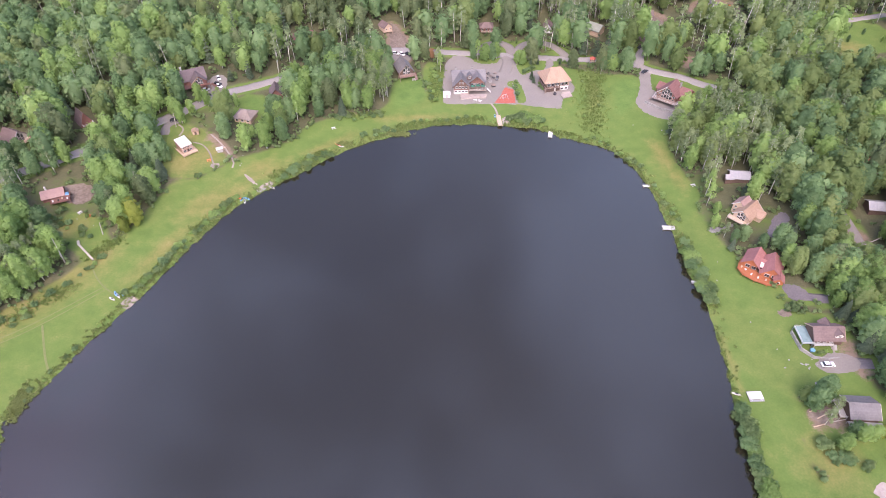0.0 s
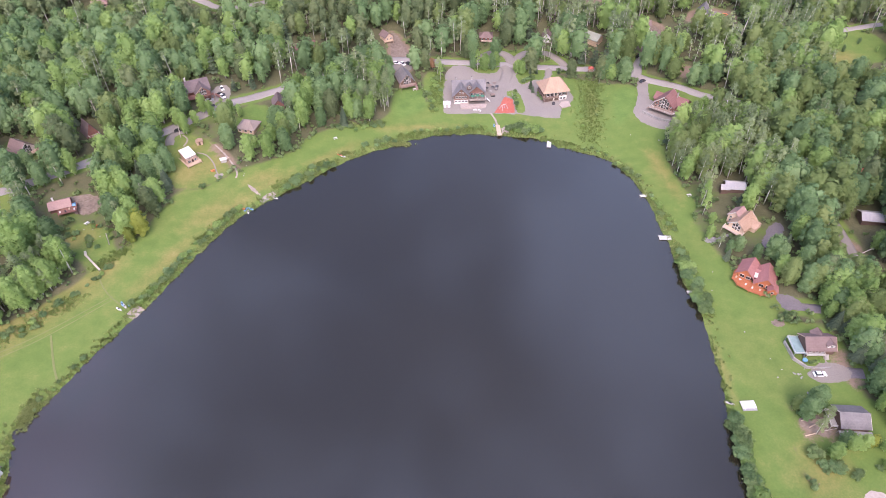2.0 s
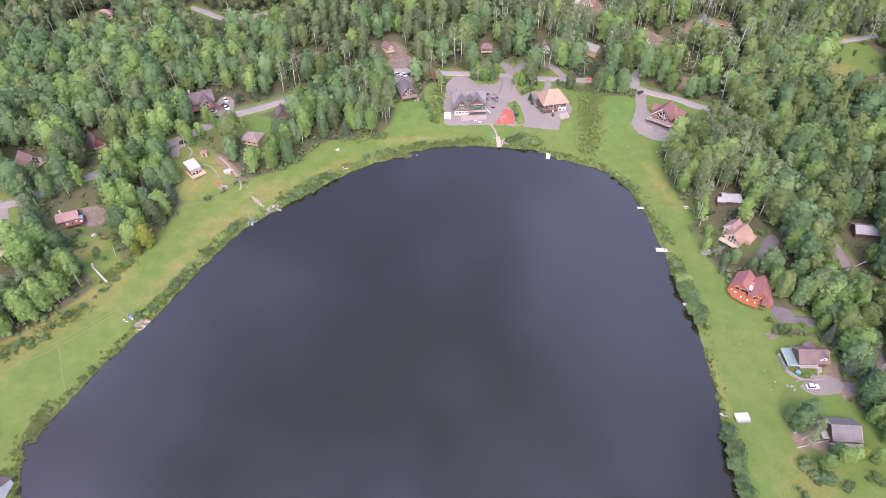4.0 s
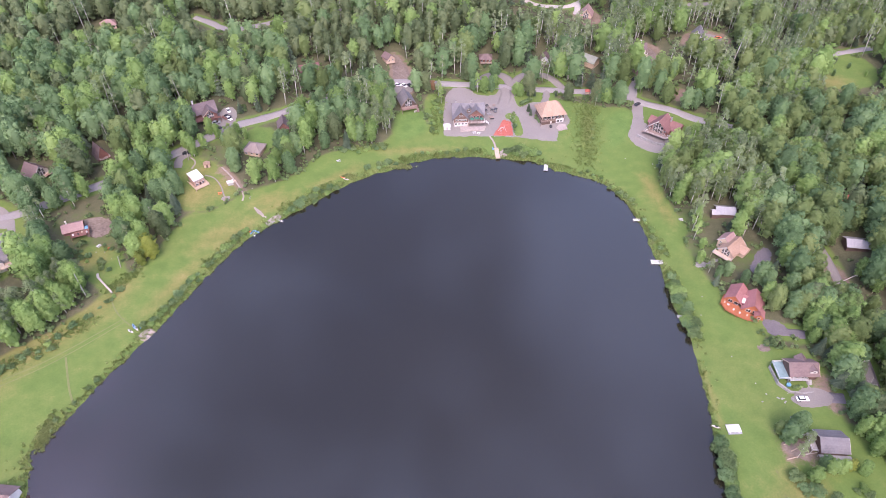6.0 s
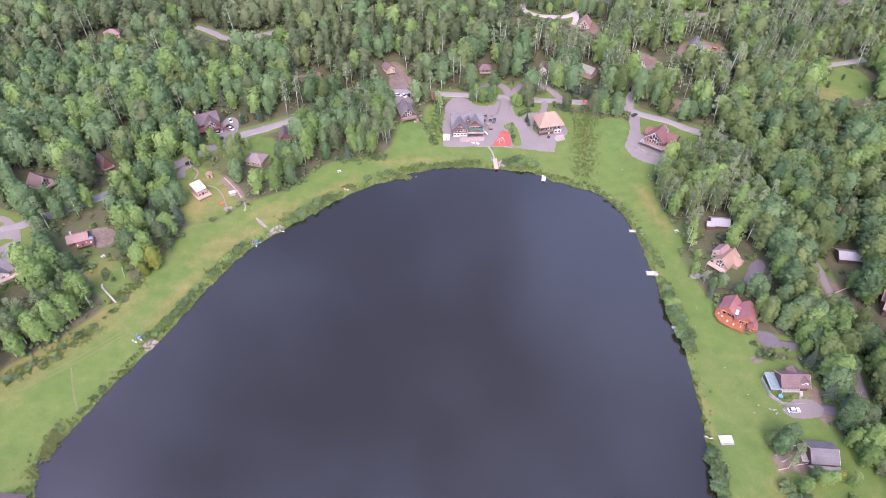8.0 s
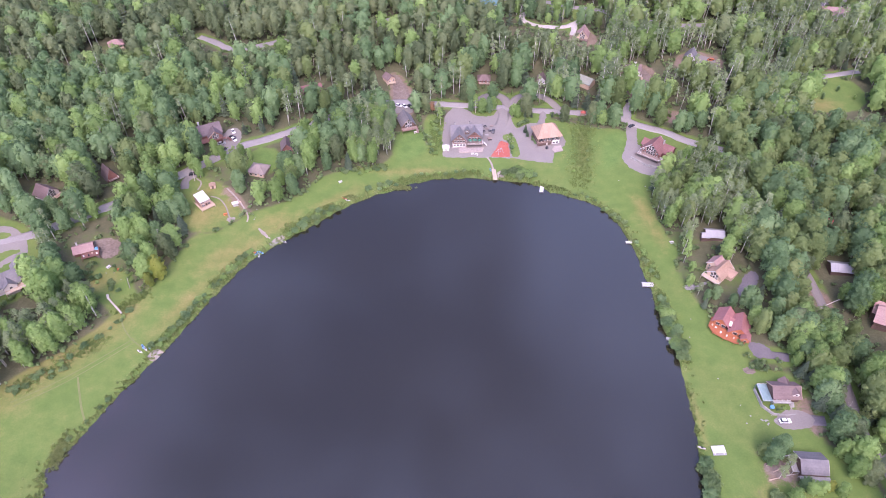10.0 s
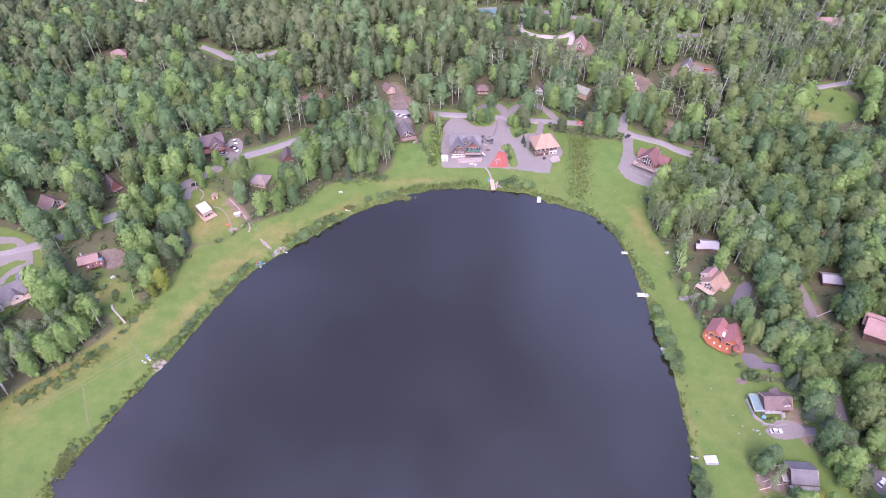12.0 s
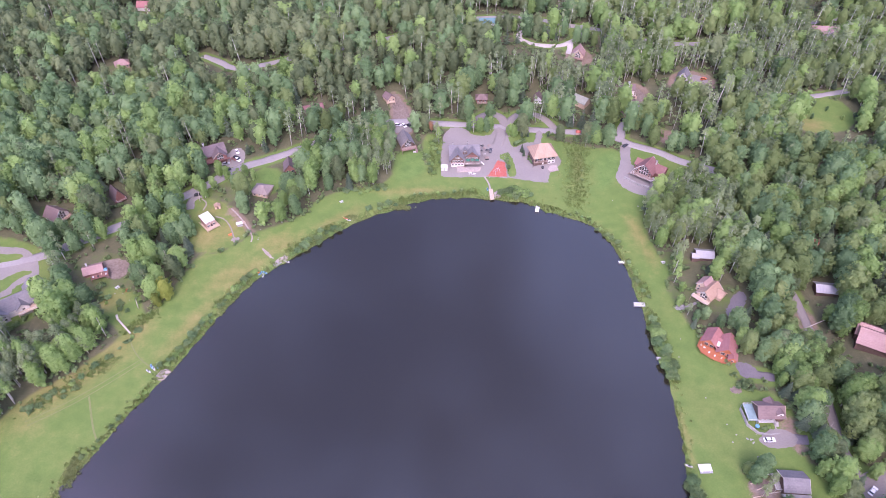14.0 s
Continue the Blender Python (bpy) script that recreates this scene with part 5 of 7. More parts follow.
log_pole(-139.5, 277.0, 0.1, 8.0, DEADWOOD, "bare pale trunk by the cabin yard")

# lodge garden: red mulch play yard with a swing, marquee, fire pit, tables
make_lot("mulch_bed", MULCH, [(24, 310), (24.4, 309.6), (35, 309.2), (35.6, 309.6), (35.4, 316), (35.2, 321.6), (34.6, 322.6), (31, 324.6), (30, 324), (28.5, 318), (25.5, 312.5)], 0.2, "bright red mulch play yard")
o = thing("swing_set", 29.5, 313.4, 35, "white A-shaped swing set on red mulch", "swing set", lift=0.2)
for sx in (-1.4, 1.4):
    for sy in (-1, 1):
        part("leg", Shape().tube([(sx * 1.3, sy * 1.5, -0.1), (sx, 0, 2.6)], [0.08, 0.08], 6), WHITE, o)
part("crossbar", Shape().tube([(-1.5, 0, 2.6), (1.5, 0, 2.6)], [0.12, 0.12], 6), WHITE, o)
for sx in (-0.6, 0.6):
    swing = part("swing", Shape().box(sx - 0.25, sx + 0.25, -0.12, 0.12, 0.6, 0.66), PLASTIC_BLUE, o)
    part("rope", Shape().tube([(sx, 0, 0.66), (sx, 0, 2.5)], [0.02, 0.02], 4), WHITE, swing)
o = thing("marquee", -2.2, 316.0, 2, "small white box shed at the yard's corner", "shed")
part("wall", Shape().box(-1.9, 1.9, -1.6, 1.6, -0.5, 2.0), WHITE, o)
part("roof_slope", Shape().prism([(-2.1, 2.0), (2.1, 2.0), (0, 2.5)], -1.8, 1.8), WHITE, o)
part("door", Shape().box(-0.5, 0.5, -1.66, -1.6, 0, 1.8), GREY_DECK, o)


def table_set(x, y, turn, mat, label):
    o = thing("picnic_table", x, y, turn, label, "picnic table", "garden tables")
    part("tabletop", Shape().box(-1.0, 1.0, -0.4, 0.4, 0.72, 0.78), mat, o)
    for s in (-1, 1):
        part("bench", Shape().box(-1.0, 1.0, s * 0.75 - 0.14, s * 0.75 + 0.14, 0.42, 0.47), mat, o)
        part("leg", Shape().prism([(-0.8, 0), (-0.65, 0), (0.1, 0.72), (-0.05, 0.72)], s * 0.7 - 0.05, s * 0.7 + 0.05).prism([(0.65, 0), (0.8, 0), (0.05, 0.72), (-0.1, 0.72)], s * 0.7 - 0.05, s * 0.7 + 0.05), mat, o, at=rz(0, 0, 0, 90))
    return o


for x, y, turn, mat, label in [(13.5, 312.0, 10, WHITE, "white picnic table on the gravel"), (16.0, 311.4, -30, WHITE, "white picnic table on the gravel"), (22.4, 330.0, 20, GREY_DECK, "grey picnic table beside the lodge"), (20.6, 333.4, 60, CAR_DARK, "dark garden table set beside the lodge"), (24.4, 334.2, -15, CAR_DARK, "dark garden table set beside the lodge"), (21.4, 338.6, 35, CAR_DARK, "dark garden table set beside the lodge"), (22.8, 336.4, 0, BROWN_DECK, "brown picnic table beside the lodge"), (25.6, 339.0, 40, BROWN_DECK, "brown picnic table beside the lodge"), (-60.8, 283.4, 30, WHITE, "white garden bench on the lawn"), (-21.0, 331.0, 10, WHITE, "white garden bench on the round lawn"), (-112.0, 262.4, 40, TAN_WALL, "tan garden table by the path"), (-117.0, 253.0, 20, PLASTIC_ORANGE, "orange play bench in the cabin yard"), (90.0, 346.0, 10, CREAM, "pale garden bench by the road"), (112.8, 237.2, 15, WHITE, "white garden table by the shrubs"), (-162.5, 212.5, 60, WHITE, "white garden table on the lawn"), (-158.0, 211.0, 10, PLASTIC_ORANGE, "red play bench on the lawn")]:
    table_set(x, y, turn, mat, label)

o = thing("hot_tub", 24.0, 326.0, 10, "dark square hot tub beside the lodge", "hot tub", lift=0.1)
part("tub_body", Shape().box(-1.1, 1.1, -1.1, 1.1, 0, 0.9), CAR_DARK, o)
part("tub_cover", Shape().box(-1.2, 1.2, -1.2, 1.2, 0.9, 1.02), BROWN_DECK, o)
o = thing("garden_shed", -128.6, 273.0, 20, "small orange-brown garden shed by the path", "shed")
part("wall", Shape().box(-1.5, 1.5, -1.2, 1.2, -0.4, 2.0), TAN_WALL, o)
part("roof_slope", Shape().prism([(-1.8, 1.9), (1.8, 1.9), (0, 2.7)], -1.5, 1.5), ROOF_TAN, o)
part("door", Shape().box(-0.5, 0.5, -1.26, -1.2, 0, 1.8), LOG, o)
o = thing("wood_store", -113.5, 260.5, 25, "small pale-roofed wood store in the yard", "shed")
part("wall", Shape().box(-1.4, 1.4, -0.9, 0.9, -0.4, 1.7), GREY_DECK, o)
part("roof_slope", Shape().box(-1.7, 1.7, -1.2, 1.2, 1.7, 1.85), CREAM, o)
o = thing("pavilion_frame", 83.0, 349.5, -10, "red timber play tower by the road", "play tower")
for sx in (-1.2, 1.2):
    for sy in (-1.2, 1.2):
        part("post", Shape().box(sx - 0.12, sx + 0.12, sy - 0.12, sy + 0.12, -0.3, 3.0), RED_LOG, o)
part("platform", Shape().box(-1.4, 1.4, -1.4, 1.4, 1.4, 1.6), TAN_WALL, o)
part("roof_slope", Shape().add([(-1.6, -1.6, 3), (1.6, -1.6, 3), (1.6, 1.6, 3), (-1.6, 1.6, 3), (0, 0, 4.2)], [(0, 1, 4), (1, 2, 4), (2, 3, 4), (3, 0, 4), (3, 2, 1, 0)]), MULCH, o)
part("slide", Shape().add([(1.3, -0.4, 1.6), (1.3, 0.4, 1.6), (4.0, 0.4, 0.1), (4.0, -0.4, 0.1), (1.3, -0.4, 1.4), (1.3, 0.4, 1.4), (4.0, 0.4, -0.1), (4.0, -0.4, -0.1)], [(0, 3, 2, 1), (4, 5, 6, 7), (0, 1, 5, 4), (1, 2, 6, 5), (2, 3, 7, 6), (3, 0, 4, 7)]), CREAM, o)

# footpaths, sandy landings, beds
for words, mat, ring in [
    ("pale sandy landing at the waterline", SAND, [(-91, 236), (-86, 241), (-83, 240), (-86, 235)]), ("pinkish sandy beach at the waterline", SAND, [(-129, 163), (-126, 168), (-122, 168), (-124, 161)]), ("sandy bank beside the plank dock", SAND, [(27.5, 291), (27.6, 296), (29.5, 297.5), (31.2, 295), (31.6, 291.5), (30, 290.5)]),
    ("brown fire pit patch in the lawn", DIRT, [(123, 160), (127, 161.5), (129.5, 158.5), (126, 156.5)]), ("pale stony patch in the cabin yard", PALE_GRAVEL, [(-116, 251), (-111.5, 252), (-111.5, 248.5), (-114.5, 247.5)]),
    ("stone fire ring patch beside the lawn", STONE, [(110.5, 207), (113, 209), (119, 208.6), (121, 206.5), (114, 204.6)]), ("sandy strip on the meadow", SAND, [(-99, 244.5), (-97.5, 245.5), (-90.5, 238.5), (-91.5, 237.5)]),
]:
    make_lot("path_patch", mat, ring, 0.1, words)


make_lot("path_patch", DIRT, [(117.5, 117), (121, 119.5), (126, 119), (127.5, 114), (126, 110), (121.5, 111.5)], 0.08, "bare brown dirt patch beside the porch")


def footpath(line, wide, mat, words, lift=0.09):
    c = rounded(line, 3, False)
    t = np.gradient(c, axis=0)
    nrm = np.stack([-t[:, 1], t[:, 0]], 1) / (np.hypot(*t.T)[:, None] + 1e-9)
    v = []
    for off, dz in ((-0.55, -0.2), (-0.5, lift), (0.5, lift), (0.55, -0.2)):
        p = c + nrm * off * wide
        v.append(np.column_stack([p, ground_height(p[:, 0], p[:, 1]) + dz]))
    v = np.stack(v, 1).reshape(-1, 3)
    f = [(i * 4 + j + 1, i * 4 + j, (i + 1) * 4 + j, (i + 1) * 4 + j + 1) for i in range(len(c) - 1) for j in range(3)]
    me = bpy.data.meshes.new("footpath")
    me.from_pydata(v.tolist(), [], f)
    me.materials.append(mat)
    me.update()
    return tagged(new("footpath", me), words, "path", kind="structure")


footpath([(22, 309.5), (24.5, 304), (25.4, 297.5)], 1.0, SAND, "worn stony track from the yard to the dock")
footpath([(-139, 279), (-135, 276), (-136, 270)], 0.8, PALE_GRAVEL, "pale curved garden path")
footpath([(-128, 266), (-123, 265), (-118, 259), (-115, 252), (-112.5, 248)], 0.7, PALE_GRAVEL, "pale curved garden path")
footpath([(-121, 273), (-114, 266), (-108, 258), (-105, 253), (-105, 249)], 0.8, SAND, "sandy curved garden path")
TRACK = surface("worn_grass", (0.13, 0.16, 0.055), (0.175, 0.19, 0.078), 1.2)
for off in (0, 1.7):
    footpath([(-172 - off, 137 + off), (-158 - off, 148 + off), (-146 - off * 0.8, 160 + off), (-136 - off * 0.5, 171 + off)], 0.35, TRACK, "worn wheel track in the meadow", 0.05)
footpath([(-147, 186), (-145, 180), (-138, 172), (-128, 166)], 0.6, TRACK, "worn foot track through the meadow")
footpath([(-152.9, 152.1), (-148.6, 143.5), (-145.2, 137), (-141.5, 131.6)], 0.8, TRACK, "worn foot track through the meadow")
footpath([(115.5, 207), (124, 209.5)], 1.4, STONE, "grey stone path to a fire ring")

# stones along the lawn and the shore
srng = np.random.default_rng(21)
STONES = []
for k in range(3):
    bm = bmesh.new()
    bmesh.ops.create_icosphere(bm, subdivisions=1, radius=0.5)
    for c in bm.verts:
        c.co *= 1 + srng.normal(0, 0.14)
        c.co.z *= 0.65
    me = bpy.data.meshes.new("boulder")
    bm.to_mesh(me)
    bm.free()
    me.materials.append(STONE)
    STONES.append(me)
spots = [(125.5 + k * 0.9, 127.5 + srng.normal(0, 1)) for k in range(4)] + [(34 + srng.uniform(-4, 5), 327 + srng.uniform(-3, 4)) for _ in range(14)] + [(-104 + srng.uniform(-4, 4), 256 + srng.uniform(-5, 8)) for _ in range(8)]
spots += [(108 + srng.uniform(-1, 1), 281 + srng.uniform(-1, 1)), (95, 287), (118, 143), (113, 156), (110, 188), (107, 178), (127, 161), (129, 160.5), (131, 161), (-113, 249), (-112, 250.5), (-115, 250)]
spots += [(-160 + srng.uniform(-6, 6), 206 + srng.uniform(-4, 4)) for _ in range(4)] + [(120 + srng.uniform(-3, 9), 137 + srng.uniform(-3, 2)) for _ in range(10)] + [(27 + srng.uniform(-5, 12), 309 + srng.uniform(-0.7, 0.7)) for _ in range(9)]
for x, y in spots:
    s = srng.uniform(0.5, 1.15)
    ob = new("boulder", STONES[int(srng.integers(3))])
    ob.matrix_world = pose(x, y, height(x, y) + 0.1 * s, 0, 0, float(srng.uniform(0, 360))) @ Matrix.Diagonal((s, s * 0.8, s * 0.7, 1))
    tagged(ob, "pale grey boulder half sunk in the grass", "boulder", "boulders on the shore")

# ---- trees ----
def ico(level):
    bm = bmesh.new()
    bmesh.ops.create_icosphere(bm, subdivisions=level, radius=1.0)
    v = np.array([tuple(c.co) for c in bm.verts])
    f = np.array([[c.index for c in t.verts] for t in bm.faces])
    bm.free()
    return v, f


ICO = {k: ico(k) for k in (1, 2)}


class Plant:
    """Corners, triangles and material slots (0 leaf sprays, 1 bark, 2 leaf clumps) of one plant, as arrays."""

    def __init__(self, seed):
        self.rng = np.random.default_rng(seed)
        self.v, self.f, self.m, self.k = [], [], [], 0

    def add(self, v, f, slot):
        self.v.append(v)
        self.f.append(f + self.k)
        self.m.append(np.full(len(f), slot))
        self.k += len(v)

    def done(self):
        self.v, self.f, self.m = np.concatenate(self.v), np.concatenate(self.f), np.concatenate(self.m)
        return self

    def clump(self, c, r, level, rough=0.22, hub=None):
        """An uneven tuft of foliage; faces that look back at the hub are left out."""
        v, f = ICO[level]
        w = v * (1 + self.rng.normal(0, rough, (len(v), 1))) * (r * self.rng.uniform(0.85, 1.15, 3))
        if hub is not None:
            out = (c - hub) / (np.linalg.norm(c - hub) + 1e-6)
            mid = v[f].mean(1)
            f = f[(mid @ out > 0.02)]
            used, f = np.unique(f, return_inverse=True)
            w, f = w[used], f.reshape(-1, 3)
        self.add(w + c, f, 2)

    def leaves(self, centres, outs, size, spread=0.3):
        """A small pointed spray of leaves at every centre, facing outwards and up."""
        c, n = np.asarray(centres, float), np.asarray(outs, float)
        k = len(c)
        n = n + self.rng.normal(0, spread, (k, 3)) + (0, 0, 0.3)
        n /= np.linalg.norm(n, axis=1)[:, None]
        a = np.cross(n, self.rng.normal(0, 1, (k, 3)))
        a /= np.linalg.norm(a, axis=1)[:, None]
        b = np.cross(n, a)
        s = size * self.rng.uniform(0.6, 1.35, (k, 1))
        v = np.stack([c + a * s, c - a * s * 0.6 + b * s * 0.8, c - a * s * 0.6 - b * s * 0.8], 1).reshape(-1, 3)
        self.add(v, np.arange(3 * k).reshape(-1, 3), 0)

    def limb(self, points, radii, sides=5):
        s = Shape().tube([tuple(c) for c in points], radii, sides)
        tris = np.array([(q[0], q[j], q[j + 1]) for q in s.f for j in range(1, len(q) - 1)])
        self.add(np.array(s.v), tris, 1)


def broadleaf(seed, tall, wide, clumps, sprays, bottom=0.3, trunk=0.2, spray=0.75):
    """A trunk that forks into limbs, under a tall domed crown of leafy lobes and loose sprays."""
    t = Plant(seed)
    rng = t.rng
    lean = rng.normal(0, 0.5, 2)
    t.limb([(0, 0, -0.6), (lean[0] * 0.4, lean[1] * 0.4, tall * 0.4), (lean[0], lean[1], tall * 0.85)], [trunk * 1.25, trunk, trunk * 0.3], 5)
    squash, skew = rng.uniform(0.82, 1.18), rng.uniform(0, math.pi)
    swell = rng.uniform(0.4, 0.56)

    def shell(h, w):
        """A point of the crown's dome and its outward way, by height share and bearing."""
        r = np.where(h > swell, np.maximum(0.0, 1 - ((h - swell) / (1 - swell)) ** 2.7) ** 0.55, 0.72 + 0.28 * h / swell)
        r = r * wide * (1 + (squash - 1) * np.cos(2 * (w - skew)))
        z = tall * (bottom + (1 - bottom) * h)
        way = np.stack([np.cos(w), np.sin(w), np.where(h > swell, 1.5 * (h - swell) / (1 - swell), 0.35 * (h - swell))], -1)
        at = np.stack([np.cos(w) * r + lean[0] * h, np.sin(w) * r + lean[1] * h, z], -1)
        return at, way / np.linalg.norm(way, axis=-1)[..., None]

    h = ((np.arange(clumps) + 0.5) / clumps) ** 0.9
    w = np.arange(clumps) * 2.39996 + rng.uniform(-0.5, 0.5, clumps)
    at, way = shell(h, w)
    size = wide * rng.uniform(0.2, 0.34, clumps) * (1.15 - 0.3 * h)
    axis = np.stack([lean[0] * h, lean[1] * h, at[:, 2] - 1.2], 1)
    centre = axis + (at - axis) * rng.uniform(0.6, 0.84, (clumps, 1))
    v, f = ICO[2]  # leaves deep in the crown, behind the lobes
    hid = np.clip((v[:, 2] + 0.8) / 1.8, 0, 1)
    core, _ = shell(hid, np.arctan2(v[:, 1], v[:, 0]))
    stem = np.stack([lean[0] * hid, lean[1] * hid, core[:, 2]], 1)
    core = stem + (core - stem) * rng.uniform(0.6, 0.76, (len(v), 1)) - (0, 0, 0.8)
    t.add(core, f[v[f].mean(1)[:, 2] > -0.7], 2)
    for k in range(clumps):
        t.clump(centre[k], size[k] * 0.88, 1, 0.18, axis[k] - (0, 0, 0.6))
        if sprays > 500 and k % 5 == 0:
            t.limb([tuple(axis[k] * (1, 1, 0.8)), tuple(centre[k])], [trunk * 0.4, trunk * 0.15], 4)
    # two thirds of the sprays sit on the lobes, the rest on the dome between them
    pick = rng.choice(clumps, sprays, p=size**2 / (size**2).sum())
    o = rng.normal(0, 1, (sprays, 3)) + way[pick] * 1.1 + (0, 0, 0.3)
    o /= np.linalg.norm(o, axis=1)[:, None]
    spot = centre[pick] + o * (size[pick] * rng.uniform(0.85, 1.18, sprays))[:, None]
    fh, fw = rng.uniform(0, 1, sprays) ** 0.9, rng.uniform(0, 2 * math.pi, sprays)
    dome, out = shell(fh, fw)
    mid = np.stack([lean[0] * fh, lean[1] * fh, dome[:, 2] - 0.5], 1)
    dome = mid + (dome - mid) * rng.uniform(0.76, 1.02, (sprays, 1))
    fill = (rng.random(sprays) < 0.36)[:, None]
    t.leaves(np.where(fill, dome, spot), np.where(fill, out, 0.35 * o + 0.85 * way[pick]), spray, 0.36)
    return t.done()


def birch(seed, tall, wide, clumps, sprays, spray=0.4):
    """A slim pale stem with a narrow open crown of hanging tufts high up."""
    t = Plant(seed)
    rng = t.rng
    lean = rng.normal(0, 0.9, 2)
    tip = np.array([lean[0], lean[1], tall])
    t.limb([(0, 0, -0.6), tuple(tip * 0.5), tuple(tip * 0.95)], [0.24, 0.18, 0.05], 5)
    low = rng.uniform(0.34, 0.5)
    for k in range(clumps):
        u = k / max(1, clumps - 1)
        w = k * 2.39996 + rng.uniform(-0.5, 0.5)
        z = tall * (low + (0.97 - low) * u)
        r = wide * (0.5 + 0.5 * math.sin(math.pi * min(1, 0.2 + 0.75 * u))) * rng.uniform(0.3, 0.9) * (1 - 0.75 * u**3)
        c = tip * (z / tall) + np.array([math.cos(w) * r, math.sin(w) * r, 0])
        size = wide * rng.uniform(0.26, 0.42)
        t.clump(c, size * 0.6, 1, 0.18, np.array([lean[0] * 0.6, lean[1] * 0.6, z - 1.0]))
        k_leaf = sprays // clumps
        o = rng.normal(0, 1, (k_leaf, 3)) * (1, 1, 1.35)
        o[:, 2] = np.abs(o[:, 2]) * 0.9 - 0.3
        o /= np.linalg.norm(o, axis=1)[:, None]
        t.leaves(c + o * (1, 1, 1.3) * size * rng.uniform(0.5, 1.5, (k_leaf, 1)), o + (0, 0, 0.45), spray, 0.3)
    return t.done()


def spruce(seed, tall, wide, tiers, arms):
    """A straight stem with whorls of drooping boughs."""
    t = Plant(seed)
    rng = t.rng
    t.limb([(0, 0, -0.6), (0, 0, tall * 0.5), (0, 0, tall * 0.98)], [0.22, 0.13, 0.03], 5)
    for k in range(tiers):
        u = k / (tiers - 1)
        z, r = tall * (0.12 + 0.84 * u), wide * (1 - u) ** 0.8 + 0.25
        count = max(4, int(arms * (1 - 0.55 * u)))
        for j in range(count):
            w = 2 * math.pi * (j + rng.uniform(-0.25, 0.25)) / count + k * 0.7
            long = r * rng.uniform(0.75, 1.15)
            way, side = np.array([math.cos(w), math.sin(w), 0]), np.array([-math.sin(w), math.cos(w), 0])
            b, droop = long * 0.34 + 0.12, long * rng.uniform(0.12, 0.3)
            root = np.array([0, 0, z + 0.2])
            v = np.array([root, root + way * long * 0.55 + side * b - (0, 0, droop * 0.6), root + way * long - (0, 0, droop), root + way * long * 0.55 - side * b - (0, 0, droop * 0.6), root + way * long * 0.5 + np.array([0, 0, 0.12])])
            t.add(v, np.array([[0, 1, 4], [1, 2, 4], [2, 3, 4], [3, 0, 4]]), 0)
    return t.done()


def bare_tree(seed, tall):
    t = Plant(seed)
    rng = t.rng
    lean = rng.normal(0, 0.7, 2)
    t.limb([(0, 0, -0.6), (lean[0] * 0.5, lean[1] * 0.5, tall * 0.5), (lean[0], lean[1], tall)], [0.2, 0.15, 0.04], 5)
    for k in range(9):
        z = tall * rng.uniform(0.4, 0.92)
        w, r = rng.uniform(0, 6.28), rng.uniform(1.0, 2.4)
        root = np.array([lean[0] * z / tall, lean[1] * z / tall, z])
        t.limb([tuple(root), tuple(root + np.array([math.cos(w) * r, math.sin(w) * r, r * 0.9]))], [0.07, 0.025], 3)
    return t.done()


def shrub(seed, wide, tall, clumps, sprays, level=1, spray=0.24):
    t = Plant(seed)
    rng = t.rng
    for k in range(3):
        w = rng.uniform(0, 6.28)
        t.limb([(0, 0, -0.4), (math.cos(w) * wide * 0.4, math.sin(w) * wide * 0.4, tall * 0.6)], [0.06, 0.03], 3)
    cs = []
    for k in range(clumps):
        w, r = k * 2.4 + rng.uniform(-0.4, 0.4), wide * math.sqrt((k + 0.3) / clumps) * 0.8
        c = np.array([math.cos(w) * r, math.sin(w) * r, tall * rng.uniform(0.3, 0.75) * (1 - 0.4 * r / wide)])
        size = wide * rng.uniform(0.3, 0.5)
        t.clump(c, size * 0.75, level, 0.15)
        cs.append((c, size))
    pick = rng.integers(len(cs), size=sprays)
    o = rng.normal(0, 1, (sprays, 3))
    o[:, 2] = np.abs(o[:, 2])
    o /= np.linalg.norm(o, axis=1)[:, None]
    t.leaves(np.array([c for c, _ in cs])[pick] + o * np.array([s for _, s in cs])[pick][:, None] * rng.uniform(0.75, 1.3, (sprays, 1)), o, spray)
    return t.done()


def tuft(seed):
    """A knot of reeds or tall weeds."""
    t = Plant(seed)
    rng = t.rng
    for _ in range(12):
        w, r = rng.uniform(0, 6.28), rng.uniform(0, 0.7)
        c = np.array([math.cos(w) * r, math.sin(w) * r, -0.2])
        tip = c + np.array([rng.normal(0, 0.35), rng.normal(0, 0.35), rng.uniform(0.7, 1.4)])
        side = np.array([math.cos(w + 1.3), math.sin(w + 1.3), 0]) * 0.16
        t.add(np.array([c - side, c + side, tip + side * 0.6, tip - side * 0.6]), np.array([[0, 1, 2], [0, 2, 3]]), 0)
    return t.done()


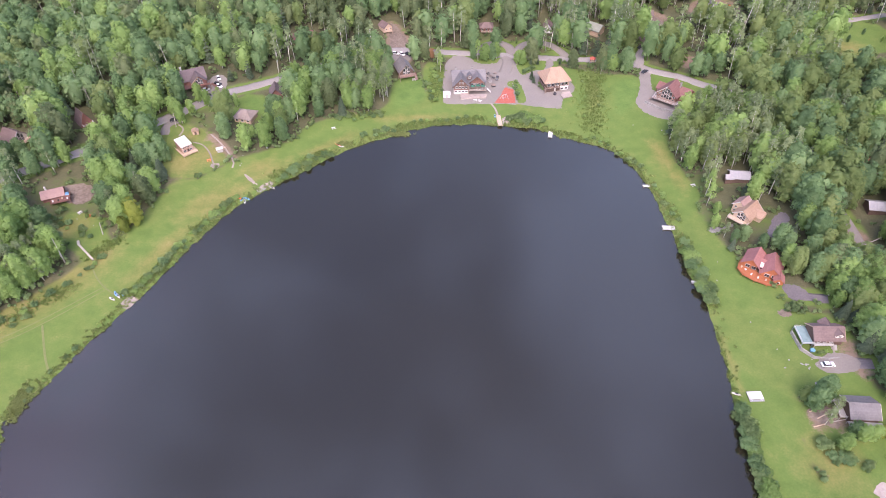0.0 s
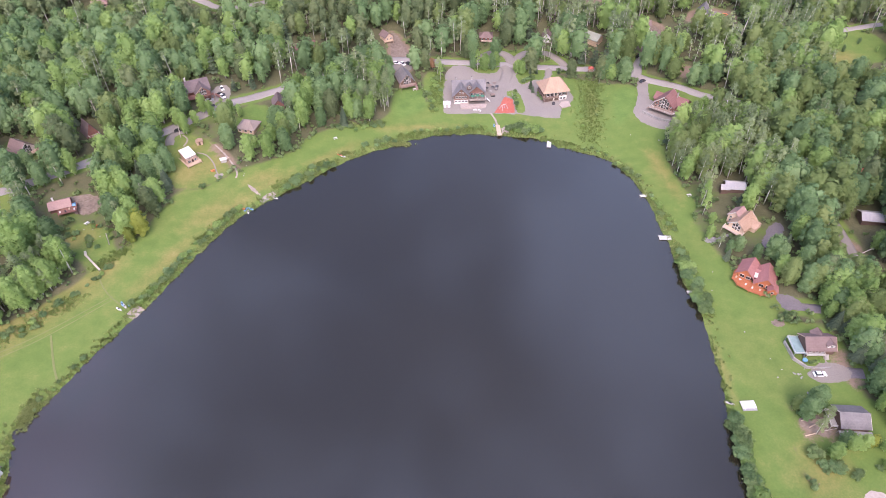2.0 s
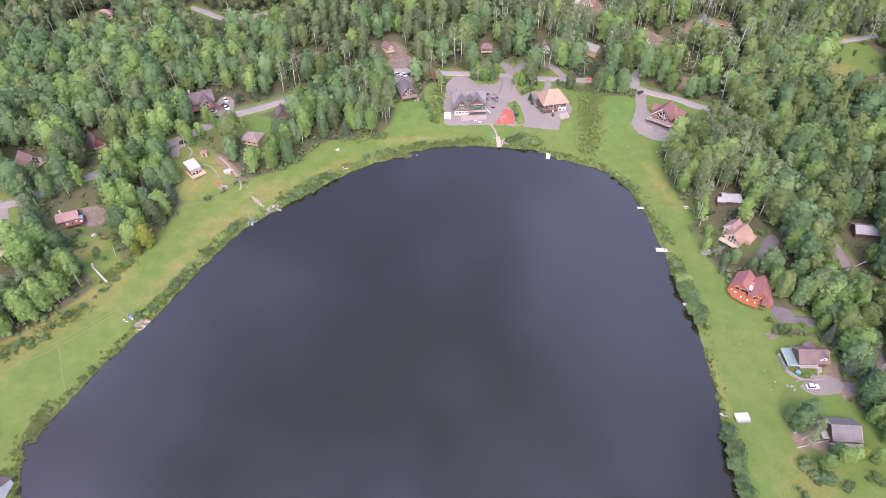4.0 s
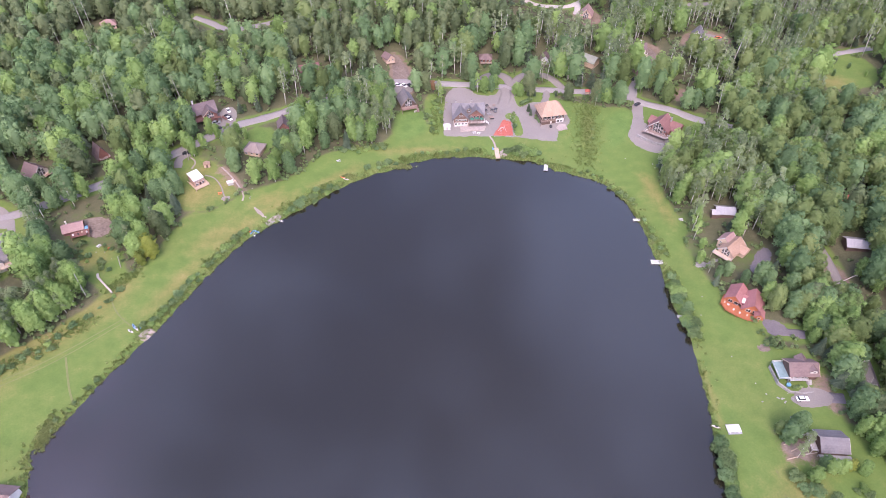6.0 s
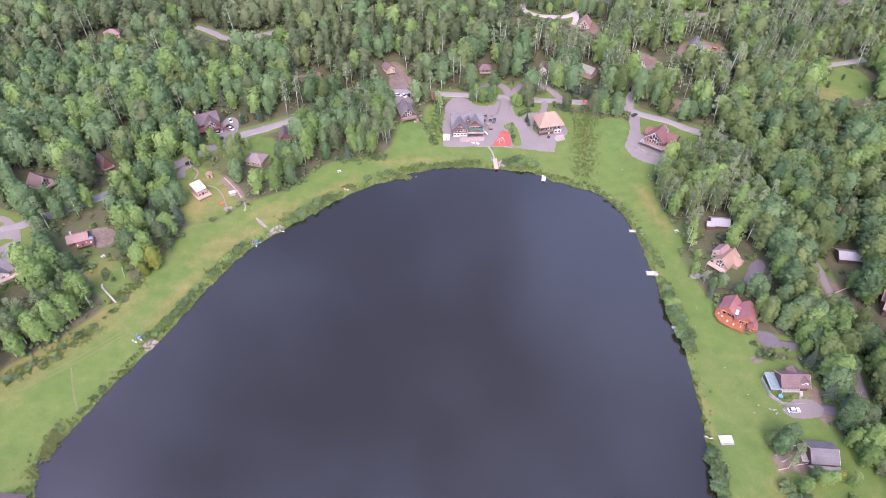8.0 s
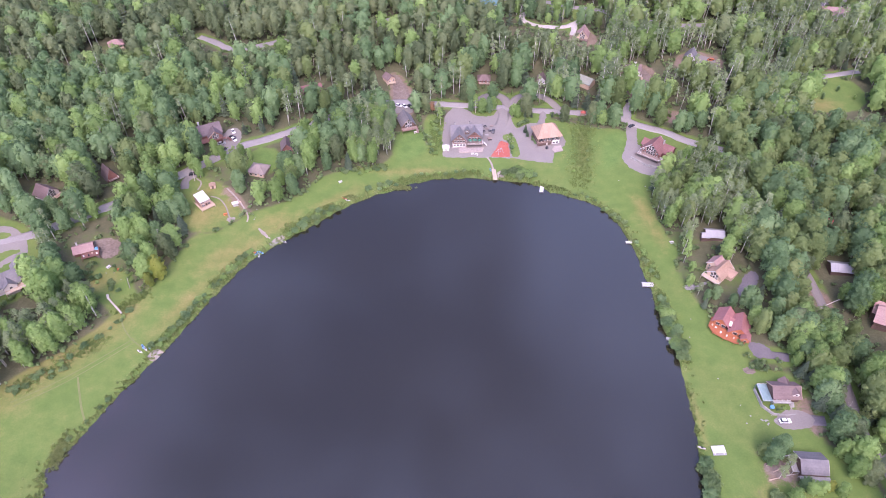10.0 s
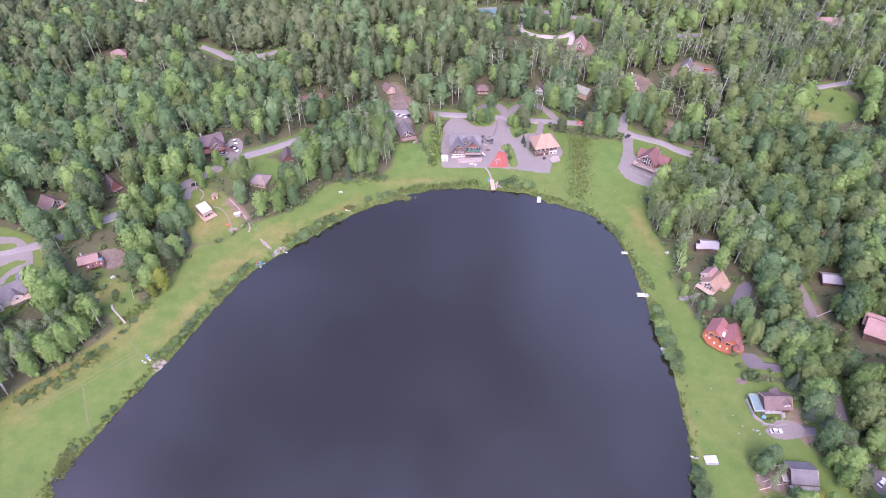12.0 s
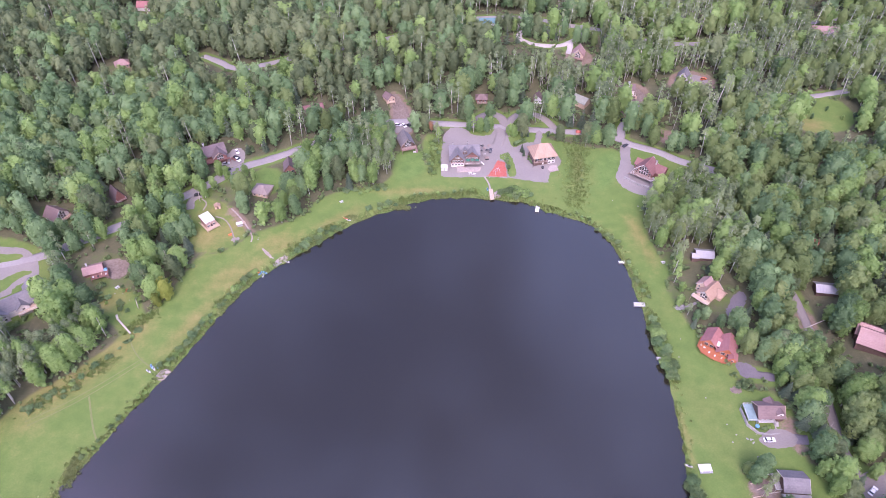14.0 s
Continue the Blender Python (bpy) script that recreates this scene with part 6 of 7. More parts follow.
def joined(name, plants, rows, mats, label, category):
    """One mesh of many plants. Rows: plant, x, y, z, turn, width, height."""
    vs, fs, ms, k = [], [], [], 0
    shade = np.random.default_rng(len(rows)).random(len(rows))
    for i, x, y, z, turn, sw, sh in rows:
        t = plants[i]
        c, s = math.cos(turn), math.sin(turn)
        v = t.v * (sw, sw, sh)
        vs.append(np.column_stack([v[:, 0] * c - v[:, 1] * s + x, v[:, 0] * s + v[:, 1] * c + y, v[:, 2] + z]))
        fs.append(t.f + k)
        ms.append(t.m)
        k += len(v)
    v, f, m = np.concatenate(vs), np.concatenate(fs), np.concatenate(ms)
    me = bpy.data.meshes.new(name)
    me.vertices.add(len(v))
    me.vertices.foreach_set("co", v.astype(np.float32).ravel())
    me.loops.add(len(f) * 3)
    me.loops.foreach_set("vertex_index", f.astype(np.int32).ravel())
    me.polygons.add(len(f))
    me.polygons.foreach_set("loop_start", np.arange(0, len(f) * 3, 3, dtype=np.int32))
    me.polygons.foreach_set("material_index", (m == 1).astype(np.int32))
    me.polygons.foreach_set("use_smooth", m > 0)
    own = np.repeat(shade, [len(plants[row[0]].v) for row in rows])
    me.attributes.new("tree", "FLOAT", "POINT").data.foreach_set("value", own.astype(np.float32))
    for mat in mats:
        me.materials.append(mat)
    me.update(calc_edges=True)
    return tagged(new(name, me), label, category, kind="stuff")


def split_meshes(t, leaf, bark):
    """The trunk's and the crown's meshes of a plant."""
    out = []
    for slot, mat, name in ((1, bark, "trunk"), (0, leaf, "crown")):
        pick = t.m == 1 if slot else t.m != 1
        f = t.f[pick]
        used, g = np.unique(f, return_inverse=True)
        me = bpy.data.meshes.new(name)
        me.from_pydata(t.v[used].tolist(), [], g.reshape(-1, 3).tolist())
        me.polygons.foreach_set("use_smooth", t.m[pick] > 0)
        me.materials.append(mat)
        me.update()
        out.append(me)
    return out


def stand(name, kind, x, y, turn, size, label, category, group, z=None):
    trunk, crown = kind
    ob = new(name)
    ob.matrix_world = pose(x, y, height(x, y) if z is None else z, 0, 0, turn) @ Matrix.Diagonal((size[0], size[0], size[1], 1))
    tagged(ob, label, category, group)
    for n, me in (("trunk", trunk), ("crown" if category != "shrub" else "foliage", crown)):
        child = new(n, me)
        child.parent = ob
    return ob


# near kinds, with fuller crowns, each a pair of meshes
NEAR = {
    "maple": [split_meshes(broadleaf(10 + k, 16.0, (4.8, 4.2, 5.3, 4.5, 3.9)[k], 42, 1500, 0.1, 0.24, 0.33), (LEAF, LEAF, LEAF_LIGHT, LEAF_BLUE, LEAF)[k], BARK) for k in range(5)],
    "warm": [split_meshes(broadleaf(20 + k, 15.5, (4.4, 3.9)[k], 38, 1350, 0.12, 0.22, 0.33), LEAF_WARM, BARK) for k in range(2)],
    "light": [split_meshes(broadleaf(30 + k, 16.0, 3.7, 32, 1100, 0.16, 0.22, 0.33), LEAF_LIGHT, BIRCH) for k in range(3)],
    "birch": [split_meshes(birch(50 + k, 15.5, 2.8, 16, 800, 0.32), (LEAF_LIGHT, LEAF_GREY, LEAF_GREY)[k], BIRCH) for k in range(3)],
    "yellow": [split_meshes(broadleaf(60, 12.5, 3.4, 18, 900, 0.12, 0.2, 0.32), LEAF_YELLOW, BARK)],
    "rusty": [split_meshes(broadleaf(61, 8.0, 1.8, 9, 420, 0.3, 0.14, 0.28), RUSTY, BARK)],
    "spruce": [split_meshes(spruce(70 + k, 13.0, 3.0, 15, 12), NEEDLE, BARK) for k in range(3)],
    "shrub": [split_meshes(shrub(80 + k, 2.0, 2.4, 9, 520, 1), (HEDGE, HEDGE, LEAF_LIGHT, LEAF)[k], BARK) for k in range(4)],
}
WORDS = {
    "maple": ("maple_tree", "full-crowned dark green broadleaf tree at the wood's edge", "tree"),
    "warm": ("ash_tree", "warm yellowish-green broadleaf tree with full crown", "tree"),
    "light": ("poplar_tree", "tall bright green broadleaf tree with pale trunk", "tree"),
    "birch": ("birch_tree", "slim pale-stemmed birch with open grey-green crown", "tree"),
    "yellow": ("yellow_tree", "yellow-green broadleaf tree turning early", "tree"),
    "rusty": ("rusty_tree", "young tree with withered rusty leaves", "tree"),
    "spruce": ("spruce_tree", "dark conical spruce with drooping boughs", "tree"),
    "shrub": ("shrub", "rounded leafy green shrub on the lake shore", "shrub"),
}


def plant(kind, x, y, rng, size=1.0):
    name, label, category = WORDS[kind]
    pick = NEAR[kind][int(rng.integers(len(NEAR[kind])))]
    s = size * rng.uniform(0.85, 1.15)
    return stand(name, pick, x, y, float(rng.uniform(0, 360)), (s, s * rng.uniform(0.9, 1.12)), label, category, category + "s along the shore")


# single trees that stand out
trng = np.random.default_rng(5)


def grow(*rows):
    for kind, x, y, size in rows:
        plant(kind, x, y, trng, size)


# west shore and cabins
grow(("yellow", -136, 208, 1.0), ("yellow", -139, 203, 0.75), ("birch", -147, 214, 0.9), ("light", -92, 277, 0.7), ("light", -88, 283, 0.85), ("light", -86, 276, 0.8), ("light", -100, 272, 0.55), ("light", -142, 285, 0.75), ("light", -137, 280, 0.7))
grow(("light", -128, 296, 0.75), ("light", -119, 300, 0.6), ("maple", -124, 292, 0.5), ("light", -113, 297, 0.5), ("light", -134, 288, 0.6), ("light", -133, 298, 0.6), ("maple", -140, 246, 0.9), ("maple", -137, 251, 0.85), ("maple", -198, 243, 0.75), ("maple", -202, 240, 0.7), ("spruce", -192, 168, 0.5))
# east shore, leaning over the drives
grow(("light", 138, 183, 0.7), ("maple", 141, 174.5, 0.75), ("light", 145, 166.5, 0.85), ("spruce", 144.5, 155, 0.8), ("maple", 151, 166, 0.95), ("light", 144.5, 160.5, 0.6), ("warm", 150, 156, 0.85), ("light", 150.5, 147, 0.85), ("maple", 149.5, 139.5, 0.7), ("spruce", 149, 129.5, 0.75))
grow(("maple", 123.5, 199, 0.55), ("spruce", 117, 194, 0.5), ("maple", 129, 194, 0.6), ("maple", 135.5, 193.5, 0.7), ("spruce", 142, 198, 0.7), ("light", 147.5, 203, 0.8), ("light", 113.5, 208, 0.5))
# north side, along the road
grow(("light", -50, 338, 1.15), ("light", -46, 331, 1.1), ("light", -54, 333, 1.05), ("light", -47, 343, 1.05), ("light", -43, 325, 1.0), ("rusty", -11, 352, 1.1), ("maple", -15, 353, 0.8), ("birch", -8, 348, 0.8))
grow(("birch", -6, 340, 0.7), ("maple", 64, 458, 0.55), ("maple", 70, 460, 0.6), ("maple", 76, 458, 0.55), ("light", 82, 460, 0.55), ("maple", 70, 454.5, 0.45), ("maple", 13, 354.5, 0.6), ("maple", 20, 353.5, 0.72), ("maple", 24.5, 354, 0.74), ("light", 27, 355.5, 0.62))
grow(("birch", 16, 353, 0.8), ("maple", 39.5, 351, 0.58), ("maple", 42, 349, 0.5), ("light", 130, 348, 0.7), ("light", 134, 358, 0.7), ("spruce", 51, 349, 0.3), ("spruce", 47, 349, 0.32), ("spruce", 64, 349, 0.3))
grow(("spruce", 69, 348, 0.34), ("spruce", 46, 333, 0.45), ("spruce", 47, 329, 0.4), ("maple", 88, 342, 0.6), ("maple", 93, 341, 0.65), ("maple", 97, 343, 0.6), ("birch", 86, 337, 0.5), ("maple", 228, 352, 0.3))
grow(("maple", 240, 360, 0.28), ("light", 246, 350, 0.26), ("maple", 234, 366, 0.25))
# east houses and their wood
grow(("maple", 119, 198, 0.5), ("maple", 122.5, 201, 0.48), ("birch", 116.5, 202, 0.5), ("maple", 121, 119, 0.75), ("maple", 124, 122, 0.7), ("birch", 126, 116, 0.6), ("birch", 122, 112, 0.65), ("maple", 129, 108, 0.5))
grow(("light", 133, 106, 0.55), ("light", 140, 105, 0.55), ("maple", 124, 104, 0.5), ("spruce", 150, 158, 0.9), ("spruce", 148, 163, 0.8), ("spruce", 147, 153, 0.75), ("birch", 116, 229, 0.8), ("birch", 119, 234, 0.8))
grow(("birch", 115, 223, 0.65), ("light", 117, 217, 0.5), ("maple", 147, 127, 0.9), ("light", 145, 120, 0.7), ("maple", 150, 117, 0.9), ("light", 147, 112, 0.8), ("maple", 152, 110, 0.8), ("maple", 153, 127, 0.85))
grow(("birch", 121, 239, 0.85), ("birch", 118, 236, 0.8), ("light", 165, 128, 0.65), ("light", 163, 118, 0.6), ("maple", 150, 141, 0.8), ("maple", 151, 133, 0.75), ("light", 150, 125, 0.7), ("maple", 149, 150, 0.8))
grow(("maple", 154, 148, 0.85), ("maple", 148, 168, 0.8), ("maple", 142, 175, 0.7), ("maple", 155, 170, 0.85), ("light", 154, 156, 0.75), ("maple", 138, 180, 0.75), ("maple", 144, 186, 0.8), ("maple", 137, 190, 0.75))
grow(("maple", 152, 180, 0.85), ("yellow", 151, 124, 0.55), ("yellow", 137, 107, 0.5), ("light", 130, 106, 0.5), ("warm", 119, 122, 0.5))


# shrubs on the banks: stretches of the shore by a line, spread and count
def hedge_row(x0, y0, x1, y1, wide, count, size):
    for k in range(count):
        u = (k + trng.uniform(0.1, 0.9)) / count
        plant("shrub", x0 + (x1 - x0) * u + trng.normal(0, wide * 0.6), y0 + (y1 - y0) * u + trng.normal(0, wide * 0.6), trng, size * trng.uniform(0.7, 1.2))


hedge_row(-84, 240, -60, 264, 2.2, 22, 0.95)
hedge_row(-112, 203, -98, 228, 1.8, 16, 0.85)
hedge_row(-126, 168, -113, 200, 1.8, 20, 0.8)
hedge_row(-44, 278, -30, 285, 2.0, 8, 0.9)
hedge_row(-24, 292, 16, 296, 2.0, 8, 0.6)
hedge_row(33, 294, 47, 292.5, 2.2, 13, 1.5)
hedge_row(37, 312, 36, 330, 1.4, 9, 0.6)
hedge_row(42, 340, 48, 345, 1.2, 6, 0.8)
hedge_row(50, 330, 52, 320, 0.5, 4, 0.7)
hedge_row(84, 266, 93, 250, 1.6, 8, 0.7)
hedge_row(96, 240, 101, 212, 1.5, 10, 0.75)
hedge_row(99, 199, 101.5, 165, 1.6, 24, 1.3)
hedge_row(97.6, 119, 95.6, 84, 1.7, 26, 1.3)
hedge_row(-177, 142, -160, 158, 2.5, 14, 0.7)
hedge_row(-160, 160, -142, 190, 2.0, 12, 0.75)
hedge_row(76, 292, 80, 335, 5.0, 5, 0.5)
hedge_row(-11, 314, -7, 345, 3.0, 16, 0.75)
hedge_row(-62, 291, -36, 297, 2.0, 14, 0.8)
hedge_row(127, 160, 134, 163, 1.5, 5, 0.6)
hedge_row(126, 97, 142, 100, 1.2, 5, 0.9)
hedge_row(118, 104, 126, 99, 2.2, 8, 1.0)
hedge_row(130, 140.5, 134.5, 140.5, 0.6, 6, 0.4)
hedge_row(68, 277, 84, 272, 1.5, 6, 0.55)
hedge_row(-146, 120, -136, 146, 1.5, 7, 0.5)
hedge_row(-170, 206, -152, 200, 3.0, 10, 0.7)
hedge_row(-160, 214, -150, 205, 2.0, 6, 0.6)

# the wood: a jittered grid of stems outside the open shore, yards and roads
# strips kept treeless on the camera side, so roads and houses show
VIEW_GAPS = []
VIEW_GAPS += [(158, 124, 160, 152, 9), (180, 172, 200, 170, 14), (134, 203, 146, 206, 14), (-136, 310, -122, 313, 14), (112, 298, 132, 304, 12), (146, 398, 172, 398, 18)]
VIEW_GAPS += [(-240, 402, -222, 402, 20), (-98, 362, -80, 362, 9), (84, 430, 102, 430, 20), (-150, 281, -141, 288, 9), (-128, 302, -121, 308, 7), (-66, 350, -58, 352, 10), (50, 447, 100, 447, 28)]
VIEW_GAPS += [(140, 458, 193, 449, 16), (-178, 425, -150, 408, 26), (-140, 412, -125, 420, 22), (222, 340, 246, 342, 22), (-52, 453, -40, 458, 14), (20, 490, 72, 486, 12)]
VIEW_GAPS += [(107, 346, 126, 378, 7), (110, 340, 150, 312, 8), (262, 474, 300, 480, 8)]
SEEN = 0.72  # half breadth of the wood per metre ahead
frng = np.random.default_rng(11)
gx, gy = [a.ravel() for a in np.meshgrid(np.arange(-440, 440, 7.1), np.arange(70, 572, 7.2))]
gx, gy = gx + frng.uniform(-2.0, 2.0, gx.size), gy + frng.uniform(-2.0, 2.0, gy.size)
ok = (np.abs(gx) < SEEN * (0.72 * gy + 170) + 22) & (frng.random(gx.size) > 0.06)
gx, gy = gx[ok], gy[ok]
# thickets of slim stems between
for x0, x1, y0, y1, count in [(55, 125, 364, 440, 240), (105, 152, 234, 304, 190), (110, 300, 385, 480, 420), (-205, -150, 130, 192, 150), (-60, -25, 300, 350, 60), (152, 230, 320, 380, 120)]:
    gx, gy = np.append(gx, frng.uniform(x0, x1, count)), np.append(gy, frng.uniform(y0, y1, count))
slim = np.arange(gx.size) >= ok.sum()
for x0, x1, y0, y1, count in [(138, 230, 122, 300, 260), (-250, -140, 225, 330, 60)]:  # and fuller trees
    gx, gy, slim = np.append(gx, frng.uniform(x0, x1, count)), np.append(gy, frng.uniform(y0, y1, count)), np.append(slim, np.zeros(count, bool))
edge = signed_gap(gx, gy, RING_LINE)
ok = (edge > 0.5)
ok &= signed_gap(gx, gy, SHORE_LINE) > 8
for _, corners in CLEARINGS:
    ok &= signed_gap(gx, gy, rounded(corners, 1)) > 0.8
for _, mat, wide, line in ROAD_LINES:
    ok &= line_gap(gx, gy, line, False) > wide / 2 + (1.3 if mat is ROAD else 0.6)
for _, _, ring in LOTS:
    ok &= signed_gap(gx, gy, np.array(ring, float)) > 1.5
for ob in list(scene.collection.objects):
    if ob.get("group") == HOUSES:
        ok &= np.hypot(gx - ob.location.x, gy - ob.location.y) > (11.0 if ob.location.x < 100 else 9.0) * ob.scale.x
        # trees between each house and the camera are left out, for the view
        out = -np.array(ob.location.xy) / np.hypot(*ob.location.xy)
        u, v = (gx - ob.location.x) * out[0] + (gy - ob.location.y) * out[1], (gx - ob.location.x) * out[1] - (gy - ob.location.y) * out[0]
        ok &= ~((u > 0) & (u < CLEAR[ob.name]) & (np.abs(v) < 8.5))
# each strip reaches from its line towards the camera
for x0, y0, x1, y1, deep in VIEW_GAPS:
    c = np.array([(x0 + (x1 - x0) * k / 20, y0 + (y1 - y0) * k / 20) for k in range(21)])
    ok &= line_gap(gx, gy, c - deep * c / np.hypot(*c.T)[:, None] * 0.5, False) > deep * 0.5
gx, gy, edge, slim = gx[ok], gy[ok], edge[ok], slim[ok]
gz = ground_height(gx, gy)
northeast = np.clip((gx - 60) / 60, 0, 1) * np.clip((gy - 350) / 40, 0, 1)
east = np.clip((gx - 100) / 20, 0, 1)
drift = np.array([noise.noise((x / 22, y / 22, 5.2)) for x, y in zip(gx, gy)])
pick = np.argsort(np.argsort(0.75 * frng.random(gx.size) + drift)) / gx.size  # kinds stand in groups
patchy = np.array([noise.noise((x / 45, y / 45, 3.1)) for x, y in zip(gx, gy)])
kind = np.where(pick < 0.07 + 0.5 * northeast + 0.1 * (patchy > 0.25), 1, 0)  # 0 broadleaf, 1 birch, 2 spruce, 3 light, 4 grey
birches = ((gx < -148) & (gy < 192)) | ((gx > 55) & (gx < 125) & (gy > 362) & (gy < 440)) | ((gx > 105) & (gx < 150) & (gy > 235) & (gy < 300))
kind = np.where(birches & (pick < 0.6), 1, kind)
kind = np.where((pick > 0.93 - 0.1 * east), 2, kind)
# more of the lighter leaf colour westward stands in for brighter light there
west_bright = np.clip((-gx - 60) / 40, 0, 1) * np.clip((380 - gy) / 60, 0, 1)
kind = np.where((pick > 0.66 - 0.1 * east - 0.3 * west_bright * (0.4 + 0.6 * (patchy > -0.1))) & (pick < 0.74), 3, kind)
kind = np.where((pick > 0.74) & (pick < 0.82), 4, kind)
kind = np.where((kind == 4) & (gy < 330) & (frng.random(gx.size) < 0.75), 0, kind)
kind = np.where((pick > 0.3) & (pick < 0.36 + 0.24 * east), 5, kind)

# haze and shade of the far wood are put into a bluer leaf colour
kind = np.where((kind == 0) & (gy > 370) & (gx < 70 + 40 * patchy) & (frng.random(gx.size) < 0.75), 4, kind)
kind = np.where(slim & (kind != 3), 1, kind)
kind = np.where((gx < -146) & (gy < 195), np.where(pick < 0.85, 1, 3), kind)
near = np.zeros(gx.size, bool)
order = np.argsort(edge + 0.12 * np.maximum(gy - 250, 0))
near[order[:290]] = True
for x, y, k in zip(gx[near], gy[near], kind[near]):
    k = 3 if k in (0, 4) and x < 0 and trng.random() < 0.45 else k  # brighter poplars on the west and north edges
    plant(("maple", "birch", "spruce", "light", "maple", "warm")[k], x, y, trng, trng.uniform(0.82, 1.05))

far = np.searchsorted([215, 320, 430], gy)
swell = np.array([noise.noise((x / 26, y / 26, 8.4)) + 0.5 * noise.noise((x / 70, y / 70, 1.7)) for x, y in zip(gx, gy)])  # the canopy's rise and fall
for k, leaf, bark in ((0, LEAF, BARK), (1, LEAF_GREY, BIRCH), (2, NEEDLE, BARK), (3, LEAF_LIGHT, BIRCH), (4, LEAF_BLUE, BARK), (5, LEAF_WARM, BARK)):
    made = []
    for v in range(12):
        tier = v // 3  # finer in front, plainer towards the back of the wood
        if k == 1:
            made.append(birch(200 + v, 17.0, 2.8, (12, 9, 7, 6)[tier], (400, 230, 110, 70)[tier], (0.36, 0.45, 0.62, 0.78)[tier]))
        elif k == 2:
            made.append(spruce(210 + v, 13.0, 2.9, (14, 10, 8, 7)[tier], (11, 9, 7, 6)[tier]))
        else:
            made.append(broadleaf(220 + 10 * k + v, 17.0, (4.7, 4.0, 5.2)[v % 3], (34, 26, 20, 15)[tier], (920, 540, 290, 180)[tier], 0.18, 0.22, (0.34, 0.43, 0.55, 0.68)[tier]))
    rows = []
    for i in np.flatnonzero((kind == k) & ~near):
        s = frng.choice([0.85, 1.0, 1.12]) * frng.uniform(0.9, 1.1) * (1 + 0.32 * np.clip(swell[i], -0.7, 0.5))
        rows.append((int(frng.integers(3)) + 3 * int(far[i]), gx[i], gy[i], gz[i], frng.uniform(0, 6.28), s * frng.uniform(0.9, 1.15), s * frng.uniform(0.85, 1.15)))
    words = {0: "dense green broadleaf wood round the lake", 1: "stand of pale-stemmed birches and aspens", 2: "scattered dark spruces in the wood", 3: "brighter green poplars in the wood", 4: "darker blue-green trees, most far ones so coloured for haze and shade", 5: "warm yellowish-green trees in the wood"}[k]
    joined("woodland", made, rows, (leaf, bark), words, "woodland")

# undergrowth beneath the wood's edge and among the birches
ux, uy = frng.uniform(-430, 430, 26000), frng.uniform(90, 520, 26000)
ok = (np.abs(ux) < SEEN * (0.72 * uy + 170))
ux, uy = ux[ok], uy[ok]
ring_gap = signed_gap(ux, uy, RING_LINE)
ok = (ring_gap > -1.5) & (ring_gap < 150) & (signed_gap(ux, uy, SHORE_LINE) > 6)
for sort, corners in CLEARINGS:
    if sort == "rough":
        continue
    ok &= signed_gap(ux, uy, rounded(corners, 1)) > -0.5
for _, _, wide, line in ROAD_LINES:
    ok &= line_gap(ux, uy, line, False) > wide / 2 + 0.8
for _, _, ring in LOTS:
    ok &= signed_gap(ux, uy, np.array(ring, float)) > 0.5
for ob in list(scene.collection.objects):
    if ob.get("group") == HOUSES:
        ok &= np.hypot(ux - ob.location.x, uy - ob.location.y) > 8.0
brushy = ((ux > 20) & (ux < 300) & (uy > 366) & (uy < 470) & (frng.random(ux.size) < 0.6)) | ((ux < -148) & (uy < 195)) | ((np.abs(ux + 170) < 22) & (np.abs(uy - 215) < 18) & (frng.random(ux.size) < 0.5)) | ((np.abs(ux - 50) < 62) & (np.abs(uy - 373) < 9)) | ((np.abs(ux - 234) < 24) & (np.abs(uy - 356) < 20) & (frng.random(ux.size) < 0.5))
edge_first = np.argsort(np.where((ring_gap[ok] < 10) | brushy[ok], 0, 1), kind="stable")
ux, uy = ux[ok][edge_first][:3500], uy[ok][edge_first][:3500]
uz = ground_height(ux, uy)
bushes = [shrub(300 + k, 1.8, 2.6, 2, 34, 1, 0.5) for k in range(4)]
joined("undergrowth", bushes, [(int(frng.integers(4)), x, y, z, frng.uniform(0, 6.28), s, s) for x, y, z, s in zip(ux, uy, uz, frng.uniform(0.55, 1.3, len(ux)))], (HEDGE, BARK), "low green undergrowth beneath the trees", "undergrowth")

# dead and bare stems
bare = [bare_tree(330 + k, 13.0) for k in range(4)]
spots = [(x, y) for x, y in zip(gx, gy) if 20 < x < 250 and 355 < y < 480][::9] + [(x, y) for x, y in zip(gx, gy) if x < -120 and 230 < y < 330][::22] + [(x, y) for x, y in zip(gx, gy) if x > 110 and y < 300][::16]
joined("bare_trees", bare, [(int(frng.integers(4)), x + 2, y - 2.4, height(x + 2, y - 2.4), frng.uniform(0, 6.28), 1, frng.uniform(0.8, 1.15)) for x, y in spots], (DEADWOOD, DEADWOOD), "bare grey dead stems among the trees", "dead trees")

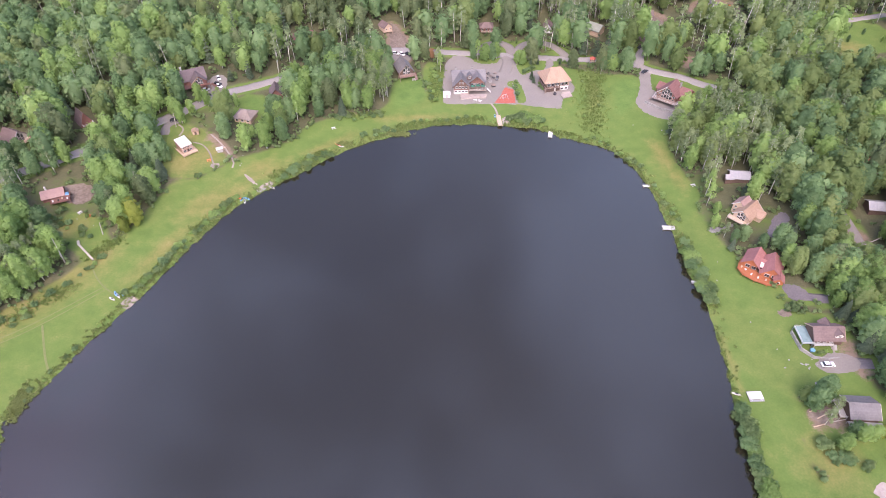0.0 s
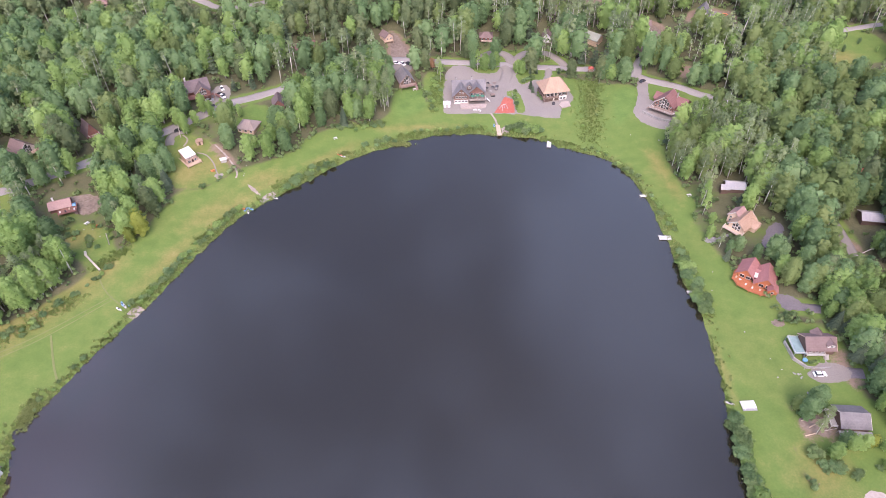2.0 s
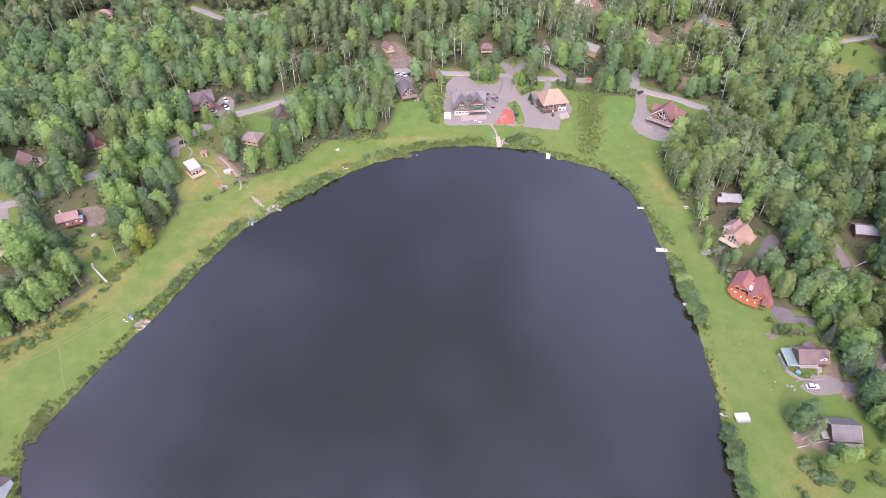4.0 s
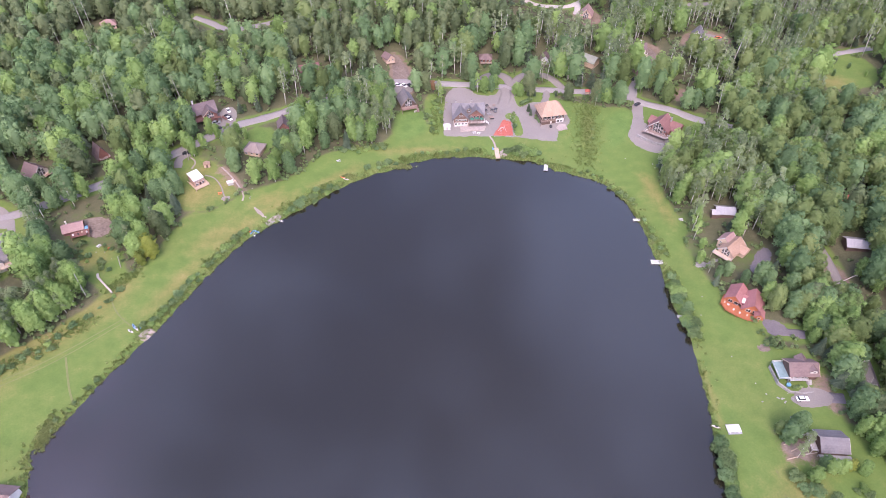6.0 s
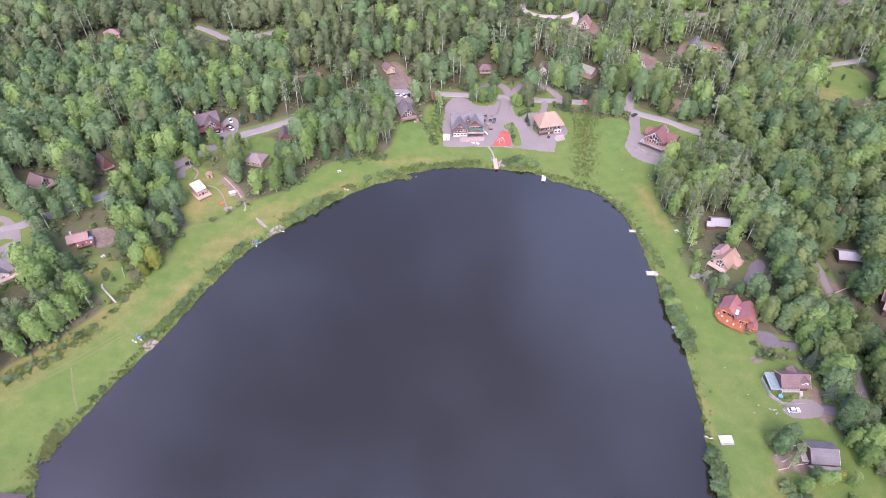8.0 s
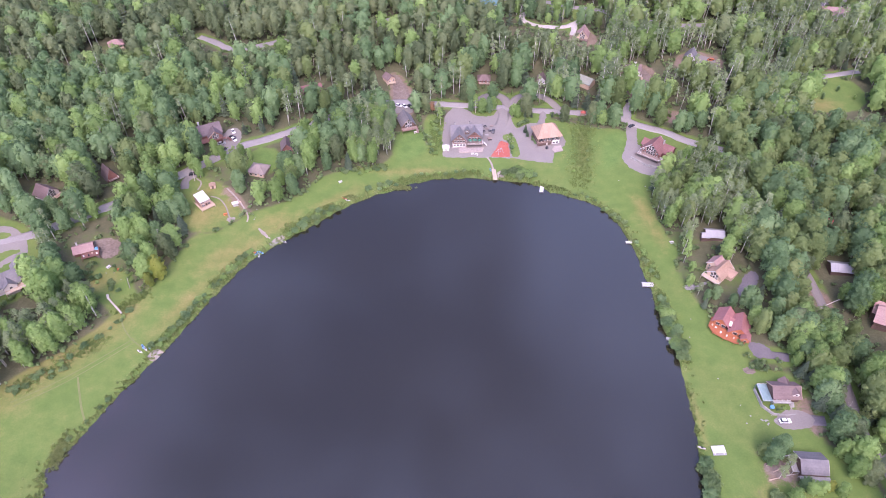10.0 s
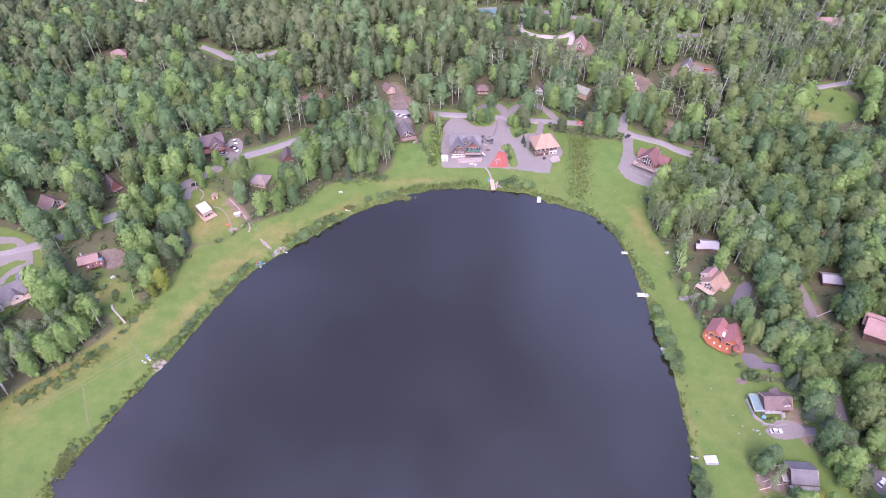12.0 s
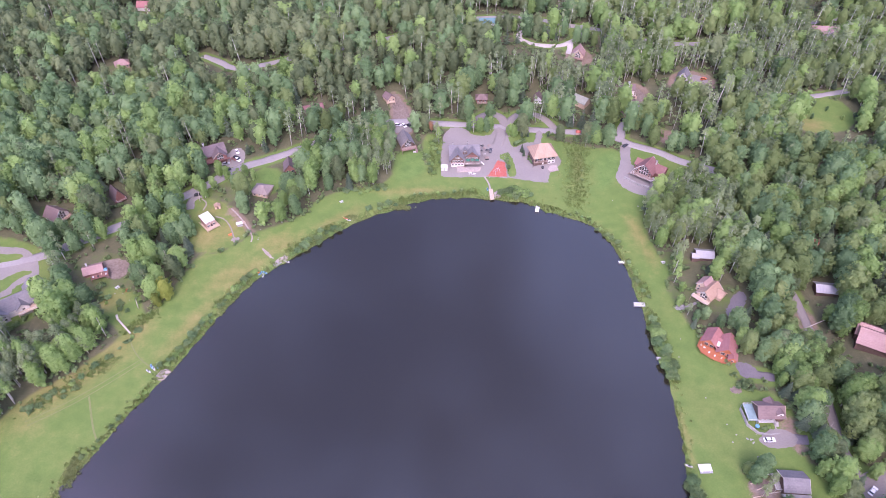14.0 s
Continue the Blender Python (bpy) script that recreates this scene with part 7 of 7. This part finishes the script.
# reeds and tall weeds at the water's edge
reeds = [tuft(400 + k) for k in range(5)]
rows = []
for a, b in zip(SHORE_LINE, np.roll(SHORE_LINE, -1, 0)):
    if min(a[1], b[1]) < 84:
        continue
    out = np.array([b[1] - a[1], a[0] - b[0]])
    out /= np.hypot(*out) + 1e-9
    if within(*(a + out * 3)[:, None], SHORE_LINE)[0]:
        out = -out
    for _ in range(int(np.hypot(*(b - a)) * 4.6)):
        c = a + (b - a) * frng.random() + out * abs(frng.normal(0.2, 2.3))
        if c[0] > 90 and c[1] < 166 and frng.random() < 0.75:
            continue
        s = frng.uniform(0.5, 1.0)
        rows.append((int(frng.integers(5)), c[0], c[1], height(*c), frng.uniform(0, 6.28), s, s * frng.uniform(0.5, 0.95)))
for x, y, a, b, count in [(-27, 281.5, 6, 1.8, 160), (-146, 119, 2.5, 7, 220), (-54, 272, 4, 1.5, 50)]:
    for _ in range(count):
        cx, cy = x + frng.normal(0, a * 0.5), y + frng.normal(0, b * 0.5)
        rows.append((int(frng.integers(5)), cx, cy, max(-0.1, height(cx, cy)), frng.uniform(0, 6.28), 0.9, 0.8))
joined("reeds", reeds, rows, (REED, BARK), "yellow-green reeds and weeds along the waterline", "reeds")

weeds = [tuft(420 + k) for k in range(5)]
rows = []
for x0, y0, x1, y1, wide, count in [(74, 284, 82, 342, 7.0, 900), (-10, 312, -7, 350, 3.5, 260), (-176, 143, -150, 172, 3.5, 320), (-86, 243, -62, 266, 3.0, 260), (-30, 287, 18, 296, 2.5, 420), (86, 262, 102, 214, 1.8, 240), (101, 204, 103, 164, 1.8, 260), (-112, 205, -100, 226, 2.5, 180), (-128, 166, -116, 190, 2.2, 180), (-62, 294, -36, 299, 2.0, 160), (-150, 186, -140, 200, 3.0, 160), (48, 286, 66, 280, 1.6, 90), (99, 150, 97, 112, 1.2, 140)]:
    for _ in range(count):
        u = frng.random()
        cx, cy = x0 + (x1 - x0) * u + frng.normal(0, wide * 0.55), y0 + (y1 - y0) * u + frng.normal(0, wide * 0.55)
        z = height(cx, cy)
        if z > 0.05:
            rows.append((int(frng.integers(5)), cx, cy, z, frng.uniform(0, 6.28), frng.uniform(0.6, 1.2), frng.uniform(0.2, 0.55)))
joined("tall_weeds", weeds, rows, (WEED, BARK), "rough tall weeds on the banks and meadow strips", "weeds")
